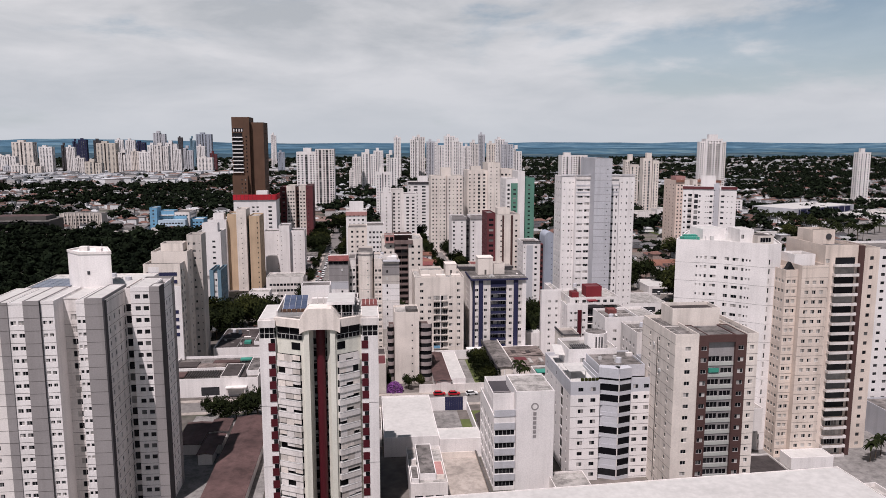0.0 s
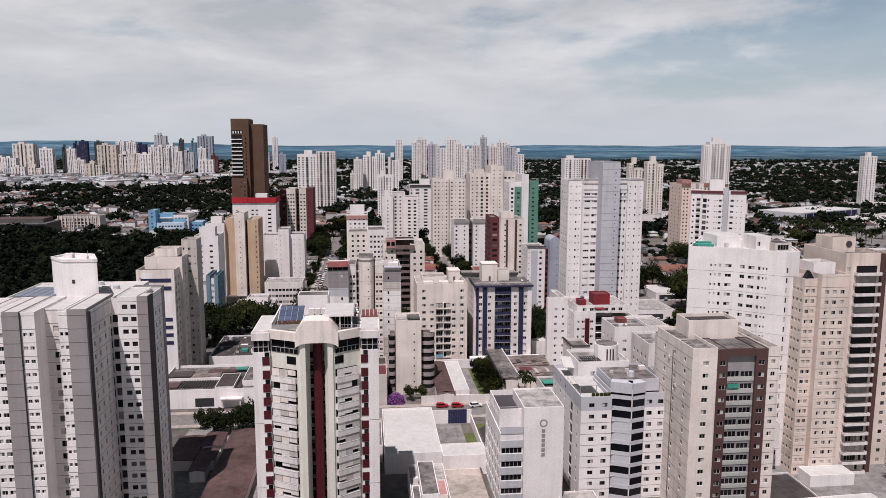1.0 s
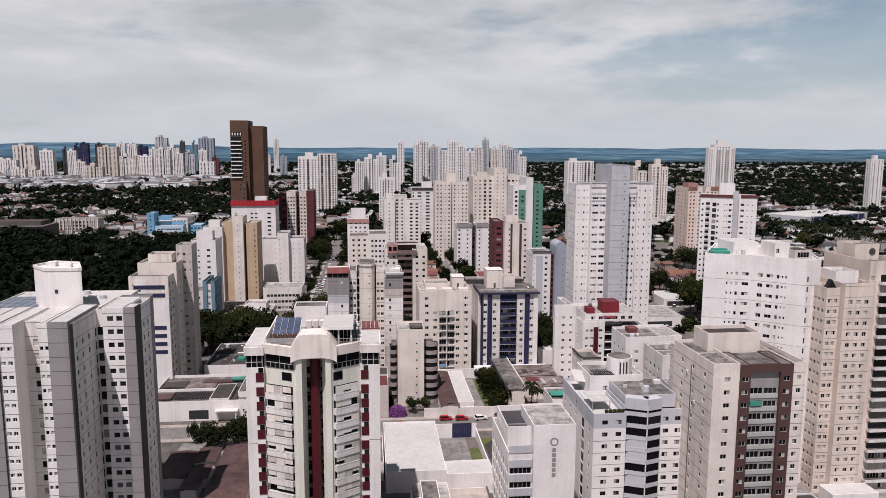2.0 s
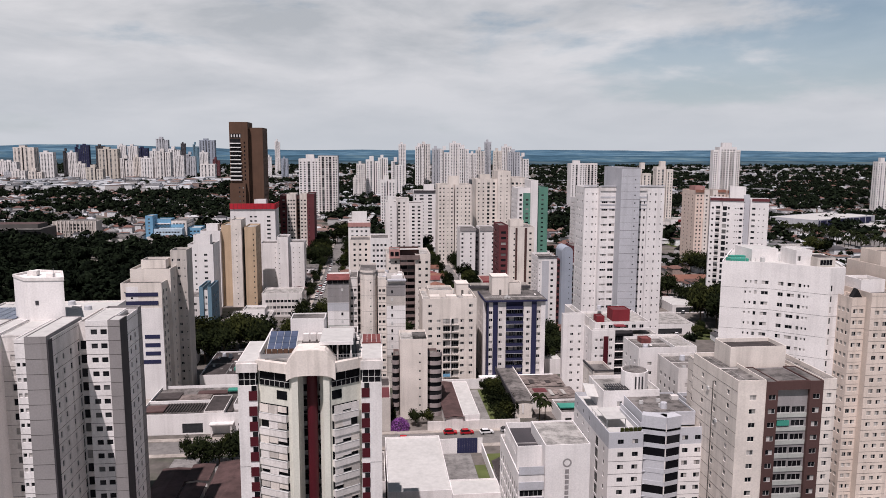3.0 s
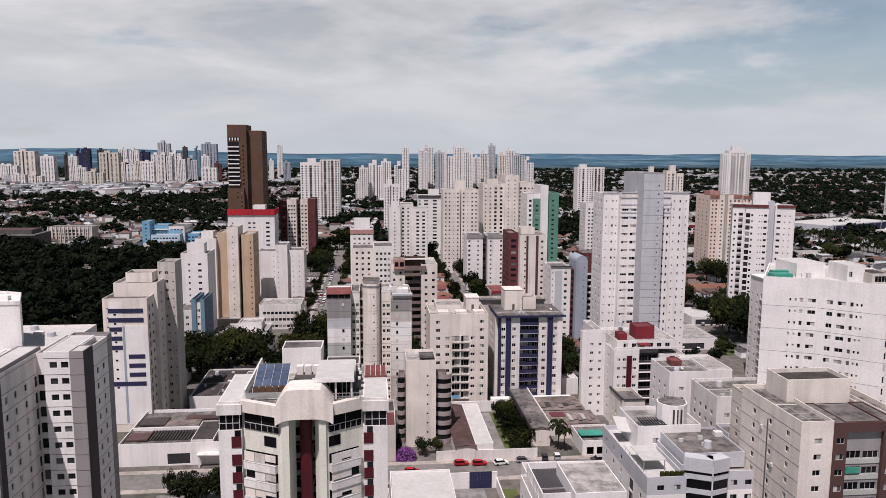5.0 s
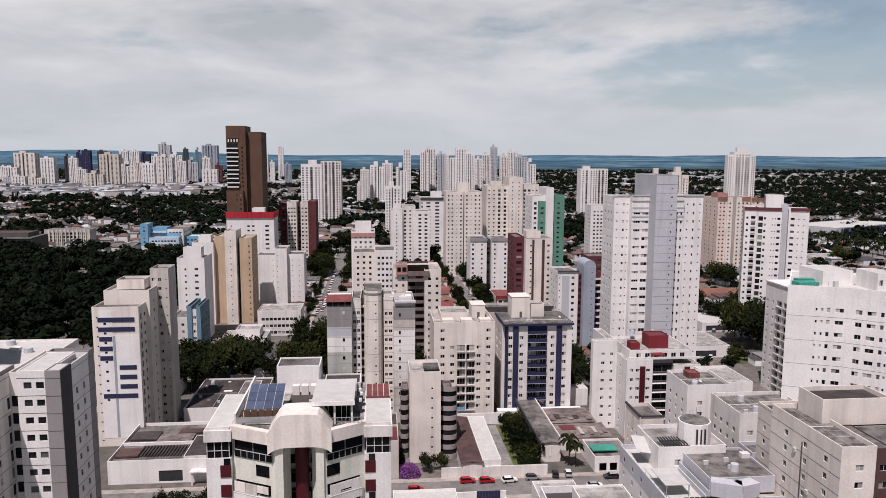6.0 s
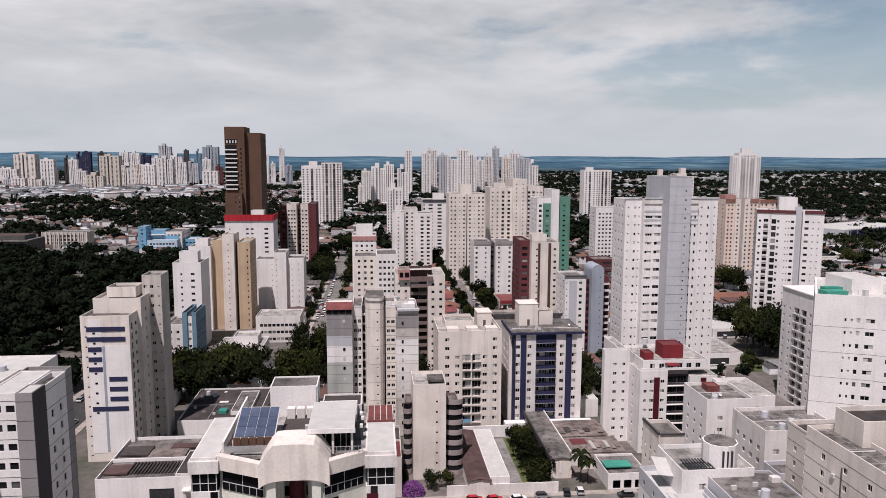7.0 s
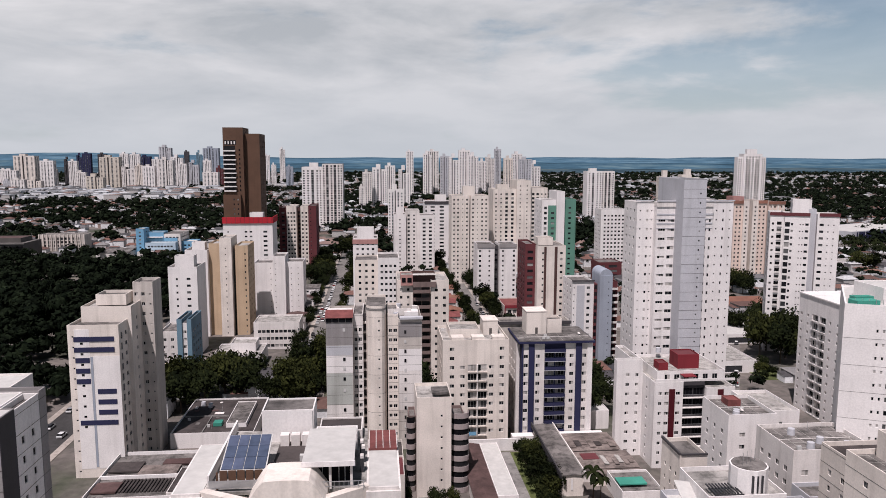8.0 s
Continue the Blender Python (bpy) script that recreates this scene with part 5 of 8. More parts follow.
# ---------------------------------------------------------------- white block with red roof rooms
def red_roof_room_block():
    b = Building("apartment_block", "white apartment block with wine-red roof rooms and glazed bay", 84, 280)
    fh = 2.8
    b.block(72.0, 74.5, 273.3, 288, 0, 28.0, white, fh=fh, L=cols(3, 1.0, 1.0, 1.0), roof=rooflight)
    b.block(66.9, 74.5, 271, 273.3, 0, 28.2, white, F=[(0.42, 1.1, 0.9, 1.0), (0.78, 0.9, 0.9, 1.0)], fh=fh, roof=rooflight)
    b.block(74.5, 82.6, 262, 288, 0, 24.4, white, F=[(0.2, 0.9, 0.9, 1.1), (0.43, 1.2, 0.9, 1.1), (0.82, 1.2, 0.9, 1.1)], L=cols(3, 0.9, 0.9, 1.1), fh=fh, roof=rooflight)
    b.block(82.6, 89.2, 263.2, 288, 0, 23.8, darkgrey, F=[(0.27, 2.8, 2.2, 0.4), (0.73, 2.8, 2.2, 0.4)], fh=fh, pane=glass_dark, dark=True, roof=rooflight)
    b.block(89.2, 97.4, 262, 288, 0, 22.6, white, F=[(0.32, 0.9, 0.9, 1.0), (0.72, 0.9, 0.9, 1.0)], R=cols(3, 1, 1, 1), fh=fh, roof=rooflight)
    for k in range(8):
        b.box("balcony_rail", 82.7, 89.1, 262.4, 262.46, 0.9 + k * fh, 0.98 + k * fh, railmat)
        b.box("balcony_slab", 82.65, 89.15, 262.3, 263.19, k * fh - 0.12, k * fh + 0.05, white2)
    b.box("wine_pilaster", 78.6, 80.2, 261.7, 261.99, 2, 22.4, wine)
    b.box("wine_pilaster", 92.4, 94.0, 261.7, 261.99, 2, 22.0, wine)
    b.block(84.2, 90.4, 270, 276, 23.5, 29.7, redpaint, roof=maroon, parapet=0.3)
    b.block(78.3, 81.0, 269, 273, 24, 27.7, redpaint, roof=maroon, parapet=0.3)
    b.block(76.5, 96, 265.5, 283, 23.4, 26.4, white, F=cols(6, 1.5, 1.5, 0.5), fh=2.7, top=0.1, roof=rooflight)
    b.box("red_awning", 83.0, 86.6, 262.6, 265.4, 25.4, 25.6, redpaint)
    b.box("terrace_wall", 74.7, 97.2, 262.05, 262.25, 24.4, 25.1, white)
    clutter(b, 68, 96, 272, 286, 27.4, 6, 6)
    return b.done()


red_roof_room_block()


def stepped_white_house():
    b = Building("apartment_block", "low white stepped apartment block with flat grey roofs", 85, 228)
    b.block(76.8, 88, 225, 238, 0, 28.6, white, L=cols(3, 1.0, 1.0, 1.0), F=[(0.3, 1.3, 1.0, 1.0), (0.75, 1.3, 1.0, 1.0)], fh=2.8, roof=roofgrey)
    clutter(b, 78, 87, 226, 231, 27.8, 5, 44)
    b.block(80.4, 83.4, 232.5, 236, 27.8, 29.3, fadedred, parapet=0.2, roof=fadedred)
    b.block(88, 97, 231, 246, 0, 27.0, white, F=[(0.5, 0.8, 0.9, 1.0)], fh=2.8, roof=rooflight)
    b.block(80, 97, 205, 219, 0, 28.6, white2, L=cols(4, 1.2, 1.1, 1.0), F=[(0.15, 1.4, 1.1, 1), (0.38, 1.4, 1.1, 1), (0.62, 2.2, 1.7, 0.6), (0.84, 2.2, 1.7, 0.6)], fh=2.8, roof=roofgrey)
    b.balconies("F", 89.2, 92.4, 205, 1.2, 0.2, 9, 2.8, palegrey)
    b.balconies("F", 92.8, 96.4, 205, 1.2, 0.2, 9, 2.8, palegrey)
    b.block(80, 87, 199, 205, 0, 22.0, palegrey, L=cols(2, 1.1, 1.1, 1), F=cols(2, 1.3, 1.1, 1.0), fh=2.8, roof=roofgrey)
    clutter(b, 81, 95, 206, 217, 27.8, 9, 7)
    roof_slabs(b, 80.3, 96.7, 205.3, 218.7, 27.8)
    roof_slabs(b, 77.1, 87.7, 225.3, 237.7, 27.8)
    b.block(57.2, 62.6, 205, 214, 0, 28.4, cream, L=cols(3, 0.7, 0.9, 1.1), fh=2.8, roof=roofgrey)
    b.box("dark_coping", 57.0, 57.4, 205, 214, 28.42, 28.9, darkgrey)
    b.box("dark_coping", 57.4, 62.6, 204.8, 205.2, 28.42, 28.7, darkgrey)
    return b.done()


stepped_white_house()


# ---------------------------------------------------------------- tall white tower
def tall_white_tower():
    b = Building("apartment_tower", "tall white apartment tower with grey lift shaft", 96, 305)
    fh = 2.9
    b.block(81.8, 87.2, 300, 312, 0, 71.0, white, F=[(0.2, 0.45, 0.5, 1.3), (0.62, 0.7, 0.9, 1.0), (0.88, 0.45, 0.5, 1.3)], L=cols(3, 1.0, 1.0, 1.0), fh=fh)
    b.block(87.2, 93.2, 297.5, 318, 0, 69.6, white, F=[(0.3, 2.3, 0.8, 1.1), (0.8, 2.2, 1.05, 1.0)], fh=fh)
    b.block(93.2, 100.4, 291.5, 312, 0, 78.5, palegrey, F=[(0.75, 0.5, 0.5, 1.3)], fh=fh, lines="F", name="lift_shaft")
    b.block(100.4, 105.6, 297.5, 318, 0, 69.6, white, F=[(0.36, 2.4, 0.8, 1.1), (0.82, 0.6, 1.0, 0.9)], fh=fh)
    b.block(105.6, 113.0, 299, 316, 0, 71.0, white, F=[(0.25, 0.45, 0.5, 1.3), (0.55, 0.5, 0.9, 1.0), (0.85, 0.45, 0.5, 1.3)], fh=fh)
    b.box("roof_band", 87.2, 93.2, 297.2, 300, 69.65, 71.2, white2)
    b.box("roof_band", 100.4, 105.6, 297.2, 300, 69.65, 71.2, white2)
    for k in range(2):
        for x0, x1 in ((87.3, 93.1), (100.5, 105.5)):
            b.box("grey_panel", x0, x1, 297.4, 297.49, 62.0 + 2.9 * k + 0.75, 63.0 + 2.9 * k, palegrey)
            b.box("grey_panel", x0, x1, 297.4, 297.49, 63.8 + 2.9 * k + 0.25, 64.4 + 2.9 * k + 0.2, palegrey)
    for x0, x1, y in ((81.5, 87.15, 299.7), (87.2, 93.15, 297.0), (100.45, 105.6, 297.0), (105.65, 113.3, 298.7)):
        b.box("cornice", x0, x1, y, y + 0.8, 71.25, 71.6, palegrey)
    return b.done()


tall_white_tower()

# ---------------------------------------------------------------- towers of the middle distance


def simple_tower(label, x0, x1, y0, depth, h, mat, F=(), L=(), R=(), fh=2.9, roof=None, house=None, name="apartment_tower", lines=None, pane=None, rz=0.0):
    b = Building(name, label, (x0 + x1) / 2, y0 + depth / 2, near=False)
    b.block(x0, x1, y0, y0 + depth, 0, h, mat, F=F, L=L, R=R, fh=fh, roof=roof, lines=lines, pane=pane)
    if house:
        a, c, d, e = house
        b.block(a, c, y0 + depth * 0.35, y0 + depth * 0.7, h - 1, h + d, e, roof=roof)
    return b


w3 = cols(3, 1.2, 1.2, 1.0)
w4 = cols(4, 1.2, 1.2, 1.0)
w5 = cols(5, 1.3, 1.2, 1.0)

# white pair with tan flanks
b = simple_tower("white tower with a shaded blank flank", -88.5, -76.5, 390, 16, 38.6, white, F=[(0.3, 0.8, 0.9, 1), (0.7, 1.6, 1.0, 1)], house=(-87, -79, 4, white))
b.done()
b = simple_tower("white and tan tower with a tall cream lift shaft", -90, -79.7, 424, 16, 41.5, white, house=(-88, -82, 3, white))
b.block(-79.7, -74.0, 427, 444, 0, 44.2, tan, name="tan_flank", roof=rooflight)
b.block(-74.0, -68.5, 423.5, 438, 0, 47.2, cream, F=[(0.5, 0.5, 0.6, 1.3)], name="lift_shaft", roof=rooflight)
# Near-black slot wall: its shade is put into the colour.
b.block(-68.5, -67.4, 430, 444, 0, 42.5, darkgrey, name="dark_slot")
b.block(-67.4, -61.4, 426, 444, 0, 43.2, tan, F=[(0.78, 0.6, 0.9, 1.0)], R=w3, name="tan_flank", roof=rooflight)
b.done()
b = simple_tower("pair of plain white towers", -63.6, -53.8, 456, 14, 30.6, white, F=[(0.85, 0.4, 0.5, 1.3)], R=w3)
b.block(-53.8, -47.5, 453, 468, 0, 34.4, white, F=[(0.2, 0.4, 0.5, 1.3)])
b.block(-47.5, -38.6, 456, 470, 0, 31.0, white, F=[(0.3, 0.4, 0.5, 1.3), (0.7, 0.4, 0.5, 1.3)], R=w3)
b.done()
b = simple_tower("white tower with red parapet", -94, -64.2, 530, 20, 44.4, white, F=[(0.1, 0.8, 0.8, 1.1), (0.46, 1.6, 1.0, 1), (0.56, 1.6, 1.0, 1), (0.85, 2.4, 1.2, 0.9)], house=(-79, -71, 6, white))
b.boxes("red_parapet", [(-94.3, -63.9, 529.4, 529.95, 44.4, 48.2), (-64.15, -63.7, 530, 550, 44.4, 48.2)], brightred)
for k in range(12):
    b.box("parapet_rib", -94.3 + 2.7 * k, -94.16 + 2.7 * k, 529.2, 529.39, 44.4, 48.2, maroon)
b.done()
b = simple_tower("maroon and cream tower with a deep dark recess", -70, -64.5, 606, 20, 49, maroon, F=[(0.5, 2.0, 1.2, 1.0)])
b.block(-64.5, -57.6, 603, 624, 0, 50, cream, F=[(0.2, 1.3, 1.2, 1.0), (0.5, 1.3, 1.2, 1.0), (0.8, 1.3, 1.2, 1.0)], roof=rooflight)
# Brown wall colour adds to the shade of this deep recess.
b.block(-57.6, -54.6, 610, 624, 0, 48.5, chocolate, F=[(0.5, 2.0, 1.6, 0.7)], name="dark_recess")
b.block(-54.6, -49.0, 603, 624, 0, 50, cream, F=[(0.25, 1.3, 1.2, 1.0), (0.72, 1.3, 1.2, 1.0)], roof=rooflight)
b.block(-49.0, -43.4, 601.5, 626, 0, 50.4, maroon, F=[(0.3, 0.6, 0.8, 1.1)], R=w5)
b.done()
# brown high-rise
b = simple_tower("tall brown high-rise with white balconies", -98.8, -86.0, 562, 22, 103.6, brown, R=[(0.5, 1.2, 1.2, 1)], fh=3.1)
b.block(-86.0, -76.2, 566, 590, 0, 99.8, brown, R=w3, fh=3.1)
for k in range(10):
    z = 62.4 + k * 2.87
    b.box("balcony", -98.6, -91.0 + 0.5 * (k % 3 == 1), 560.6, 561.9, z, z + 0.75, white)
    b.box("window", -88.9, -88.1, 561.9, 561.99, z + 0.3, z + 1.5, glass_dark)
b.boxes("balcony_glazing", [(-98.4, -91.2, 561.92, 561.99, 62.4, 92)], glass_dark)
# Flush dark sheet stands for the shaded inside of the crown opening.
b.boxes("crown_opening", [(-98.2, -90.5, 561.92, 561.99, 92.6, 95.4)], glass_dark)
# Pale boxes stand for the row of small lights in the crown.
for k in range(4):
    b.box("crown_post", -97.6 + 1.9 * k, -96.8 + 1.9 * k, 561.7, 561.91, 92.9, 94.8, white2)
b.block(-99.0, -88.0, 558.5, 561.9, 0, 60.5, brown, fh=3.1, F=[(0.62, 0.9, 1.1, 1.0), (0.85, 0.9, 1.1, 1.0)], pane=glass_dark)
b.done()
b = simple_tower("tall white slab tower with dark window columns", -88, -64, 950, 30, 73, white, F=[(0.1, 2, 1.6, 0.8), (0.3, 2, 1.6, 0.8), (0.52, 3, 2.6, 0.2), (0.75, 2, 1.6, 0.8), (0.9, 1.4, 1.6, 0.8)], house=(-80, -70, 5, white))
b.block(-64, -40, 946, 978, 0, 76.5, white2, F=[(0.08, 1.6, 1.8, 0.7), (0.25, 2.8, 2.6, 0.2), (0.45, 2, 1.8, 0.7), (0.62, 2.8, 2.6, 0.2), (0.8, 2, 1.8, 0.7), (0.93, 1.4, 1.8, 0.7)], R=w4)
b.done()
b = simple_tower("white tower with pink top storey", -13, 0, 462, 16, 42.5, white, F=w4, R=w3, house=(-11, -2, 5, white))
b.boxes("pink_band", [(-13.2, 0.2, 461.7, 461.98, 39.2, 41.6)], pinkpaint)
b.done()
b = simple_tower("white apartment block with stepped wings", -11, 0, 424, 18, 36, cream, F=w3, lines=None)
b.block(0, 10, 420, 440, 0, 37.5, white, F=w4)
b.done()
b = simple_tower("cream tower with brick-red roof room and brown balconies", 7, 12.8, 342, 20, 40, cream, F=[(0.25, 0.9, 1, 1), (0.7, 0.9, 1, 1)], roof=rooflight)
b.block(12.8, 19.4, 344, 360, 0, 40, brownbalcony, F=[(0.28, 2.7, 2.1, 0.4), (0.74, 2.7, 2.1, 0.4)], pane=glass_dark)
b.balconies("F", 12.9, 19.3, 343.9, 2.3, 0.2, 13, 2.9, brownbalcony, rail=1.15)
b.block(19.4, 26, 340, 360, 0, 40, cream, F=[(0.3, 1.1, 1, 1), (0.75, 1.1, 1, 1)], roof=rooflight)
b.block(8.3, 12.7, 340.8, 348, 38.0, 42.0, pinkpaint, roof=rooflight, parapet=0.3)
b.boxes("roof_glazing", [(8.7, 10.1, 340.65, 340.75, 39.2, 40.9), (10.7, 12.3, 340.65, 340.75, 39.2, 40.9)], glass_dark)
b.boxes("brown_parapet", [(12.75, 21.3, 339.2, 339.6, 37.6, 39.5), (20.9, 21.3, 339.6, 339.95, 37.6, 39.5)], brownbalcony)
b.block(12.8, 21.2, 343, 350, 39, 42.0, chocolate, F=[(0.3, 2.6, 1.7, 0.6), (0.75, 2.6, 1.7, 0.6)], pane=glass_dark, fh=2.9, roof=rooflight)
b.box("roof_slab", 12.7, 21.4, 341.4, 342.95, 41.7, 42.0, white2)
b.done()
b = simple_tower("white tower with narrow dark window columns", 12, 21, 610, 18, 43.5, white, F=[(0.5, 1, 1, 1)], house=(14, 19, 4, white))
b.block(21, 31, 612, 630, 0, 46, white2, F=[(0.2, 1.6, 1.5, 0.8), (0.6, 1.4, 1.2, 1)])
b.block(31, 42, 610, 628, 0, 42.5, white, F=[(0.3, 2.2, 1.4, 0.8), (0.72, 2.2, 1.4, 0.8)])
b.done()
b = simple_tower("white tower with black trim", 38, 61, 660, 20, 49.5, white, F=[(0.05, 1.2, 1.8, 0.6), (0.28, 3.4, 1.4, 0.9), (0.6, 3.4, 1.4, 0.9), (0.93, 1.2, 1.8, 0.6)], house=(47, 56, 5, white))
b.boxes("dark_band", [(37.8, 61.2, 659.5, 659.95, 47.6, 49.6)], darkgrey)
b.done()
b = simple_tower("cream tower with a central joint", 49.5, 61.5, 560, 20, 59.5, cream, F=[(0.14, 1.1, 1.1, 1), (0.36, 1.1, 1.1, 1), (0.62, 0.6, 0.7, 1.2), (0.86, 1.1, 1.1, 1)], house=(58, 66, 6, cream), L=w4)
b.block(62.2, 74.5, 560, 580, 0, 59.5, cream, F=[(0.14, 1.1, 1.1, 1), (0.38, 0.6, 0.7, 1.2), (0.64, 1.1, 1.1, 1), (0.86, 1.1, 1.1, 1)])
b.done()
b = simple_tower("broad cream tower with stacked windows", 80, 96, 575, 24, 63, cream, F=[(0.12, 1.1, 1.0, 1), (0.34, 1.1, 1.0, 1), (0.58, 1.8, 1.6, 0.7), (0.84, 1.8, 1.6, 0.7)], house=(84, 92, 3, cream))
b.block(96, 106, 573, 600, 0, 69, cream, F=[(0.25, 0.8, 0.9, 1), (0.72, 0.8, 0.9, 1)])
b.block(106, 118, 575, 600, 0, 64, cream, F=[(0.16, 1.8, 1.6, 0.7), (0.42, 1.8, 1.6, 0.7), (0.66, 1.1, 1.0, 1), (0.88, 1.1, 1.0, 1)])
b.done()
b = simple_tower("white and green apartment tower", 92.5, 100.5, 480, 20, 61, white, F=[(0.25, 1.6, 1.5, 0.7)], L=w4)
b.block(100.5, 105, 478, 498, 0, 66, white)
b.block(105, 112, 480, 500, 0, 61.5, greenpaint, F=[(0.5, 1.5, 1.0, 1.0)])
b.block(96, 101, 479.5, 483, 0, 58, greenpaint, F=[(0.5, 1.8, 1.2, 0.9)])
b.done()
b = simple_tower("white twin slab with grey roof bands", 58, 68, 494, 18, 34.5, white, F=[(0.15, 1.3, 1.3, 0.9), (0.7, 1.0, 1.0, 1)], L=w3)
b.block(68, 71, 498, 512, 0, 33, darkgrey, F=[(0.5, 1.8, 1.3, 0.9)])
b.block(71, 81, 494, 512, 0, 34.5, white, F=[(0.2, 1.0, 1.0, 1), (0.85, 1.3, 1.3, 0.9)])
b.boxes("grey_band", [(57.8, 68.2, 493.6, 493.95, 32.6, 34.6), (70.8, 81.2, 493.6, 493.95, 32.6, 34.6)], greypaint)
b.done()
b = simple_tower("maroon and white tower with brown stripes", 66.8, 71.5, 400, 18, 46, maroon, F=[(0.5, 2.6, 1.3, 0.9)], L=cols(4, 2, 1.3, 0.9), pane=glass_dark)
b.block(71.5, 84.5, 396, 416, 0, 45.5, cream, F=[(0.2, 0.8, 0.8, 1.1), (0.85, 1.2, 1.0, 1)])
b.boxes("brown_stripe", [(74.6, 75.6, 395.7, 395.97, 2, 45), (79.4, 80.6, 395.7, 395.97, 2, 45)], chocolate)
b.block(73, 80, 402, 410, 45, 48.5, cream)
b.done()
b = simple_tower("pale tower with a blue-grey rounded shaft", 81.4, 90.6, 372, 16, 33.3, white, F=[(0.08, 0.4, 0.6, 1.2), (0.74, 1.3, 1.1, 0.9)], L=w3)
b.box("grey_panel", 83.2, 86.6, 371.9, 371.98, 0, 31.5, palegrey)
b.box("maroon_strip", 90.6, 91.95, 371.6, 376, 0, 32.2, maroon)
for k in range(11):
    b.box("balcony_opening", 90.7, 91.8, 371.5, 371.59, 1 + 2.9 * k, 2.6 + 2.9 * k, glass_dark)
b.box("dark_coping", 81.2, 90.8, 371.5, 372.4, 33.3, 33.7, darkgrey)
b.block(92.0, 97.3, 368, 380, 0, 36.2, bluegrey, name="shaft", F=[(0.7, 0.4, 0.5, 1.3)])
part("round_cap", cylinder_mesh("round_cap", 2.65, 2.65, 0, 11.6, bluegrey, 28), b.ob, loc=(94.65 - b.o[0], 379.8 - b.o[1], 36.2)).rotation_euler = (math.pi / 2, 0, 0)
b.block(97.3, 101.5, 374, 390, 0, 32.5, maroon, F=[(0.5, 2.6, 1.5, 0.8)], pane=glass_dark)
b.balconies("F", 97.5, 101.4, 374, 1.0, 0.3, 11, 2.9, white2, rail=0.8)
b.done()
# white tower with maroon roof line, turned
b = Building("apartment_tower", "white apartment tower with maroon roof line and stacked balconies", 170.0, 378, -24, near=False)
b.block(0, 5.6, 0, 13, 0, 61.5, white, F=[(0.22, 0.9, 1.0, 1.0), (0.66, 1.9, 2.0, 0.4)], L=[(0.15, 1.0, 1.1, 1.0), (0.42, 1.9, 2.0, 0.4), (0.68, 1.9, 2.0, 0.4), (0.88, 0.9, 1.0, 1.0)], deep=0.7)
b.block(5.6, 15.6, -1, 13, 0, 61.2, white, F=[(0.12, 1.9, 2.0, 0.4), (0.3, 0.9, 1.0, 1.0), (0.62, 0.45, 0.5, 1.2), (0.73, 0.45, 0.5, 1.2), (0.88, 1.3, 1.0, 1)])
b.block(15.6, 18.5, 3.5, 13, 0, 63.0, palegrey, F=[(0.15, 0.4, 0.5, 1.2)], name="lift_shaft")
b.block(18.5, 27, 0, 13, 0, 61.2, white, F=[(0.2, 1.6, 1.0, 1), (0.5, 0.5, 0.5, 1.2), (0.75, 0.5, 0.5, 1.2)])
b.balconies("F", 2.7, 4.7, 0, 0.3, 0.4, 20, 2.9, white2, rail=0.7)
b.boxes("maroon_band", [(-0.2, 5.6, -0.3, -0.03, 60.2, 61.6), (5.4, 15.5, -1.3, -1.03, 60.2, 61.6), (19.2, 27.2, -0.3, -0.03, 60.2, 61.6)], maroon)
b.block(9, 16.5, 4, 11, 60.4, 67, white)
b.done()
b = simple_tower("salmon and cream apartment tower with dark recesses and orange roof edge", 246, 252.5, 560, 24, 55, salmon, F=cols(2, 1.2, 1.2, 1.0), L=w3)
b.block(252.5, 256.5, 559, 580, 0, 55.5, cream, F=[(0.5, 1.2, 1.2, 1.0)])
# Recess walls are dark brown: the shade of the slots is in the colour.
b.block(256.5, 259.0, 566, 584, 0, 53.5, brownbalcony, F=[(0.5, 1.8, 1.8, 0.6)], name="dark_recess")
b.block(259.0, 263.0, 559, 580, 0, 55.5, cream, F=[(0.5, 1.2, 1.2, 1.0)])
b.block(263.0, 270.0, 560.5, 584, 0, 55, salmon, F=cols(2, 1.2, 1.2, 1.0))
# Second slot, its shade coloured in the same way.
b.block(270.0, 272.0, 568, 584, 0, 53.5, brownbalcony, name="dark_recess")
b.block(272.0, 284.0, 562, 586, 0, 54, salmon, F=cols(4, 1.2, 1.2, 1.0))
for x in (274.2, 278.4, 282.0):
    b.box("cream_stripe", x, x + 1.1, 561.7, 561.97, 0, 53, cream)
b.block(248, 256, 566, 576, 54, 58, pinkpaint, roof=fadedred)
b.box("orange_edge", 245.7, 252.6, 559.4, 559.95, 53.4, 55.6, rooftile)
b.box("orange_edge", 262.9, 270.1, 559.9, 560.45, 53.4, 55.6, rooftile)
b.box("orange_edge", 272.0, 284.3, 561.4, 561.69, 52.6, 54.8, rooftile)
b.done()
b = simple_tower("tall white residential tower with dark balcony columns", 480, 505, 1000, 14, 90, white, F=cols(5, 2.2, 1.6, 0.7), house=(486, 500, 6, white))
b.block(473, 480, 1003, 1012, 0, 86, white, F=cols(2, 1.6, 1.4, 0.8))
b.block(505, 512, 1003, 1012, 0, 86, white2, F=cols(2, 1.6, 1.4, 0.8))
b.boxes("balcony", [(484 + 11.5 * i, 489.5 + 11.5 * i, 998.6, 999.95, 2 + 3.1 * k, 3 + 3.1 * k) for k in range(27) for i in (0, 1)], white2)
b.done()
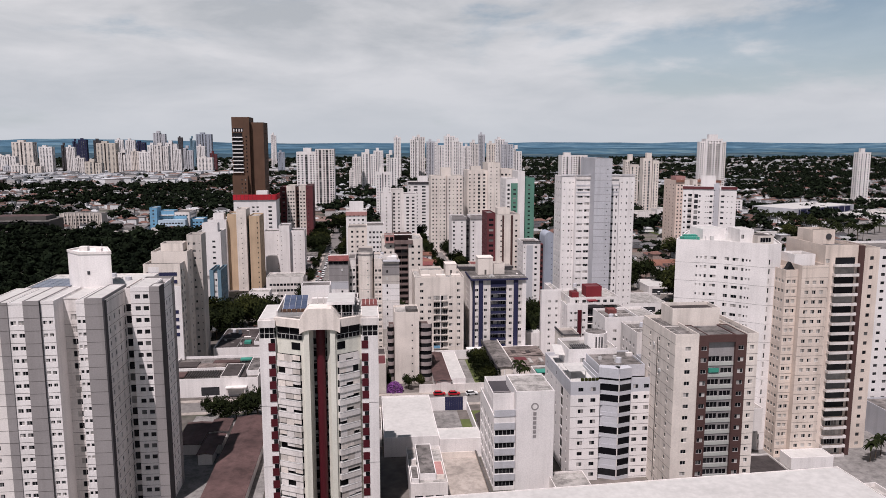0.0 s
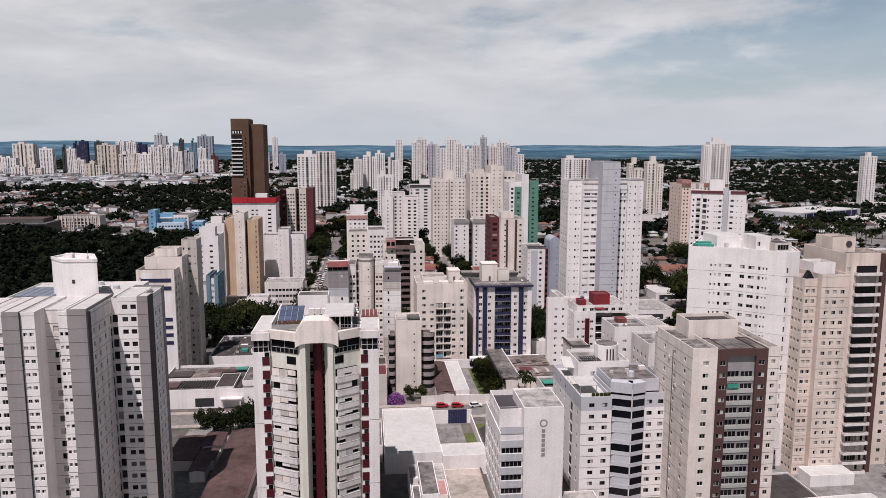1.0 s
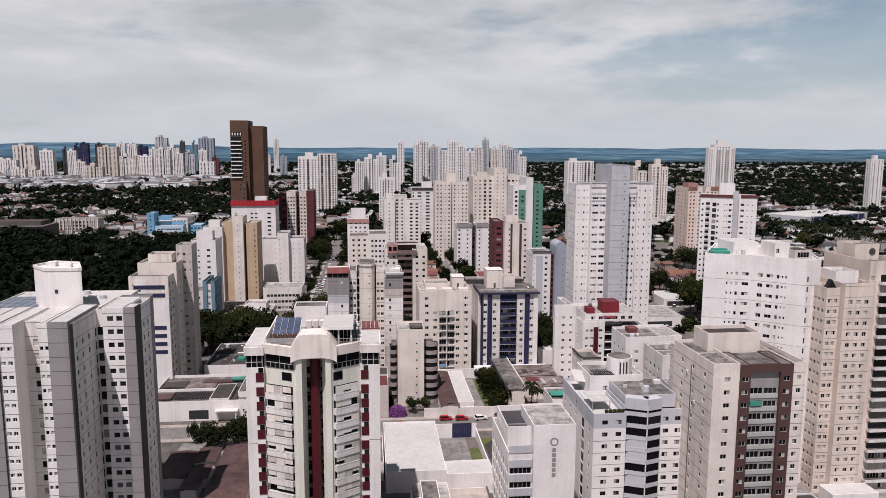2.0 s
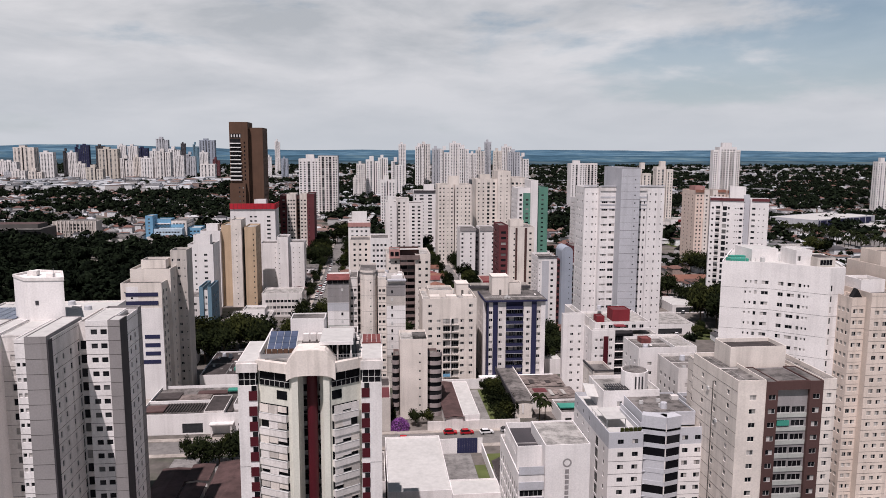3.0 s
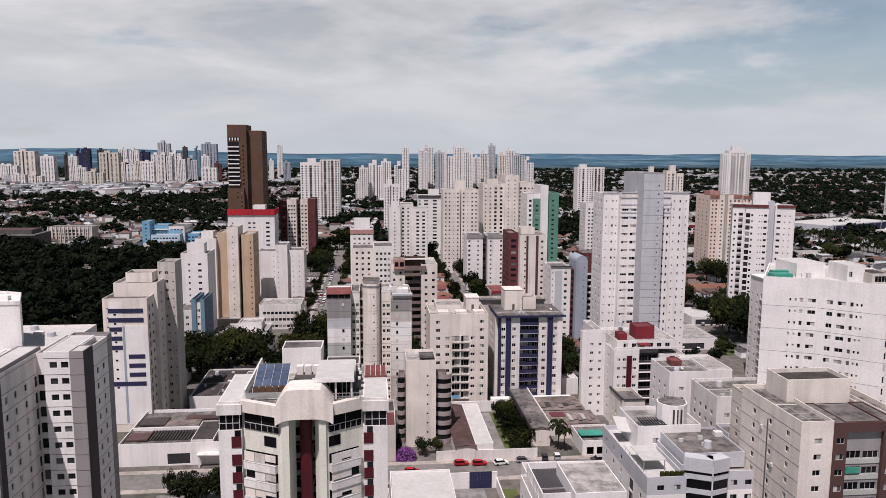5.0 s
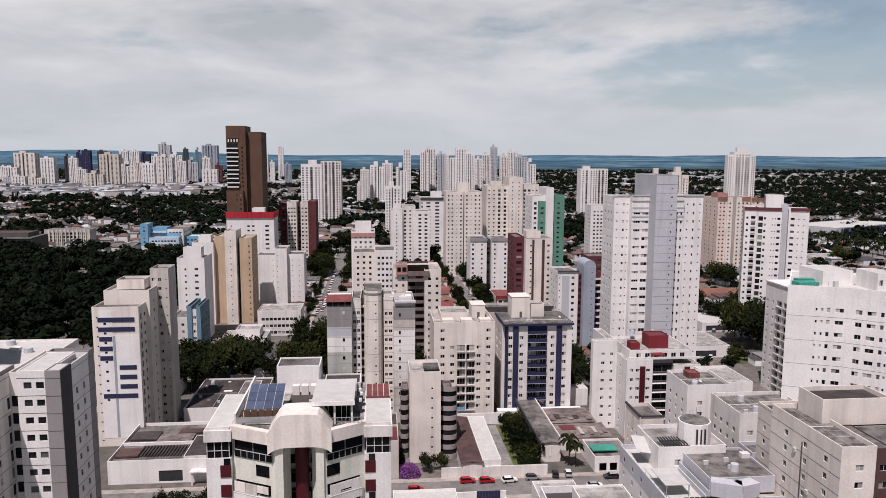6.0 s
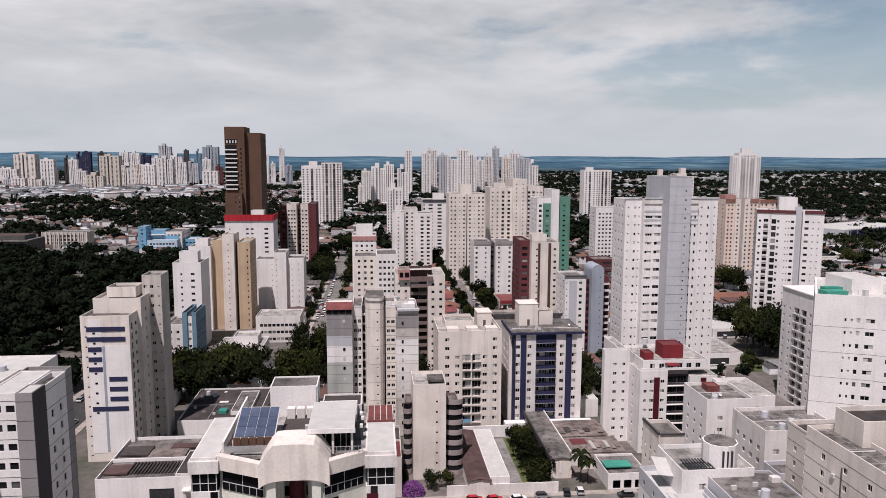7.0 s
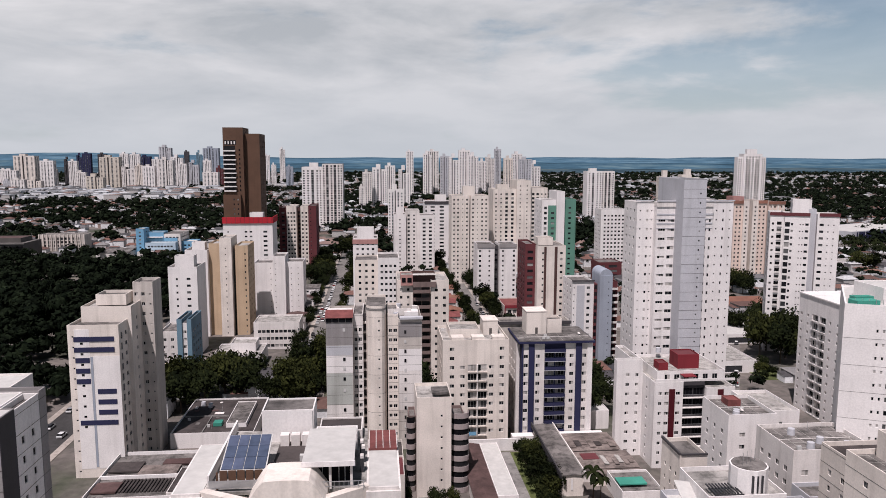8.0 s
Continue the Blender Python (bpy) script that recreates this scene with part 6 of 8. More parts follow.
b = simple_tower("pale broad apartment slab far off", 288, 309, 1060, 20, 66, white, F=[(0.15, 1.6, 1.6, 0.8), (0.4, 2.6, 2.6, 0.3), (0.7, 1.6, 1.6, 0.8), (0.9, 1.4, 1.6, 0.8)], house=(293, 303, 4, white))
b.block(309, 328, 1064, 1080, 0, 66, white2, F=[(0.12, 1.4, 1.6, 0.8), (0.35, 2.6, 2.6, 0.3), (0.62, 2.6, 2.6, 0.3), (0.88, 1.6, 1.6, 0.8)])
b.done()
b = simple_tower("white apartment slab with small dark windows", 164.5, 184, 600, 16, 47, white, F=cols(6, 1.5, 1.3, 0.9), L=w4)
b.done()

# ---------------------------------------------------------------- far skyline


def far_tower(x, y, w, h, mat, label, dark=2):
    """A high-rise on the skyline: flanks with window columns, a deep dark slot or stacked loggias between."""
    d = w * 0.55
    b = Building("high_rise", label, x, y + d / 2, near=False, group="far skyline")
    b.far_glass = glass_haze
    style = int(abs(x) * 7 + y + h) % 4
    side = dict(R=cols(2, d * 0.16, 2.3, 0.5) if x < 0 else (), L=cols(2, d * 0.16, 2.3, 0.5) if x > 0 else ())
    tall = (w * 0.09, 2.6, 0.35)
    if style == 0 or w < 14:
        b.block(x - w / 2, x + w / 2, y, y + d, 0, h, mat, F=[(0.16, w * 0.09, 1.7, 0.7), (0.38, *tall), (0.62, *tall), (0.85, w * 0.09, 1.7, 0.7)], fh=3.2, deep=0.6, **side)
    else:
        q = (0.42, 0.55, 0.3)[style - 1]
        m, e = x - w / 2 + w * q, w * 0.07
        b.block(x - w / 2, m, y, y + d, 0, h, mat, F=[(0.25, w * q * 0.16, 1.7, 0.7), (0.68, w * q * 0.2, 2.6, 0.35)], fh=3.2, deep=0.6, **(side if x > 0 else {}))
        # Recessed slot coloured near-black for the shade between the flanks.
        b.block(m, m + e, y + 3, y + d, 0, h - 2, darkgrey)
        b.block(m + e, x + w / 2, y + 1, y + d, 0, h - (0, 3, 6)[style - 1], mat, F=[(0.3, w * (0.9 - q) * 0.18, 2.6, 0.35), (0.75, w * (0.9 - q) * 0.16, 1.7, 0.7)], fh=3.2, deep=0.6, **(side if x < 0 else {}))
    b.block(x - w * 0.25, x + w * 0.05, y + d * 0.2, y + d * 0.7, h - 1, h + 4 + style, mat)
    b.done()


FAR_LABEL = {"navy_tile": "far navy-glazed high-rise on the skyline", "white_paint": "far white high-rise with dark window columns", "weathered_white_paint": "far weathered white high-rise on the skyline", "cream_paint": "far cream high-rise on the skyline",
             "pale_grey_paint": "far pale grey high-rise on the skyline", "beige_paint": "far beige high-rise on the skyline", "blue_grey_paint": "far blue-grey glazed high-rise", "dark_grey_paint": "far dark-clad high-rise on the skyline", "steel_blue_tile": "far steel-blue high-rise on the skyline", "maroon_paint": "far maroon high-rise on the skyline"}
far_tower(-916, 2000, 32.8, 49, white, FAR_LABEL[white.name])
far_tower(-925, 2100, 53.3, 86, cream, FAR_LABEL[cream.name])
far_tower(-875, 1900, 19.8, 27, palegrey, FAR_LABEL[palegrey.name])
far_tower(-842, 1880, 30.8, 30, white2, FAR_LABEL[white2.name])
far_tower(-791, 1850, 30.3, 31, cream, FAR_LABEL[cream.name])
far_tower(-804, 1950, 32.0, 74, white, FAR_LABEL[white.name])
far_tower(-836, 2150, 16.1, 77, darkgrey, FAR_LABEL[darkgrey.name])
far_tower(-782, 2050, 21.4, 73, white, FAR_LABEL[white.name])
far_tower(-706, 1900, 22.6, 47, white2, FAR_LABEL[white2.name])
far_tower(-861, 2300, 17.2, 88, navy, FAR_LABEL[navy.name])
far_tower(-823, 2250, 23.6, 93, navy, FAR_LABEL[navy.name])
far_tower(-638, 1800, 37.4, 40, beige, FAR_LABEL[beige.name])
far_tower(-798, 2300, 24.1, 91, darkgrey, FAR_LABEL[darkgrey.name])
far_tower(-674, 2000, 47.7, 83, beige, FAR_LABEL[beige.name])
far_tower(-684, 2100, 18.8, 73, white, FAR_LABEL[white.name])
far_tower(-736, 2300, 24.1, 93, white, FAR_LABEL[white.name])
far_tower(-628, 2000, 32.8, 59, white2, FAR_LABEL[white2.name])
far_tower(-674, 2200, 26.3, 91, white, FAR_LABEL[white.name])
far_tower(-601, 2000, 20.9, 62, cream, FAR_LABEL[cream.name])
far_tower(-662, 2250, 30.3, 85, navy, FAR_LABEL[navy.name])
far_tower(-563, 1950, 29.1, 61, white, FAR_LABEL[white.name])
far_tower(-570, 2050, 27.5, 78, white, FAR_LABEL[white.name])
far_tower(-619, 2300, 34.5, 113, palegrey, FAR_LABEL[palegrey.name])
far_tower(-522, 1950, 34.9, 78, white2, FAR_LABEL[white2.name])
far_tower(-534, 2100, 31.4, 84, white, FAR_LABEL[white.name])
far_tower(-570, 2350, 14.1, 100, darkgrey, FAR_LABEL[darkgrey.name])
far_tower(-507, 2050, 21.4, 66, white, FAR_LABEL[white.name])
far_tower(-490, 2100, 25.1, 69, palegrey, FAR_LABEL[palegrey.name])
far_tower(-522, 2300, 15.5, 97, steelblue, FAR_LABEL[steelblue.name])
far_tower(-510, 2400, 46.8, 111, bluegrey, FAR_LABEL[bluegrey.name])
far_tower(-477, 2200, 23.1, 74, white, FAR_LABEL[white.name])
far_tower(-403, 1900, 36.8, 47, white2, FAR_LABEL[white2.name])
far_tower(-412, 2050, 18.4, 56, maroon, FAR_LABEL[maroon.name])
far_tower(-328, 2300, 20.7, 89, white, FAR_LABEL[white.name])
far_tower(-292, 2200, 13.2, 62, white, FAR_LABEL[white.name])
far_tower(-305, 2500, 16.9, 111, white, FAR_LABEL[white.name])
far_tower(-248, 2200, 19.8, 57, bluegrey, FAR_LABEL[bluegrey.name])
far_tower(-16, 1300, 15.2, 60, white2, FAR_LABEL[white2.name])
far_tower(5, 1320, 25.1, 67, white, FAR_LABEL[white.name])
far_tower(23, 1350, 17.8, 70, white, FAR_LABEL[white.name])
far_tower(44, 1250, 18.2, 65, white, FAR_LABEL[white.name])
far_tower(73, 1700, 16.4, 97, white, FAR_LABEL[white.name])
far_tower(106, 1600, 18.9, 92, white, FAR_LABEL[white.name])
far_tower(120, 1640, 24.2, 97, white2, FAR_LABEL[white2.name])
far_tower(142, 1600, 18.9, 87, palegrey, FAR_LABEL[palegrey.name])
far_tower(156, 1550, 20.6, 85, white, FAR_LABEL[white.name])
far_tower(183, 1600, 23.6, 99, white, FAR_LABEL[white.name])
far_tower(199, 1580, 21.0, 89, white, FAR_LABEL[white.name])
far_tower(224, 1620, 16.8, 77, white, FAR_LABEL[white.name])
far_tower(245, 1650, 19.5, 85, white2, FAR_LABEL[white2.name])
far_tower(270, 1700, 15.1, 103, palegrey, FAR_LABEL[palegrey.name])
far_tower(258, 1500, 17.7, 83, cream, FAR_LABEL[cream.name])
far_tower(295, 1600, 21.3, 92, white, FAR_LABEL[white.name])
far_tower(292, 1500, 24.3, 81, palegrey, FAR_LABEL[palegrey.name])
far_tower(323, 1550, 20.6, 72, white, FAR_LABEL[white.name])
far_tower(20, 850, 16.8, 51, white, FAR_LABEL[white.name])
far_tower(-24, 1250, 9.1, 38, white2, FAR_LABEL[white2.name])
far_tower(336, 900, 17.9, 63, cream, FAR_LABEL[cream.name])
far_tower(329, 820, 19.6, 67, cream, FAR_LABEL[cream.name])
far_tower(651, 900, 18, 72, white, FAR_LABEL[white.name])
far_tower(-362, 2200, 13.2, 49, white2, FAR_LABEL[white2.name])
far_tower(-893, 2200, 16.5, 49, white2, FAR_LABEL[white2.name])
far_tower(-1075, 2300, 20.7, 47, white, FAR_LABEL[white.name])

# ---------------------------------------------------------------- low buildings between the towers


def gable(name, x0, x1, y0, y1, z, rise, mat, along="y"):
    """A gabled roof sheet with thickness and eaves."""
    t = 0.12
    if along == "y":
        m = (x0 + x1) / 2
        top = [(x0, y0, z), (m, y0, z + rise), (x1, y0, z), (x1, y1, z), (m, y1, z + rise), (x0, y1, z)]
    else:
        m = (y0 + y1) / 2
        top = [(x1, y0, z), (x1, m, z + rise), (x1, y1, z), (x0, y1, z), (x0, m, z + rise), (x0, y0, z)]
    v = top + [(a, b, c - t) for a, b, c in top]
    f = [(0, 1, 4, 5), (1, 2, 3, 4), (11, 10, 7, 6), (10, 9, 8, 7), (0, 6, 7, 1), (1, 7, 8, 2), (2, 8, 9, 3), (3, 9, 10, 4), (4, 10, 11, 5), (5, 11, 6, 0)]
    return mesh_of(name, v, f, [mat])


def low_house(label, x0, x1, y0, y1, h, wall, roof, rise=1.2, along="y", door=True, category="house", name="house"):
    b = Building(name, label, (x0 + x1) / 2, (y0 + y1) / 2, near=False, category=category)
    b.block(x0, x1, y0, y1, 0, h, wall, F=cols(max(1, int((x1 - x0) / 4)), 1.3, 1.1, 1.0) if door else (), L=cols(max(1, int((y1 - y0) / 5)), 1.2, 1.0, 1.1) if door else (), fh=3.0, top=0.1, parapet=0.3)
    if rise:
        a, c = b.o
        part("roof", gable("roof", x0 - 0.4 - a, x1 + 0.4 - a, y0 - 0.4 - c, y1 + 0.4 - c, h + 0.05, rise, roof, along), b.ob)
    return b


def flat_hall(label, x0, x1, y0, y1, h, wall, roof, parapet=0.6, name="low_building", F=(), L=(), R=()):
    b = Building(name, label, (x0 + x1) / 2, (y0 + y1) / 2, near=False, category="low building")
    b.block(x0, x1, y0, y1, 0, h, wall, roof=roof, parapet=parapet, F=F, L=L, R=R, fh=3.2, top=0.2)
    return b


# courtyard block behind the street
b = flat_hall("low white hall with a wide plain white roof", 3.8, 18.8, 189, 222, 5.6, white, roofwhite, 0.45)
b.block(18.8, 30.4, 186.9, 194.6, 0, 5.4, white, roof=roofwhite, parapet=0.3)
b.done()
b = flat_hall("low grey-roofed house with stepped pale parapets", 9.3, 18.1, 160.5, 181.5, 6.0, white2, rooflight, 0.7, F=cols(3, 1.9, 1.3, 1.6))
b.block(11.6, 15.6, 163.5, 181.0, 5.3, 6.9, white, roof=roofgrey, parapet=0.2)
b.block(14.6, 17.6, 163.8, 171.5, 5.3, 6.4, cream, roof=pinkpaint, parapet=0.15)
b.block(9.6, 11.4, 162.0, 169.0, 5.3, 6.5, white, roof=roofgrey, parapet=0.2)
b.box("water_tank", 10.2, 11.3, 172, 173.2, 5.3, 6.7, white2)
b.done()
b = flat_hall("walled yard with a pale beige paved floor", 18.7, 28.8, 150, 186.6, 1.8, cream, paving, 1.6, name="walled_yard")
b.box("dark_coping", 28.3, 28.7, 150, 186.4, 1.82, 2.1, joint)
b.done()
slab("lawn", 27.8, 30.7, 195, 214, 0.12, grass, "dry grass in a walled empty lot", "lawn", 0.1)
slab("pavement", 19.2, 27.7, 195, 221.9, 0.16, concrete, "grey concrete yard with weeds", "yard", 0.05)
flat_hall("small grey-roofed shed beside the hall", -2, 3.4, 196, 214, 5, white2, roofgrey, 0.4).done()
ob = tagged(new("garden_wall", boxes_mesh("garden_wall", [(18.9, 24.0, 222.2, 222.5, 0, 4.3), (29.8, 31.2, 222.2, 222.5, 0, 4.3), (30.9, 31.2, 190, 222.15, 0, 2.8)], [white])), "white rendered garden wall along the street", "wall")
gate = tagged(new("blue_gate"), "dark blue sheet-metal gate in the street wall", "gate")
gate.location = (24.02, 222.25, 0)
plank = boxes_mesh("board", [(0, 0.69, 0, 0.15, 0, 4.4)], [navy])
for k in range(8):
    part("board", plank, gate, loc=(0.72 * k, 0, 0))
low_house("small house with a dark sheet roof", 31.5, 36, 192, 206, 4.5, white2, roofdark).done()
flat_hall("white annex with a pale roof", 36.5, 46.5, 193, 218, 8.5, white, rooflight, 0.6, L=cols(5, 1.2, 1.4, 1.0)).done()
slab("lawn", 31.4, 36, 206.5, 221, 0.12, grass, "strip of green lawn beside a drive", "lawn", 0.1)

# across the street: shed, strip, garden, hall
b = low_house("long shed with a dark brown sheet roof", 22.6, 27.9, 239, 272, 4.3, white2, brownroof, 0.5, door=False, category="shed", name="shed")
b.done()
flat_hall("long white flat-roofed wing", 28.0, 33.0, 239.5, 272, 4.8, white, roofwhite, 0.25).done()
tagged(new("garden_wall", boxes_mesh("garden_wall", [(17, 45.5, 239.2, 239.5, 0, 3.0)], [white2])), "pale rendered wall along the street", "wall")
tagged(new("garden_wall", boxes_mesh("garden_wall", [(17, 40, 277.4, 277.8, 0, 3.6)], [white])), "white wall behind the garden", "wall")
slab("pavement", 33.2, 37.6, 240, 276, 0.14, concrete, "grey paved garden path", "path", 0.05)
slab("lawn", 37.6, 45, 240, 276, 0.13, grass, "green garden beside a hall", "lawn", 0.1)
b = low_house("long grey sheet-roofed hall with a cream end wall", 45.6, 51.2, 247.5, 282, 5.6, cream, roofgrey, 0.35, name="hall", door=False)
b.box("window", 47.9, 48.4, 247.4, 247.49, 1.6, 4.6, white)
b.box("coping", 45.0, 45.35, 247, 283, 5.0, 6.5, darkgrey)
b.box("coping", 51.5, 51.8, 247, 283, 5.0, 6.2, white2)
b.done()
b = low_house("rusty sheet-roofed workshop behind the hall", 52.2, 66.5, 266, 278, 4.2, white2, rust, 0.4, "x", door=False, name="workshop")
for k in range(7):
    b.box("roof_sheet", 53 + 1.9 * k, 54.7 + 1.9 * k, 267 + (k % 3), 271 + (k % 4), 4.62, 4.68, roofdark if k % 3 == 1 else rust)
b.done()
b = low_house("workshop with a patched red and grey roof", 52.2, 68, 255, 265.5, 3.8, white2, rust, 0.4, "x", door=False, name="workshop")
b.box("red_sheet", 54.5, 59, 259.5, 263.5, 4.28, 4.34, maroon)
for k in range(6):
    b.box("roof_sheet", 59.5 + 1.4 * k, 60.7 + 1.4 * k, 256 + (k % 2), 262 - (k % 3), 4.25, 4.3, rooflight if k % 3 == 0 else rust)
b.done()
low_house("low shed with a rusty lean-to roof", 55.5, 68.5, 252.6, 254.8, 3.4, cream, rust, 0.3, "x", door=False, name="shed", category="shed").done()
flat_hall("white corner shop with a teal awning", 58.6, 69, 239.8, 252, 4.4, white, roofgrey, 0.6, F=cols(3, 2.0, 2.2, 0.3)).box("teal_awning", 59, 66, 243, 247, 4.5, 4.8, teal)
flat_hall("white pale-roofed annex between the blocks", 66, 72, 292, 316, 6, white, roofwhite, 0.3).done()
flat_hall("low garage with a white roof", 9, 17, 264, 279, 4.0, white2, roofgrey, 0.5).done()

# left of the tower with the red column
b = flat_hall("long low commercial building with grey roofs", -69, -37.5, 243, 270, 6.4, white, roofgrey, 0.9, F=[(0.5, 6, 3.0, 0.4)])
for k in range(22):
    b.box("corrugation", -63 + 0.85 * k, -62.55 + 0.85 * k, 247, 254, 5.5, 5.9, roofdark)
b.block(-50, -44, 243.5, 258, 5.4, 6.9, white2, roof=roofdark, parapet=0.2)
b.block(-42, -37.8, 248, 264, 5.4, 7.3, white, roof=roofgrey, parapet=0.3)
b.box("teal_net", -46.5, -42.6, 262.5, 265.2, 6.5, 6.9, teal)
for x0, x1, y0, y1, m in ((-68.4, -62.5, 246.5, 252, brownroof), (-60.5, -51, 256, 261.5, rust), (-56, -46.5, 262, 265.2, brownroof), (-43.4, -41.9, 245, 258, roofdark), (-68.2, -60.8, 258, 264, roofdark)):
    b.box("roof_sheet", x0, x1, y0, y1, 5.75, 6.15, m)
b.box("white_beam", -69, -50.3, 254.6, 255.0, 5.6, 6.5, white)
b.box("canopy", -48, -41, 240.6, 242.95, 3.4, 3.7, white2)
b.boxes("entrance_post", [(-47.6, -47.2, 240.8, 241.2, 0, 3.4), (-41.8, -41.4, 240.8, 241.2, 0, 3.4)], white2)
b.done()
b = flat_hall("low hall with a stained dark flat roof", -61, -37, 287, 318, 4.6, white, roofdark, 0.5)
b.block(-46, -40, 292, 312, 4, 5.4, white, roof=roofgrey, parapet=0.3)
b.box("teal_net", -50, -47.5, 293, 296, 4.2, 5.2, teal)
rq = random.Random(41)
for k in range(9):
    x, y = rq.uniform(-60, -49), rq.uniform(289, 315)
    b.box("roof_sheet", x, x + rq.uniform(0.8, 3.4), y, y + rq.uniform(0.4, 2.2), 4.12, 4.2 + 0.01 * k, (roofgrey, brownroof, white2)[k % 3])
b.boxes("roof_curb", [(-60.4, -47, 301.6, 301.9, 4.1, 4.5), (-52.3, -52.0, 288, 301.5, 4.1, 4.45)], concrete)
clutter(b, -59, -48, 289, 315, 4.1, 7, 12)
b.done()
for x0, x1, y0, y1, h in ((-45.6, -40.6, 204, 213, 3.4), (-45.4, -41.0, 196, 203, 2.9), (-45.5, -41.8, 189, 195, 3.1), (-53, -46.4, 196, 212, 3.0)):
    low_house("small brown sheet-roofed car shelter in the car park", x0, x1, y0, y1, h, white2, brownroof, 0.3, door=False, category="shelter", name="car_shelter").done()
low_house("long brown sheet-roofed shelter in the car park", -39, -29.5, 150, 214, 3.4, white2, brownroof, 0.6, door=False, category="shelter", name="car_shelter").done()
slab("pavement", -54, -26, 140, 225, 0.12, concrete, "stained concrete car park between the towers", "car park", 0.1)
flat_hall("low grey-roofed building beside the tower", -27, -5, 183, 200, 7, white2, roofdark, 0.6).done()
flat_hall("low building with mixed flat roofs", -24, 2, 205, 223, 7.5, cream, roofdark, 0.6).done()
b = flat_hall("row of flats with dark stained roofs", -22, 6, 243, 266, 9, stone, roofdark, 0.6, F=cols(7, 1.2, 1.1, 1.0))
b.block(-2.5, 5.8, 240.5, 252, 0, 10.5, stone, roof=maroon, parapet=0.5)
for k in range(8):
    x, y = rq.uniform(-21, -5), rq.uniform(245, 263)
    b.box("roof_sheet", x, x + rq.uniform(0.8, 3.0), y, y + rq.uniform(0.4, 2.0), 8.42, 8.5 + 0.01 * k, (roofgrey, brownroof, rust)[k % 3])
b.boxes("roof_curb", [(-11.2, -10.9, 243.7, 265.4, 8.4, 8.9), (-21.4, -11.3, 255, 255.3, 8.4, 8.8)], concrete)
clutter(b, -20, -4, 246, 263, 8.4, 7, 15)
b.done()
b = flat_hall("white low office with rows of windows", -55, -35, 398, 414, 12.2, white2, rooflight, 0.6, F=cols(9, 1.5, 1.3, 1.0))
b.done()
b = flat_hall("white house with a flat roof and side yard", -66, -47, 362, 384, 6.5, white, rooflight, 0.5, F=cols(3, 1.4, 1.2, 1))
b.block(-60, -50, 372, 382, 5.5, 9.6, white, roof=rooflight)
b.done()
b = Building("apartment_block", "white apartment block with steel-blue stripes", -73, 352, category="apartment building")
b.block(-79.8, -73.4, 345, 360, 0, 21.5, white2, F=cols(2, 1.1, 1.1, 1), fh=2.8)
b.block(-73.4, -71.6, 344.4, 360, 0, 26, steelblue)
b.block(-71.6, -69.8, 345, 360, 0, 24.5, white, F=[(0.5, 1.1, 1.1, 1)], fh=2.8, R=w3)
b.block(-69.8, -68.2, 344.4, 360, 0, 26, steelblue, R=w4, fh=2.8)
b.done()

# long white roof in the foreground
b = Building("low_building", "long flat building with a white membrane roof", 20.8, 117.4, 2.8, category="low building")
b.block(-34, 66.2, -27, 0, 0, 25.0, white2, roof=roofwhite, parapet=0.12, fh=3.2)
b.block(66.2, 70, -26, -5, 0, 24.0, white2, roof=rooflight)
b.done()

# right-hand side: plaza, tent, warehouses
flat_hall("low white hall with a dark shaded front", 118, 150, 346, 372, 5, white, rooflight, 0.4, F=[(0.5, 20, 2.6, 0.4)]).done()
low_house("white tent-roofed pavilion on a lawn", 250, 282, 572, 604, 4.0, white, white, 7, "x", door=False, name="pavilion", category="pavilion").done()
slab("lawn", 268, 380, 612, 740, 0.12, grass, "broad dry lawn behind the pavilion", "lawn", 0.1)
low_house("red clay-tiled house with a long wall", 186, 214, 457, 470, 4.5, cream, rooftile, 3, "x").done()
flat_hall("flat white-roofed shop with a dark glazed front", 158, 180, 390, 412, 4.5, white, roofwhite, 0.4, F=[(0.5, 18, 2.6, 0.4)]).done()
slab("lawn", 147, 159, 336, 357, 0.12, grass, "small lawn with shrubs by the car park", "lawn", 0.1)
b = Building("warehouse", "broad warehouse with a grey end wall and navy front", 467, 753, 26, near=False, category="warehouse")
b.block(0, 118, 0, 52, 0, 12.5, palegrey, roof=roofwhite, parapet=0.4, L=cols(6, 5.5, 3.0, 3.0), fh=11)
b.box("navy_front", 8, 112, -0.5, -0.05, 5.0, 11.5, navy)
b.box("dark_glazing", 8, 112, -0.3, -0.05, 0.4, 4.6, glass_dark)
for k in range(9):
    b.box("front_pier", 10 + 12.5 * k, 10.6 + 12.5 * k, -0.8, -0.51, 0, 11.8, palegrey)
b.done()
b = Building("warehouse", "white flat-roofed hall with dark loading doors", 530, 700, 26, near=False, category="warehouse")
b.block(0, 130, 0, 46, 0, 9.5, white, roof=roofwhite, parapet=0.4, F=cols(14, 4.6, 3.4, 0.4), fh=8)
b.block(30, 70, 10, 30, 9, 12, white2, roof=rooflight, parapet=0.3)
b.done()
slab("pavement", 335, 520, 560, 745, 0.1, paleroad, "broad dusty car park with rows of palms", "car park", 0.08)
flat_hall("low white gatehouse by the car park", 347, 367, 603, 616, 6, white, rooflight, 0.4, F=cols(3, 3.4, 2.4, 0.5)).done()
flat_hall("pale warehouse with a white roof", 262, 318, 776, 796, 9, white2, rooflight, 0.4, name="warehouse").done()
flat_hall("broad white-roofed warehouse far off", 640, 740, 900, 925, 10, white2, roofwhite, 0.4, name="warehouse").done()
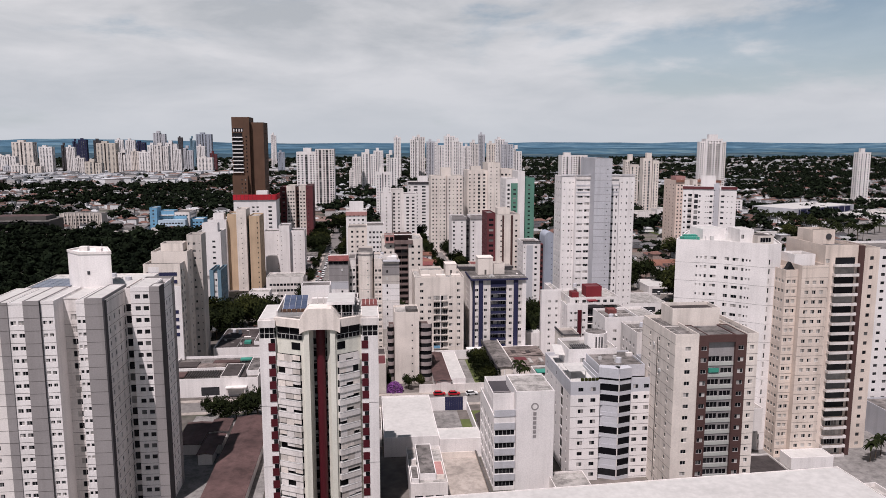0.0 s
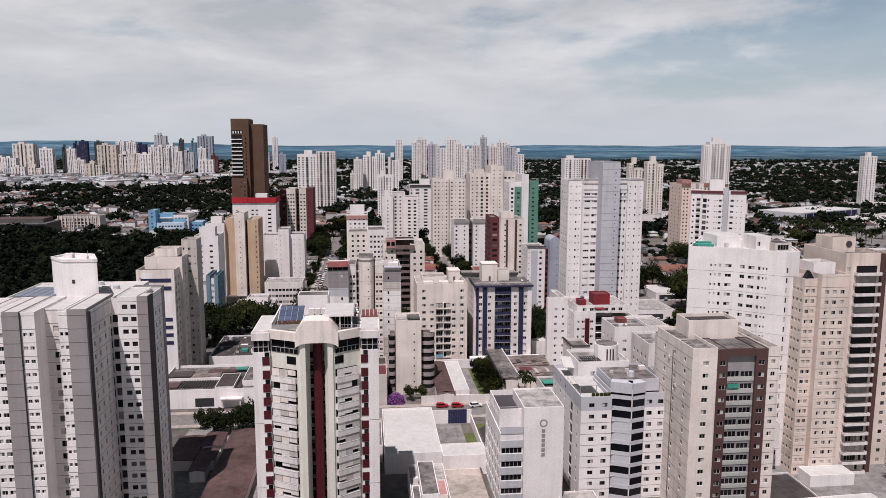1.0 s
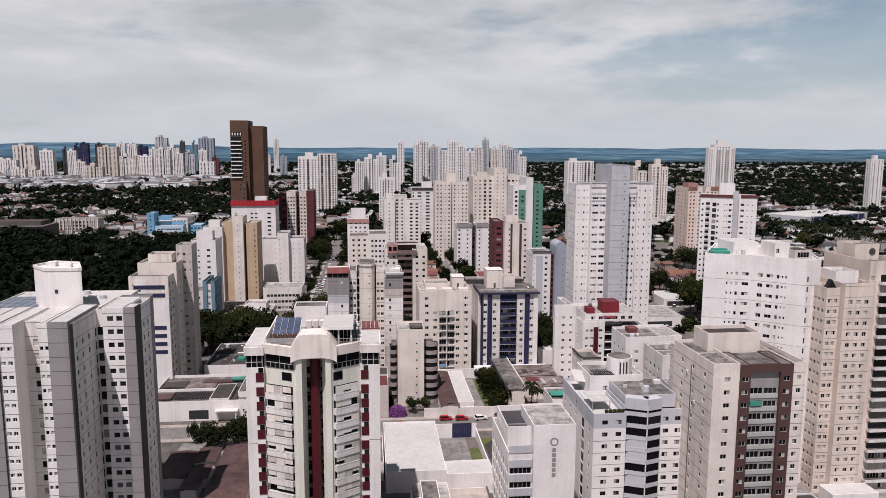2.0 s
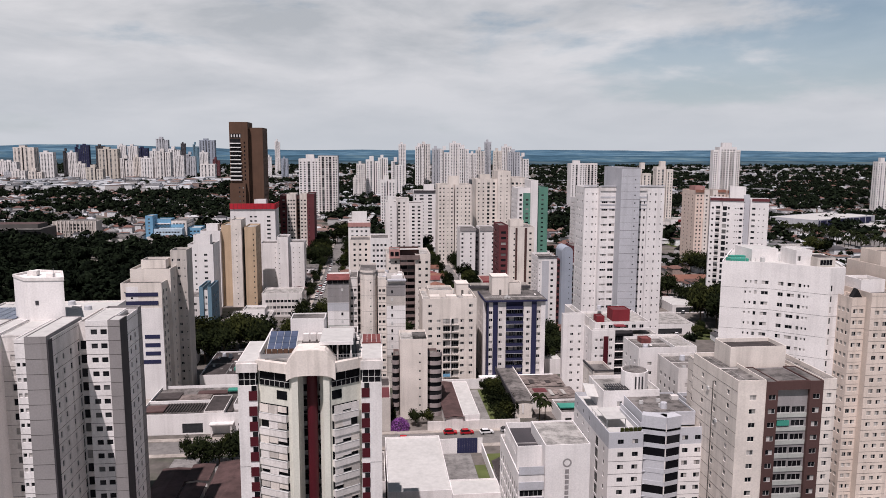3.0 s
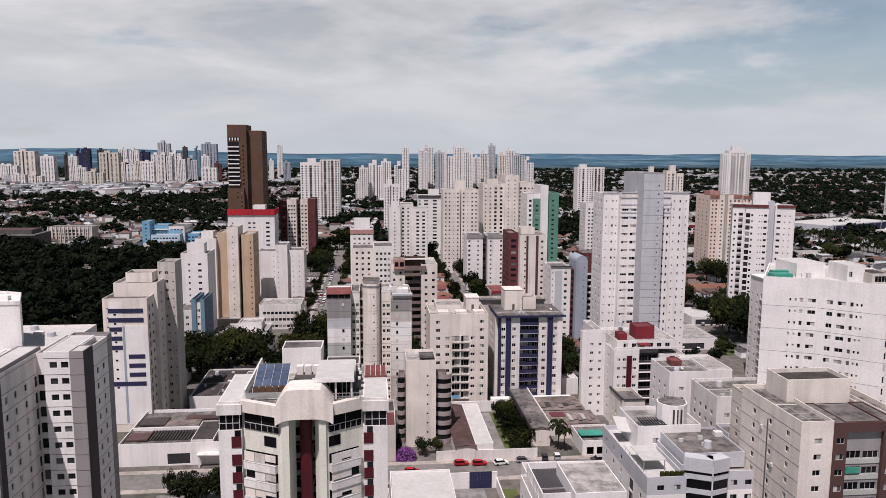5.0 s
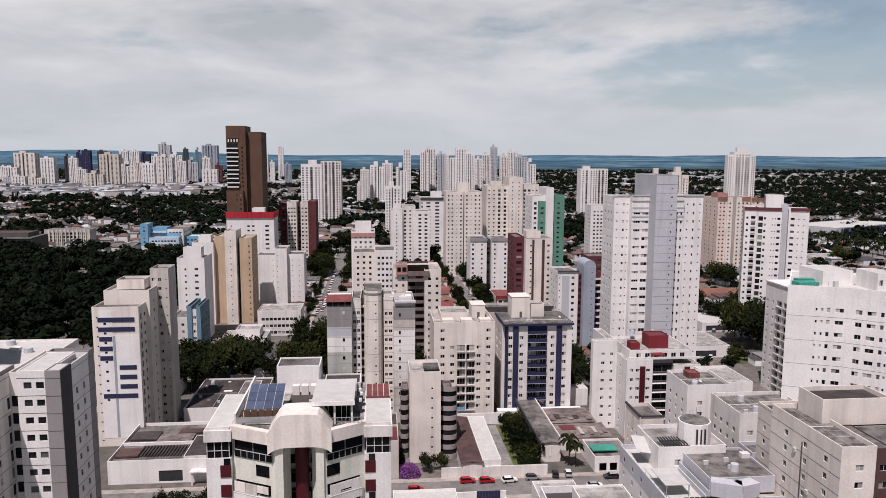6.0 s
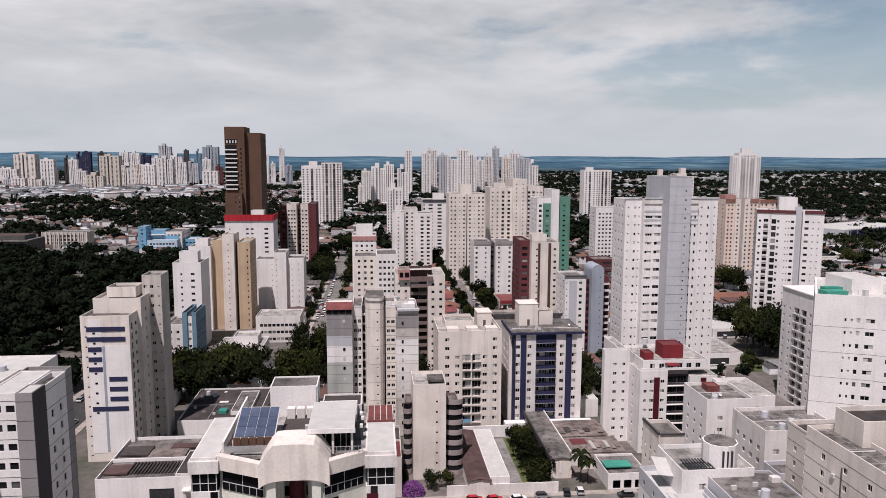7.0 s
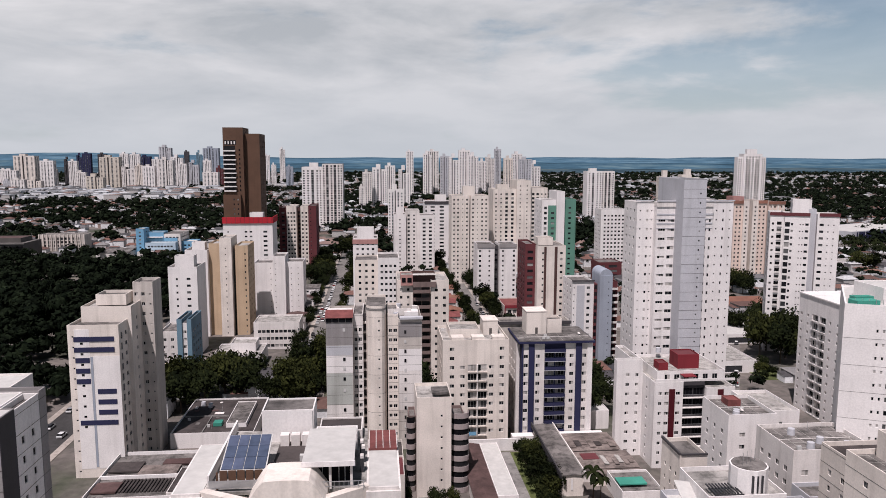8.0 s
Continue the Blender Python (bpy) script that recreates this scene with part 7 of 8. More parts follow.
flat_hall("white office block with square windows", 420, 448, 830, 850, 17, white, rooflight, 0.5, name="office_building", F=cols(7, 2, 1.5, 0.9)).done()
flat_hall("white shop hall with a red sign band", 330, 362, 800, 830, 9, white, rooflight, 0.4, name="warehouse").box("red_sign", 338, 356, 799.7, 799.95, 6.5, 9.5, redpaint)
b = flat_hall("sky-blue school with a tall stair block and pale wings", -204, -197.5, 712, 728, 24, skyblue, rooflight, 0.5, name="school", F=[(0.5, 1.6, 1.4, 1)], R=[(0.5, 2.0, 1.4, 1)])
b.block(-197.5, -184, 722, 736, 0, 20, skyblue, roof=rooflight, F=cols(4, 2.0, 1.3, 1.0), fh=3.4)
b.box("white_canopy", -197.3, -184.5, 720.4, 721.9, 15.4, 16.2, white)
b.block(-197.4, -172, 713, 721.8, 0, 12.0, paleblue, roof=roofwhite, F=cols(8, 1.9, 1.4, 1.1), fh=3.4)
b.block(-183.9, -170, 722, 752, 0, 18.5, white2, roof=roofgrey, parapet=0.7, F=cols(4, 2.0, 1.3, 1.0), fh=3.4, R=cols(8, 2, 1.3, 1))
b.box("blue_gable", -184.0, -172.5, 721.5, 721.95, 12.2, 15.0, skyblue)
b.block(-202, -176, 706.5, 711.9, 0, 5.0, white2, roof=roofwhite, F=cols(8, 2.0, 1.4, 1.2), fh=3.2)
b.block(-169.9, -158, 726, 744, 0, 11.5, skyblue, roof=roofwhite, F=cols(3, 2.0, 1.3, 1.0), fh=3.2)
b.done()
low_house("broad grey sheet-roofed hall", -232, -205.5, 696, 724, 6, white2, roofgrey, 1.5, "x", name="hall").done()
b = flat_hall("long cream school block with tall pillars", -303, -263, 757, 772, 15, stone, roofgrey, 0.5, name="school", F=cols(11, 2.2, 2.2, 0.5))
for k in range(12):
    b.box("pillar", -303 + 3.55 * k, -302.2 + 3.55 * k, 756.0, 756.95, 0, 15.2, cream)
b.done()
b = flat_hall("black glass office with thin concrete bands and a tiled roof room", -352, -291, 703, 735, 13.5, joint, roofgrey, 0.3, name="office_building")
b.boxes("dark_glazing", [(-351.5 + 6.06 * k, -345.9 + 6.06 * k, 702.7, 702.95, z, z + 2.7) for k in range(10) for z in (0.6, 4.3, 8.4)], glass_dark)
b.boxes("concrete_band", [(-352.2, -290.8, 702.3, 702.65, z, z + 0.55) for z in (3.5, 7.4, 12.8)], concrete)
b.block(-345, -297, 711, 732, 13, 17.0, joint, roof=brownroof, parapet=0.2)
b.done()

b = low_house("open canopy with a green sheet roof by the street", 64, 78, 503, 540, 4.2, white2, teal, 0.8, door=False, name="canopy", category="canopy")
b.done()
b = flat_hall("two-storey shop with red roof sheets and a pale gable", 66, 79, 446, 470, 7.5, cream, fadedred, 0.5, F=cols(4, 2.0, 1.6, 0.8))
b.boxes("red_frame", [(65.8, 79.2, 445.4, 445.9, 6.6, 8.2), (65.8, 66.2, 445.4, 445.9, 0, 6.6), (72.3, 72.7, 445.4, 445.9, 0, 6.6), (78.8, 79.2, 445.4, 445.9, 0, 6.6)], redpaint)
b.done()
b = flat_hall("low maroon-walled apartment house with balconies", 150, 166, 556, 574, 14, maroon, roofgrey, 0.6, F=[(0.2, 2.4, 1.5, 0.8), (0.62, 6.0, 1.7, 0.7)])
b.block(166, 176, 558, 574, 0, 10, white2, roof=rooflight, F=cols(3, 1.8, 1.4, 0.9))
b.done()

for k, (x, y) in enumerate(((38, 497), (41, 485), (37, 470), (39, 455), (36, 440), (40, 512), (34, 426))):
    low_house("small house under a faded red tiled roof", x - 5, x + 5, y - 6, y + 5, 4.2 + (k % 3), white2, fadedred if k % 2 == 0 else rooftile, 1.6, "x" if k % 3 else "y").done()
for k, (x, y) in enumerate(((-42, 500), (-43, 482), (-41, 466), (-42, 450), (-41, 434), (-12, 545), (-11, 562), (-13, 580), (-40, 520))):
    low_house("small pale house with a grey sheet roof", x - 5, x + 5, y - 7, y + 6, 4.0 + (k % 3) * 1.4, white2 if k % 2 else white, roofgrey if k % 3 else brownroof, 0.8, "y" if k % 2 else "x").done()

# lots round the cream tower
road(40, 98, 140.5, 149)
slab("pavement", 112, 325, 130, 220, LOW + 0.06, concrete, "worn concrete forecourt and parking round the cream tower", "car park", 0.05)
b = flat_hall("small shop with a red and white roof edge", 154, 166, 176, 188, 5, white, rooflight, 0.5, F=cols(3, 2.4, 2.2, 0.3))
b.box("red_sign", 154.5, 165.5, 175.6, 175.95, 3.6, 4.6, redpaint)
b.done().location.z = LOW
b = flat_hall("dark glazed showroom with a flat roof", 162, 190, 196, 216, 10, palegrey, roofgrey, 0.5, F=cols(5, 4.6, 2.6, 0.4))
b.box("canopy", 161, 191, 193.5, 195.9, 8.6, 9.4, white2)
b.done().location.z = LOW
flat_hall("low grey-roofed store by the road", 172, 205, 172, 190, 6, white2, roofgrey, 0.5).done().location.z = LOW
flat_hall("white low podium between the blocks", 91.5, 116, 196, 206, 7, white2, rooflight, 0.5).done()
flat_hall("flat-roofed garage behind the brown front", 92, 104, 152, 172, 4, white2, roofdark, 0.4).done()
flat_hall("white podium with a dark driveway", 44, 53, 160, 169, 3.2, white2, rooflight, 0.4).done()
flat_hall("pale low hall with a stained roof", 100, 140, 252, 268, 8, white2, roofgrey, 0.6).done()
flat_hall("white parking deck beside the turned tower", 100, 122, 272, 290, 6, white, rooflight, 0.5).done()

# ---------------------------------------------------------------- trees

OCTA = np.array([(1, 0, 0), (-1, 0, 0), (0, 1, 0), (0, -1, 0), (0, 0, 1), (0, 0, -1)], float)
OCTF = np.array([(0, 2, 4), (2, 1, 4), (1, 3, 4), (3, 0, 4), (2, 0, 5), (1, 2, 5), (3, 1, 5), (0, 3, 5)])


def tube(v, f, p0, p1, r0, r1, n=7):
    d = (Vector(p1) - Vector(p0)).normalized()
    a = d.orthogonal().normalized()
    c = d.cross(a)
    k = len(v)
    for p, r in ((p0, r0), (p1, r1)):
        for j in range(n):
            w = a * math.cos(2 * math.pi * j / n) + c * math.sin(2 * math.pi * j / n)
            v.append(tuple(Vector(p) + w * r))
    f += [(k + j, k + (j + 1) % n, k + n + (j + 1) % n, k + n + j) for j in range(n)]


def crown_lobes(r, spread=1.0, n=9):
    out = []
    for k in range(n):
        a = 2 * math.pi * (k + r.uniform(-0.3, 0.3)) / n
        q = r.uniform(0.2, 0.62) * spread
        out.append((math.cos(a) * q, math.sin(a) * q, r.uniform(0.48, 0.84), r.uniform(0.22, 0.36)))
    return out + [(0, 0, 0.78, 0.34)]


def tree_meshes(seed, mat, leaves=1500):
    """Trunk with limbs and crown of a tree of height 1 and radius about 0.75."""
    r = random.Random(seed)
    lobes = crown_lobes(r)
    v, f = [], []
    tube(v, f, (0, 0, 0), (0.01, 0, 0.42), 0.035, 0.024)
    for x, y, z, q in lobes[:-1:2]:
        tube(v, f, (0.01, 0, 0.36), (x * 0.8, y * 0.8, z - 0.06), 0.018, 0.006, 5)
    trunk = mesh_of("trunk", v, f, [bark], smooth=True)
    v, f = [], []
    for k in range(leaves):
        x, y, z, q = lobes[k % len(lobes)]
        d = Vector((r.gauss(0, 1), r.gauss(0, 1), r.gauss(0, 1))).normalized()
        p = Vector((x, y, z)) + d * q * (r.uniform(0.35, 1.0) ** 0.5) * Vector((1, 1, 0.72)).length / 1.45
        if p.z < 0.3:
            p.z = 0.3 + r.uniform(0, 0.1)
        a = Vector((r.gauss(0, 1), r.gauss(0, 1), r.gauss(0, 0.6))).normalized()
        c = a.orthogonal().normalized()
        s = r.uniform(0.025, 0.06)
        i = len(v)
        v += [tuple(p - a * s), tuple(p + c * s * 0.7), tuple(p + a * s * 1.1 + d * s * 0.4), tuple(p - c * s * 0.7)]
        f.append((i, i + 1, i + 2, i + 3))
    # dense clumps inside the leaves
    for x, y, z, q in lobes:
        for _ in range(7):
            d = Vector((r.gauss(0, 1), r.gauss(0, 1), r.gauss(0, 0.8))).normalized() * q * r.uniform(0.25, 0.72)
            s, i = q * r.uniform(0.3, 0.5), len(v)
            for c in OCTA:
                v.append((x + d.x + c[0] * s * r.uniform(0.7, 1.2), y + d.y + c[1] * s * r.uniform(0.7, 1.2), max(0.28, z + d.z * 0.75 + c[2] * s * r.uniform(0.6, 0.9))))
            f += [tuple(int(n) + i for n in t) for t in OCTF]
    return trunk, mesh_of("crown", v, f, [mat])


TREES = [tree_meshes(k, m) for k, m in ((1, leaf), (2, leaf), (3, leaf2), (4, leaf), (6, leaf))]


def tree(x, y, h, kind=0, wide=1.0, label="broad dark green street tree with a dense crown", name="tree", group="street trees"):
    t, c = TREES[kind % len(TREES)]
    ob = tagged(new(name), label, "tree", group)
    ob.location, ob.scale, ob.rotation_euler = (x, y, 0), (h * wide, h * wide, h), (0, 0, (x * 7.3 + y * 3.1) % 6.28)
    part("trunk", t, ob)
    part("crown", c, ob)
    return ob


def palm_meshes(seed):
    r = random.Random(seed)
    v, f = [], []
    tube(v, f, (0, 0, 0), (0.015, 0, 0.78), 0.022, 0.014)
    trunk = mesh_of("trunk", v, f, [bark], smooth=True)
    v, f = [], []
    for k in range(16):
        a, lift = 2 * math.pi * k / 16 + r.uniform(-0.15, 0.15), r.uniform(0.02, 0.22)
        d = Vector((math.cos(a), math.sin(a), 0))
        side = Vector((-d.y, d.x, 0))
        last = None
        for j in range(7):
            q = j / 6
            p = Vector((0.015, 0, 0.78)) + d * 0.34 * q + Vector((0, 0, lift * math.sin(q * 2.2) * 1.4 - 0.24 * q * q))
            w = 0.055 * math.sin(0.35 + 2.6 * q) + 0.006
            i = len(v)
            v += [tuple(p + side * w - Vector((0, 0, w * 0.7))), tuple(p), tuple(p - side * w - Vector((0, 0, w * 0.7)))]
            if last is not None:
                f += [(last, i, i + 1, last + 1), (last + 1, i + 1, i + 2, last + 2)]
            last = i
    return trunk, mesh_of("fronds", v, f, [leaf])


PALM = palm_meshes(5)


def palm(x, y, h, z=0.0):
    ob = tagged(new("palm_tree"), "palm tree with a bare trunk and drooping fronds", "palm tree", "palms")
    ob.location, ob.scale, ob.rotation_euler = (x, y, z), (h, h, h), (0, 0, x * 1.7)
    part("trunk", PALM[0], ob)
    part("fronds", PALM[1], ob)


for x, y, h, w in ((-45.5, 219, 7.5, 0.75), (-41, 221, 6.5, 0.8), (-34.5, 221, 9.0, 0.8), (-38, 223, 7, 0.7), (-30.5, 222, 8.5, 0.75)):
    tree(x, y, h, int(x), w, "round dense shrub-like tree by the car park")
for x, y, h in ((-50.5, 224, 6.5), (-46.5, 226, 5.0)):
    tree(x, y, h, 1, 0.32, "slim pointed young conifer by the street wall")
for k, (x, y) in enumerate(((-66, 318), (-60, 326), (-54, 330), (-47, 328), (-58, 338), (-48, 342), (-66, 334), (-70, 326))):
    tree(x, y, 12.5 + (k * 37 % 5) * 0.7, k, 0.75, "large spreading dark green tree behind the halls", group="large trees")
for k, (x, y) in enumerate(((-19, 348), (-17, 360), (-21, 372), (15, 318), (14, 330), (68, 300), (73, 306), (70, 318), (66, 330), (75, 322), (62, 345), (46, 405), (61, 470), (60, 486), (61, 560), (63, 580), (70, 592), (66, 604), (59, 618), (72, 610), (47, 640), (-27, 348), (-25, 362), (-30, 356), (-24, 374))):
    tree(x, y, 9.5 + (k * 31 % 7) * 0.6, k, 0.65)
for k in range(10):
    tree(-44 + (k * 17 % 9), 556 + 11 * k, 14 + (k * 5 % 5), k, 0.75)
for k in range(6):
    tree(-30 + (k * 11 % 13), 690 + 8 * k, 13 + (k * 5 % 4), k, 0.8)
tree(-16, 588, 12, 1, 0.7)
for k, (x, y) in enumerate(((-37, 321), (-31, 326), (-25, 333), (-34, 336), (-22, 322), (-28, 316), (-20, 338))):
    tree(x, y, 11 + (k * 3 % 4), 2 if k % 2 else k, 0.66, "leafy mid-green tree beside the grey block", group="large trees")
rt = random.Random(17)
for k in range(22):
    for x in (46.6, 60.6):
        if rt.random() < 0.72:
            tree(x + rt.uniform(-1.2, 1.2), 416 + 9.5 * k + rt.uniform(-3, 3), rt.uniform(5.5, 9.5), k, 0.62)
for k in range(20):
    for x in (-35, -19.4):
        if rt.random() < 0.6:
            tree(x + rt.uniform(-1, 1), 400 + 10 * k + rt.uniform(-3, 3), rt.uniform(5, 8.5), k, 0.62)
for k in range(5):
    tree(-18 + (k * 13 % 5), 530 + 41 * k, 11 + (k % 3), k + 1, 0.7)
for k, (x, y) in enumerate(((193, 384), (182, 402), (199, 396), (201, 380), (150, 404), (172, 408), (160, 420), (150, 430), (172, 430), (181, 372), (196, 404), (188, 410), (224, 514), (232, 518), (228, 508), (334, 742), (346, 738), (362, 590), (372, 588), (330, 700))):
    tree(x, y, 11 + (k * 29 % 5), k, 0.75, "broad dark tree beside the square", group="square trees")
for k, (x, y) in enumerate(((166, 357), (173, 365), (163, 368), (179, 358), (171, 377), (181, 372), (187, 364), (176, 349), (190, 377))):
    tree(x, y, 15.5 + (k * 7 % 4) * 1.1, k, 0.62, "tall spreading dark tree beside the square", group="square trees")
for k in range(17):
    tree(40.4 + (k % 3) * 1.6, 243 + 1.95 * k, 4.4 + (k * 7 % 4) * 0.6, 1 + k % 3, 0.72, "leafy garden shrub along the hall", "shrub", "garden shrubs")
palm(53.0, 245.0, 9.0)
palm(54.4, 243.6, 7.5)
tree(81, 150.5, 6.5, 1, 0.75)
tree(13.5, 244, 5, 1, 0.6)
tree(17.5, 244.5, 4.6, 2, 0.55)
tree(6, 245, 5, 0, 0.5)
for k in range(18):
    palm(409 + (k * 7 % 5) * 0.8 + 0.5 * k, 590 + 8.4 * k, 12 + (k * 7 % 4))
    palm(428 + (k * 5 % 4) * 0.8 + 0.5 * k, 586 + 8.4 * k, 12 + (k * 5 % 4))
rp = random.Random(31)
for k in range(14):
    palm(rp.uniform(445, 560), rp.uniform(610, 690), rp.uniform(10, 14))
for k in range(16):
    tree(rp.uniform(440, 580), rp.uniform(560, 640), rp.uniform(7, 12), k, 0.8, "broad dark tree by the dusty car park", group="car park trees")
for k in range(6):
    palm(147 + 3.2 * k, 190 + 2 * (k % 3), 7, LOW)

# flowering bush by the street
v, f = [], []
r9 = random.Random(9)
for k in range(1500):
    d = Vector((r9.gauss(0, 1), r9.gauss(0, 1), abs(r9.gauss(0, 1)))).normalized()
    p = d * r9.uniform(0.7, 1.0) * Vector((1, 1, 1)).length / 1.73
    a = Vector((r9.gauss(0, 1), r9.gauss(0, 1), r9.gauss(0, 1))).normalized() * 0.09
    c = a.orthogonal().normalized() * 0.07
    i = len(v)
    v += [(p.x * 3.2 + 2.4 * q.x, p.y * 2.4 + 2.4 * q.y, p.z * 3.8 + 2.4 * q.z) for q in (-a, c, a, -c)]
    f.append((i, i + 1, i + 2, i + 3))
ob = new("flowering_bush", mesh_of("flowering_bush", v, f, [purple]))
ob.location = (8.6, 241.6, 0)
tagged(ob, "purple flowering bush beside the slim tower", "bush")

# ---------------------------------------------------------------- cars


def car_parts():
    body = []
    prof = [(-2.0, 0.35), (2.0, 0.35), (2.05, 0.75), (1.2, 0.92), (-1.9, 0.95), (-2.05, 0.7)]
    v = [(x, y, z) for y in (-0.85, 0.85) for x, z in prof]
    n = len(prof)
    f = [tuple(range(n)), tuple(range(2 * n - 1, n - 1, -1))] + [(n + k, n + (k + 1) % n, (k + 1) % n, k) for k in range(n)]
    body = mesh_of("body", v, f, [carpaint])
    prof = [(-1.85, 0.93), (1.1, 0.93), (0.45, 1.42), (-1.35, 1.45)]
    v = [(x, y * (1 if z < 1 else 0.82), z) for y in (-0.82, 0.82) for x, z in prof]
    f = [(0, 1, 2, 3), (7, 6, 5, 4), (4, 5, 1, 0), (5, 6, 2, 1), (7, 4, 0, 3)]
    cabin = mesh_of("glasshouse", v, f, [glass_dark])
    roof = mesh_of("roof", [(0.5, -0.7, 1.43), (0.5, 0.7, 1.43), (-1.4, 0.7, 1.47), (-1.4, -0.7, 1.47), (0.42, -0.6, 1.5), (0.42, 0.6, 1.5), (-1.3, 0.6, 1.52), (-1.3, -0.6, 1.52)],
                   [(4, 5, 6, 7), (0, 1, 5, 4), (1, 2, 6, 5), (2, 3, 7, 6), (3, 0, 4, 7)], [carpaint])
    wheel = cylinder_mesh("wheel", 0.31, 0.31, -0.1, 0.1, rubber, 14)
    v, f = [], []
    for a in (-1.25, 1.25):
        k = len(v)
        v += [(a + 0.31 * math.cos(math.pi * j / 5), y, 0.31 + 0.31 * math.sin(math.pi * j / 5)) for y in (-0.9, 0.9) for j in range(10)]
        f += [(k + j, k + (j + 1) % 10, k + 10 + (j + 1) % 10, k + 10 + j) for j in range(10)] + [tuple(range(k + 9, k - 1, -1)), tuple(range(k + 10, k + 20))]
    return body, cabin, roof, wheel, mesh_of("wheels", v, f, [rubber])


CAR = car_parts()


def car(x, y, rz, paint=None, label="parked car with dark windows", z=0.0):
    ob = tagged(new("car"), label, "car", "parked cars")
    ob.location, ob.rotation_euler = (x, y, z + 0.03), (0, 0, radians(rz))
    body, roof = CAR[0], CAR[2]
    if paint:
        body, roof = body.copy(), roof.copy()
        body.materials[0] = roof.materials[0] = paint
    part("body", body, ob)
    part("glasshouse", CAR[1], ob)
    part("roof", roof, ob)
    if y > 290:
        part("wheels", CAR[4], ob)
        return
    for a in (-1.25, 1.25):
        for c in (-0.8, 0.8):
            part("wheel", CAR[3], ob, loc=(a, c, 0.31)).rotation_euler = (math.pi / 2, 0, 0)


redcar = material("red_car_paint", (0.40, 0.012, 0.02), rough=0.25, stain=0.05, streak=0, bump=0)
whitecar = material("white_car_paint", (0.72, 0.72, 0.72), rough=0.25, stain=0.05, streak=0, bump=0)
car(28.6, 236.2, 4, redcar, "red hatchback at the kerb of the street")
car(23.6, 236.6, 3, redcar, "second red car at the kerb of the street")
car(34.6, 236.0, 8, whitecar, "white hatchback driving along the street")
car(9.8, 232.6, 0, redcar, "dark red car beside the white wall")
for x, y, rz in ((41, 237, 0), (47.5, 238.6, 80), (51, 238.8, 85), (-10, 230, 0), (-20, 236, 180), (56, 231, 0), (62, 236, 180)):
    car(x, y, rz)
for k in range(16):
    car(-28.9 + 0.25 * (k % 3), 452 + 8.3 * k + (k * 7 % 4) * 0.6, 90, whitecar if k % 3 else None)
rc = random.Random(12)
for k in range(7):
    car(146 + 2.9 * (k % 4), 168 + 6.5 * (k // 4), 85, whitecar if k % 3 == 0 else None, z=LOW + 0.06)
for k in range(13):
    for x in (-31.2, -23.2):
        if rc.random() < 0.8:
            car(x, 340 + 12 * k + rc.uniform(-3, 3), 90)
for k in range(14):
    for x in (50.2, 56.8):
        if rc.random() < 0.8:
            car(x, 330 + 13 * k + rc.uniform(-3, 3), 90)
for k in range(22):
    car(rc.uniform(350, 400), 575 + 6.8 * k, 90 + rc.uniform(-3, 3))
for k in range(9):
    car(-103 + (k % 2) * 6.5, 262 + 7.5 * k + rc.uniform(-1, 1), 90 + rc.uniform(-3, 3))
for k in range(12):
    q = -45 + 8.2 * k + rc.uniform(-1.5, 1.5)
    w = (-3.2, 3.2)[k % 2]
    car(140 + 0.454 * q + 0.891 * w, 350 + 0.891 * q - 0.454 * w, 63)
for k in range(7):
    tree(148.5 + (k * 5 % 9), 337.5 + 2.8 * k, 3.2 + (k % 3) * 0.8, k, 0.8, "low rounded garden shrub on the square", "shrub", "square shrubs")

# ---------------------------------------------------------------- woods and suburbs


def clear_of(x, y, m=2.0):
    return all(not (a - m < x < c + m and d - m < y < e + m) for a, c, d, e in FOOT)


def on_street(x, y):
    return (-36 < x < -16 and 320 < y < 900) or (46 < x < 61 and 310 < y < 900) or (-108 < x < -91 and 250 < y < 440) or abs((x - 140) * 0.89 + (y - 350) * 0.454) < 9 and 270 < y < 430 or (226 < y < 241 and -95 < x < 72)


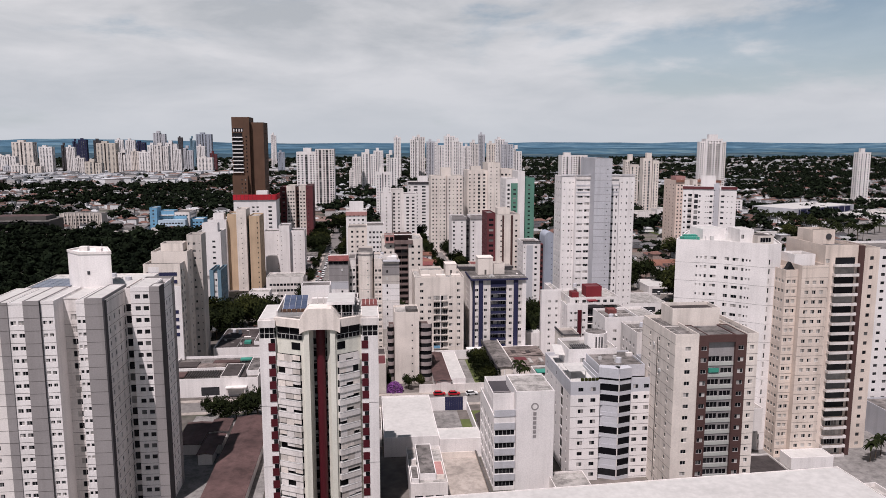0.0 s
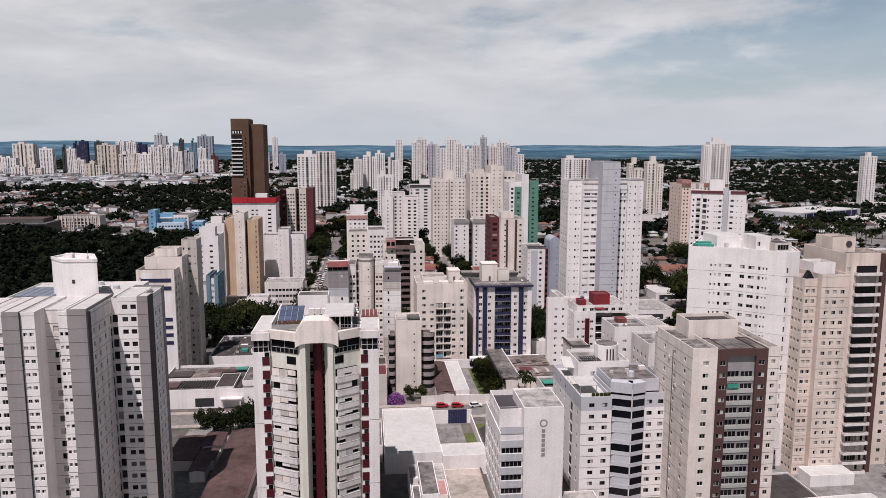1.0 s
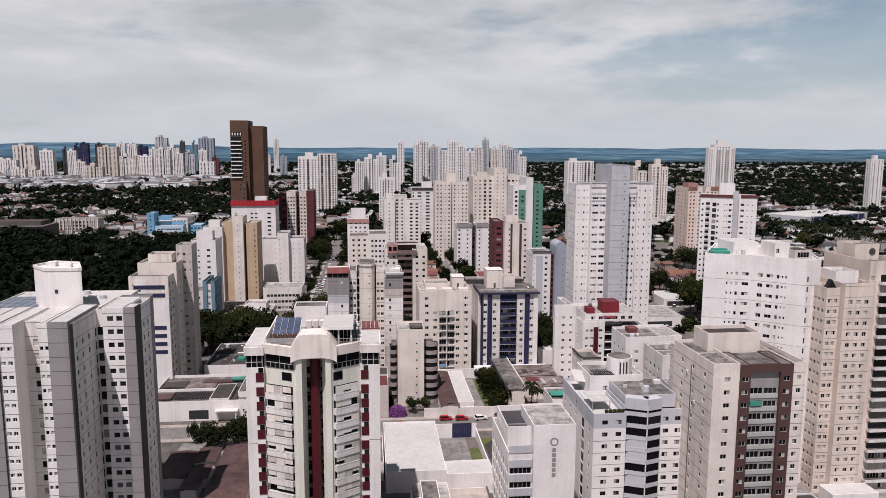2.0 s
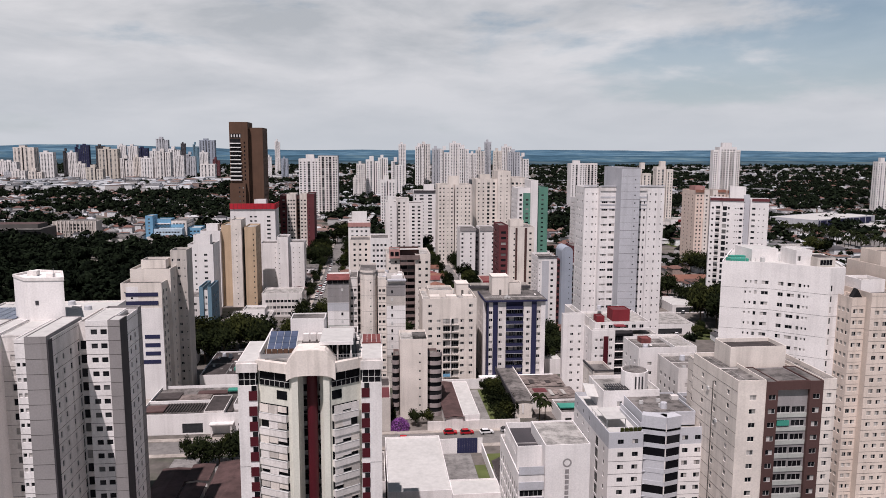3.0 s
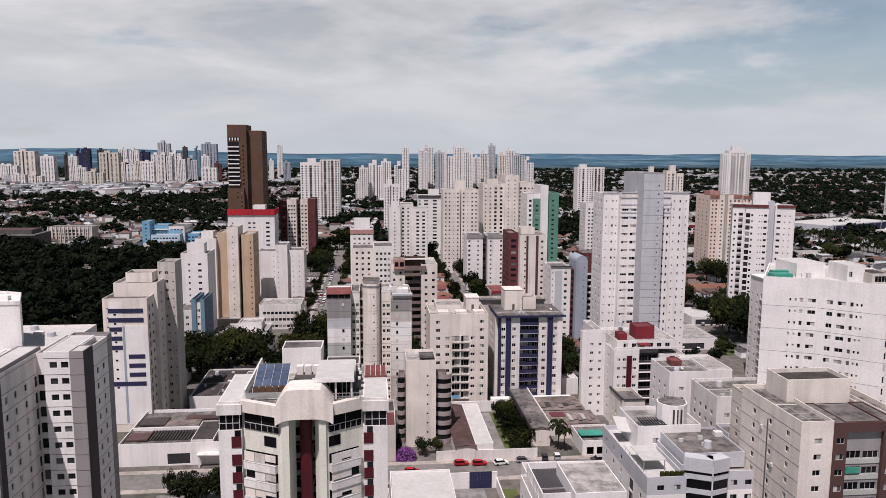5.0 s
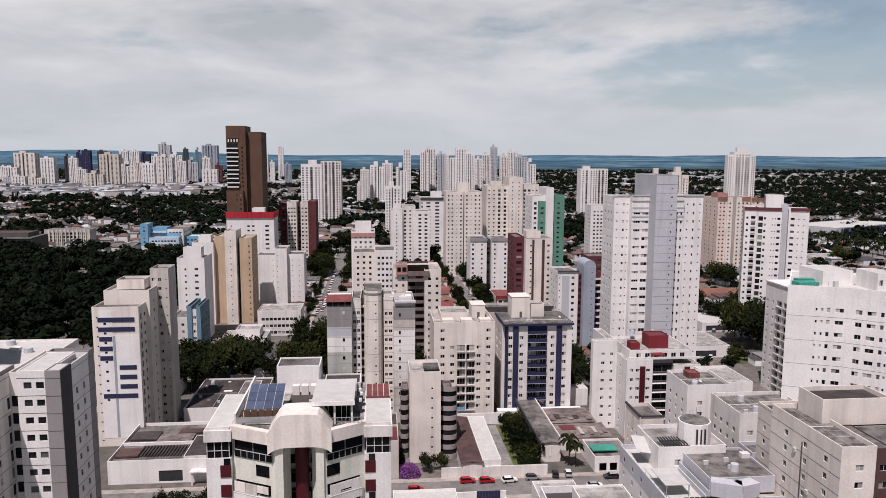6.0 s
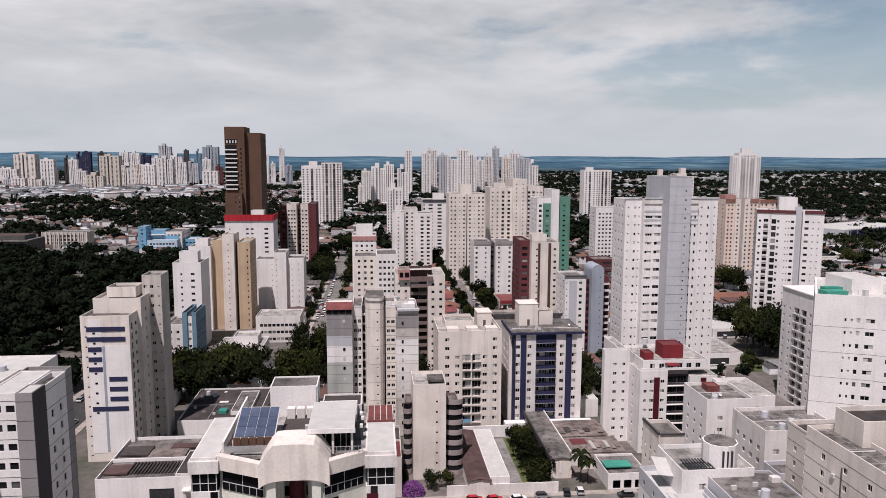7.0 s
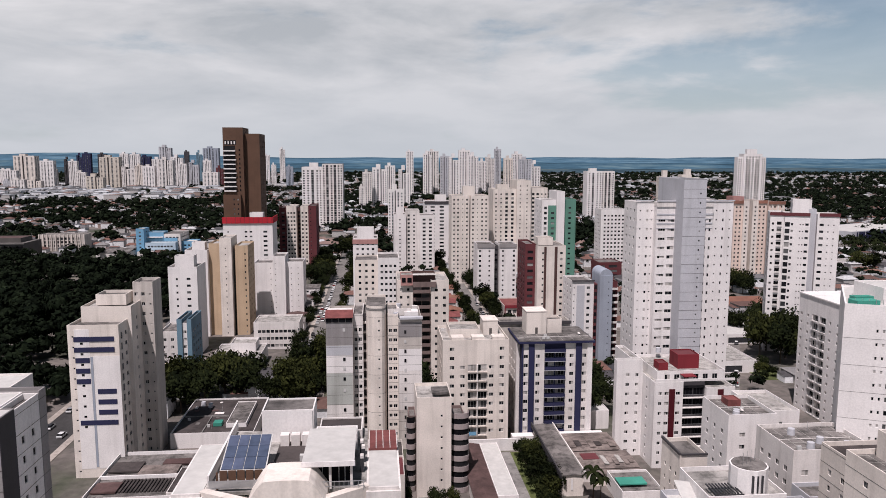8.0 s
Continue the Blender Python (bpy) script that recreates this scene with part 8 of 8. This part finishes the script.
def wood(name, spots, mat, label, leaves, rs):
    """Many domed crowns in one mesh, each of uneven lobes set with leaf sprays round dark cores. spots: x, y, height, radius."""
    S = np.array(spots)
    lobes = max(2, leaves // 24)
    P = np.repeat(S, lobes, axis=0)
    n = len(P)
    a, q = rs.uniform(0, 2 * np.pi, n), np.sqrt(rs.uniform(0, 1, n)) * 0.72
    C = np.stack([P[:, 0] + np.cos(a) * q * P[:, 3], P[:, 1] + np.sin(a) * q * P[:, 3], P[:, 2] * (0.86 - 0.5 * q ** 1.6 - 0.12 * rs.uniform(0, 1, n))], 1)
    R = P[:, 3] * rs.uniform(0.30, 0.52, n) * (1.5 if lobes < 4 else 1.0)
    core = C[:, None] + OCTA[None] * (R[:, None] * rs.uniform(0.6, 0.9, (n, 6)))[:, :, None] * np.array([1, 1, 0.7])
    F = (OCTF[None] + 6 * np.arange(n)[:, None, None]).reshape(-1, 3).tolist()
    per = max(6, leaves // lobes)
    d = rs.normal(0, 1, (n * per, 3))
    d[:, 2] = np.abs(d[:, 2]) * 0.9 - 0.25
    d /= np.linalg.norm(d, axis=1)[:, None]
    r = np.repeat(R, per)
    c = np.repeat(C, per, axis=0) + d * (r * rs.uniform(0.75, 1.05, len(r)))[:, None] * np.array([1, 1, 0.8])
    up = d + rs.normal(0, 0.22, d.shape)
    up /= np.linalg.norm(up, axis=1)[:, None]
    u = np.cross(up, rs.normal(0, 1, d.shape))
    u /= np.linalg.norm(u, axis=1)[:, None]
    w = np.cross(up, u)
    s = (r * rs.uniform(0.22, 0.46, len(r)) * (1.25 if per < 9 else 1.0))[:, None]
    quads = np.stack([c - u * s, c + w * s * 0.75 - up * s * 0.25, c + u * s * 1.1, c - w * s * 0.7 - up * s * 0.2], 1)
    k = 6 * n
    F += (k + 4 * np.arange(len(r))[:, None] + np.arange(4)[None]).tolist()
    me = mesh_of(name, np.concatenate([core.reshape(-1, 3), quads.reshape(-1, 3)]).tolist(), F, [mat])
    tagged(new(name, me), label, "trees", kind="stuff")


rs = np.random.RandomState(7)
spots = []
for _ in range(1500):
    x, y = rs.uniform(-420, -108), rs.uniform(262, 700)
    if y < 560 or (y < 635 and x < -108 - (y - 560) * 0.4) or (x < -230 and rs.uniform() < 0.25):
        spots.append((x, y, rs.uniform(6, 19), rs.uniform(4.5, 11.0)))
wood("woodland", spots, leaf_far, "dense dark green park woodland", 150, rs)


def suburb(name, count, box, keep, rs, size=(7, 15), far=False, tall=(3.2, 3.4, 6.2)):
    """Joined low houses with hipped roofs."""
    walls, faces, roofs, rfaces, spots = [], [], [], [], []
    for _ in range(count):
        x, y = rs.uniform(*box[:2]), rs.uniform(*box[2:])
        if not keep(x, y):
            continue
        w, d, h = rs.uniform(*size) / 2, rs.uniform(*size) / 2, rs.choice(tall)
        k = len(walls)
        walls += [(x - w, y - d, 0), (x + w, y - d, 0), (x + w, y + d, 0), (x - w, y + d, 0), (x - w, y - d, h), (x + w, y - d, h), (x + w, y + d, h), (x - w, y + d, h)]
        faces += [(k, k + 1, k + 5, k + 4), (k + 1, k + 2, k + 6, k + 5), (k + 2, k + 3, k + 7, k + 6), (k + 3, k, k + 4, k + 7)]
        k, e, up = len(roofs), 0.5, rs.choice([0.25, 1.6, 2.0])
        roofs += [(x - w - e, y - d - e, h), (x + w + e, y - d - e, h), (x + w + e, y + d + e, h), (x - w - e, y + d + e, h), (x - w * 0.4, y, h + up), (x + w * 0.4, y, h + up)]
        rfaces += [(k, k + 1, k + 5, k + 4), (k + 1, k + 2, k + 5), (k + 2, k + 3, k + 4, k + 5), (k + 3, k, k + 4)]
        if rs.uniform() < 0.6:
            # lower wing beside the house
            a, c, k = x + (w + 1.8) * rs.choice([-1, 1]), y - d * rs.uniform(0, 0.6), len(walls)
            p, q, g = 1.7, d * rs.uniform(0.3, 0.7), h * 0.8
            walls += [(a - p, c - q, 0), (a + p, c - q, 0), (a + p, c + q, 0), (a - p, c + q, 0), (a - p, c - q, g), (a + p, c - q, g), (a + p, c + q, g), (a - p, c + q, g)]
            faces += [(k, k + 1, k + 5, k + 4), (k + 1, k + 2, k + 6, k + 5), (k + 2, k + 3, k + 7, k + 6), (k + 3, k, k + 4, k + 7)]
            k = len(roofs)
            roofs += [(a - p - 0.2, c - q - 0.2, g), (a + p + 0.2, c - q - 0.2, g), (a + p + 0.2, c + q + 0.2, g + 0.4), (a - p - 0.2, c + q + 0.2, g + 0.4)]
            rfaces += [(k, k + 1, k + 2, k + 3)]
        spots.append((x, y))
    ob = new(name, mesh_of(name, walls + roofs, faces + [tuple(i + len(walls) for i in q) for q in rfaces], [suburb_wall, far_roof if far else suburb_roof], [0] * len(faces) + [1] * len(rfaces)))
    tagged(ob, "many low suburban houses with tiled and sheet roofs", "houses", kind="stuff")


suburb_wall = choice_material("suburb_wall", [(0, (0.66, 0.66, 0.67)), (0.4, (0.46, 0.44, 0.43)), (0.62, (0.80, 0.80, 0.81)), (0.92, (0.32, 0.24, 0.21))], 0.9, island=True, spec=0.2)
suburb_roof = choice_material("suburb_roof", [(0, (0.17, 0.092, 0.076)), (0.2, (0.12, 0.07, 0.06)), (0.36, (0.14, 0.135, 0.14)), (0.50, (0.07, 0.066, 0.07)), (0.64, (0.22, 0.21, 0.21)), (0.78, (0.48, 0.48, 0.49)), (0.87, (0.21, 0.12, 0.095)), (0.94, (0.055, 0.055, 0.06))], 0.9, island=True, spec=0.2)
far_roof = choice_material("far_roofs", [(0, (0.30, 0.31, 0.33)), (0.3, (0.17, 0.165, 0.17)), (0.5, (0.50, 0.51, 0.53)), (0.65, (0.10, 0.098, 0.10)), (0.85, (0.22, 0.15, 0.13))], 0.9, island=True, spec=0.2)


def cone(x, y):
    return abs(x - 20) < 0.74 * y + 60 and clear_of(x, y, 7) and not on_street(x, y)


def in_wood(x, y):
    return -430 < x < -104 and y < 690


suburb("houses", 900, (-140, 420, 300, 800), lambda x, y: cone(x, y) and not in_wood(x, y), rs, (7, 13))
suburb("houses", 12500, (-1450, 1500, 690, 2000), lambda x, y: cone(x, y), rs, (5, 12))
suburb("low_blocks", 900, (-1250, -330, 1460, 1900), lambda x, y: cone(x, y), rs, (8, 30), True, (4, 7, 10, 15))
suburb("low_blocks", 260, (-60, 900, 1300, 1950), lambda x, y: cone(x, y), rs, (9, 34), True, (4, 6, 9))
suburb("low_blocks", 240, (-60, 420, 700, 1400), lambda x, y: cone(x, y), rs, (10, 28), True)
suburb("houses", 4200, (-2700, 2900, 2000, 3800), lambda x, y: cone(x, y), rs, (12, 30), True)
spots = [(x, y, rs.uniform(5, 10), rs.uniform(2.5, 4.5)) for x, y in zip(rs.uniform(-140, 420, 1100), rs.uniform(300, 800, 1100)) if cone(x, y) and not in_wood(x, y)]
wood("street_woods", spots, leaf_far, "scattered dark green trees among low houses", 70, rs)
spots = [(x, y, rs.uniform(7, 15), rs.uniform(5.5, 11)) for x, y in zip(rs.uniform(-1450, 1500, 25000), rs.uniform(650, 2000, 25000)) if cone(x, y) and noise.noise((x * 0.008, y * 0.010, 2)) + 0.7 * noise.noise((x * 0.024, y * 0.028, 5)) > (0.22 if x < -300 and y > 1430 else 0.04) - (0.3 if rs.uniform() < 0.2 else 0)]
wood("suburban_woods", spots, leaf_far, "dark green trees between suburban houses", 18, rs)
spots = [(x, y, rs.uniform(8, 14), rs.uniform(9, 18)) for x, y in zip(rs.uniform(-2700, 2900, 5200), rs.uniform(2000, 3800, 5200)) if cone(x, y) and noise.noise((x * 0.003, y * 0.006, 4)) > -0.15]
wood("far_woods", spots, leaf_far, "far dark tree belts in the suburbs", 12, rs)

# ---------------------------------------------------------------- far hills
def ridge(y, h, amp, seed, color, label):
    m = bpy.data.materials.new("haze_tinted_hill")
    m.use_nodes = True
    nt = m.node_tree
    p = nt.nodes["Principled BSDF"]
    p.inputs["Roughness"].default_value = 1.0
    p.inputs["Specular IOR Level"].default_value = 0.0
    # Base colour carries the distance haze as a blue tint.
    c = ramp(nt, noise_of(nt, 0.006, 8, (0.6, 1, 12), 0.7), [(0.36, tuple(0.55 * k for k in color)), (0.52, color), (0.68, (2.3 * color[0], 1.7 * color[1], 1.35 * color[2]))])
    nt.links.new(c, p.inputs["Base Color"])
    n, v, f = 160, [], []
    for k in range(n + 1):
        x = -4300 + 8600 * k / n
        swell = math.exp(-((x + 1750) / 620) ** 2)
        z = h + amp * (noise.noise((x * 0.0011, seed, 0)) + 0.5 * noise.noise((x * 0.004, seed, 3))) + swell * h * 0.32
        v += [(x, y - 120, -5), (x, y, z), (x, y + 40, -5)]
    for k in range(n):
        i = 3 * k
        f += [(i, i + 3, i + 4, i + 1), (i + 1, i + 4, i + 5, i + 2)]
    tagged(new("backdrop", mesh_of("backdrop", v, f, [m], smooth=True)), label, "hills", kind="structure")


# Painted haze gets bluer and paler from ridge to ridge.
ridge(3900, 26, 10, 1.0, (0.045, 0.080, 0.105), "far wooded plain with blue haze in its colour")
ridge(4300, 52, 12, 5.0, (0.055, 0.115, 0.165), "far hills tinted blue for haze")
ridge(4700, 82, 14, 9.0, (0.075, 0.15, 0.215), "farthest hills tinted paler blue for haze")
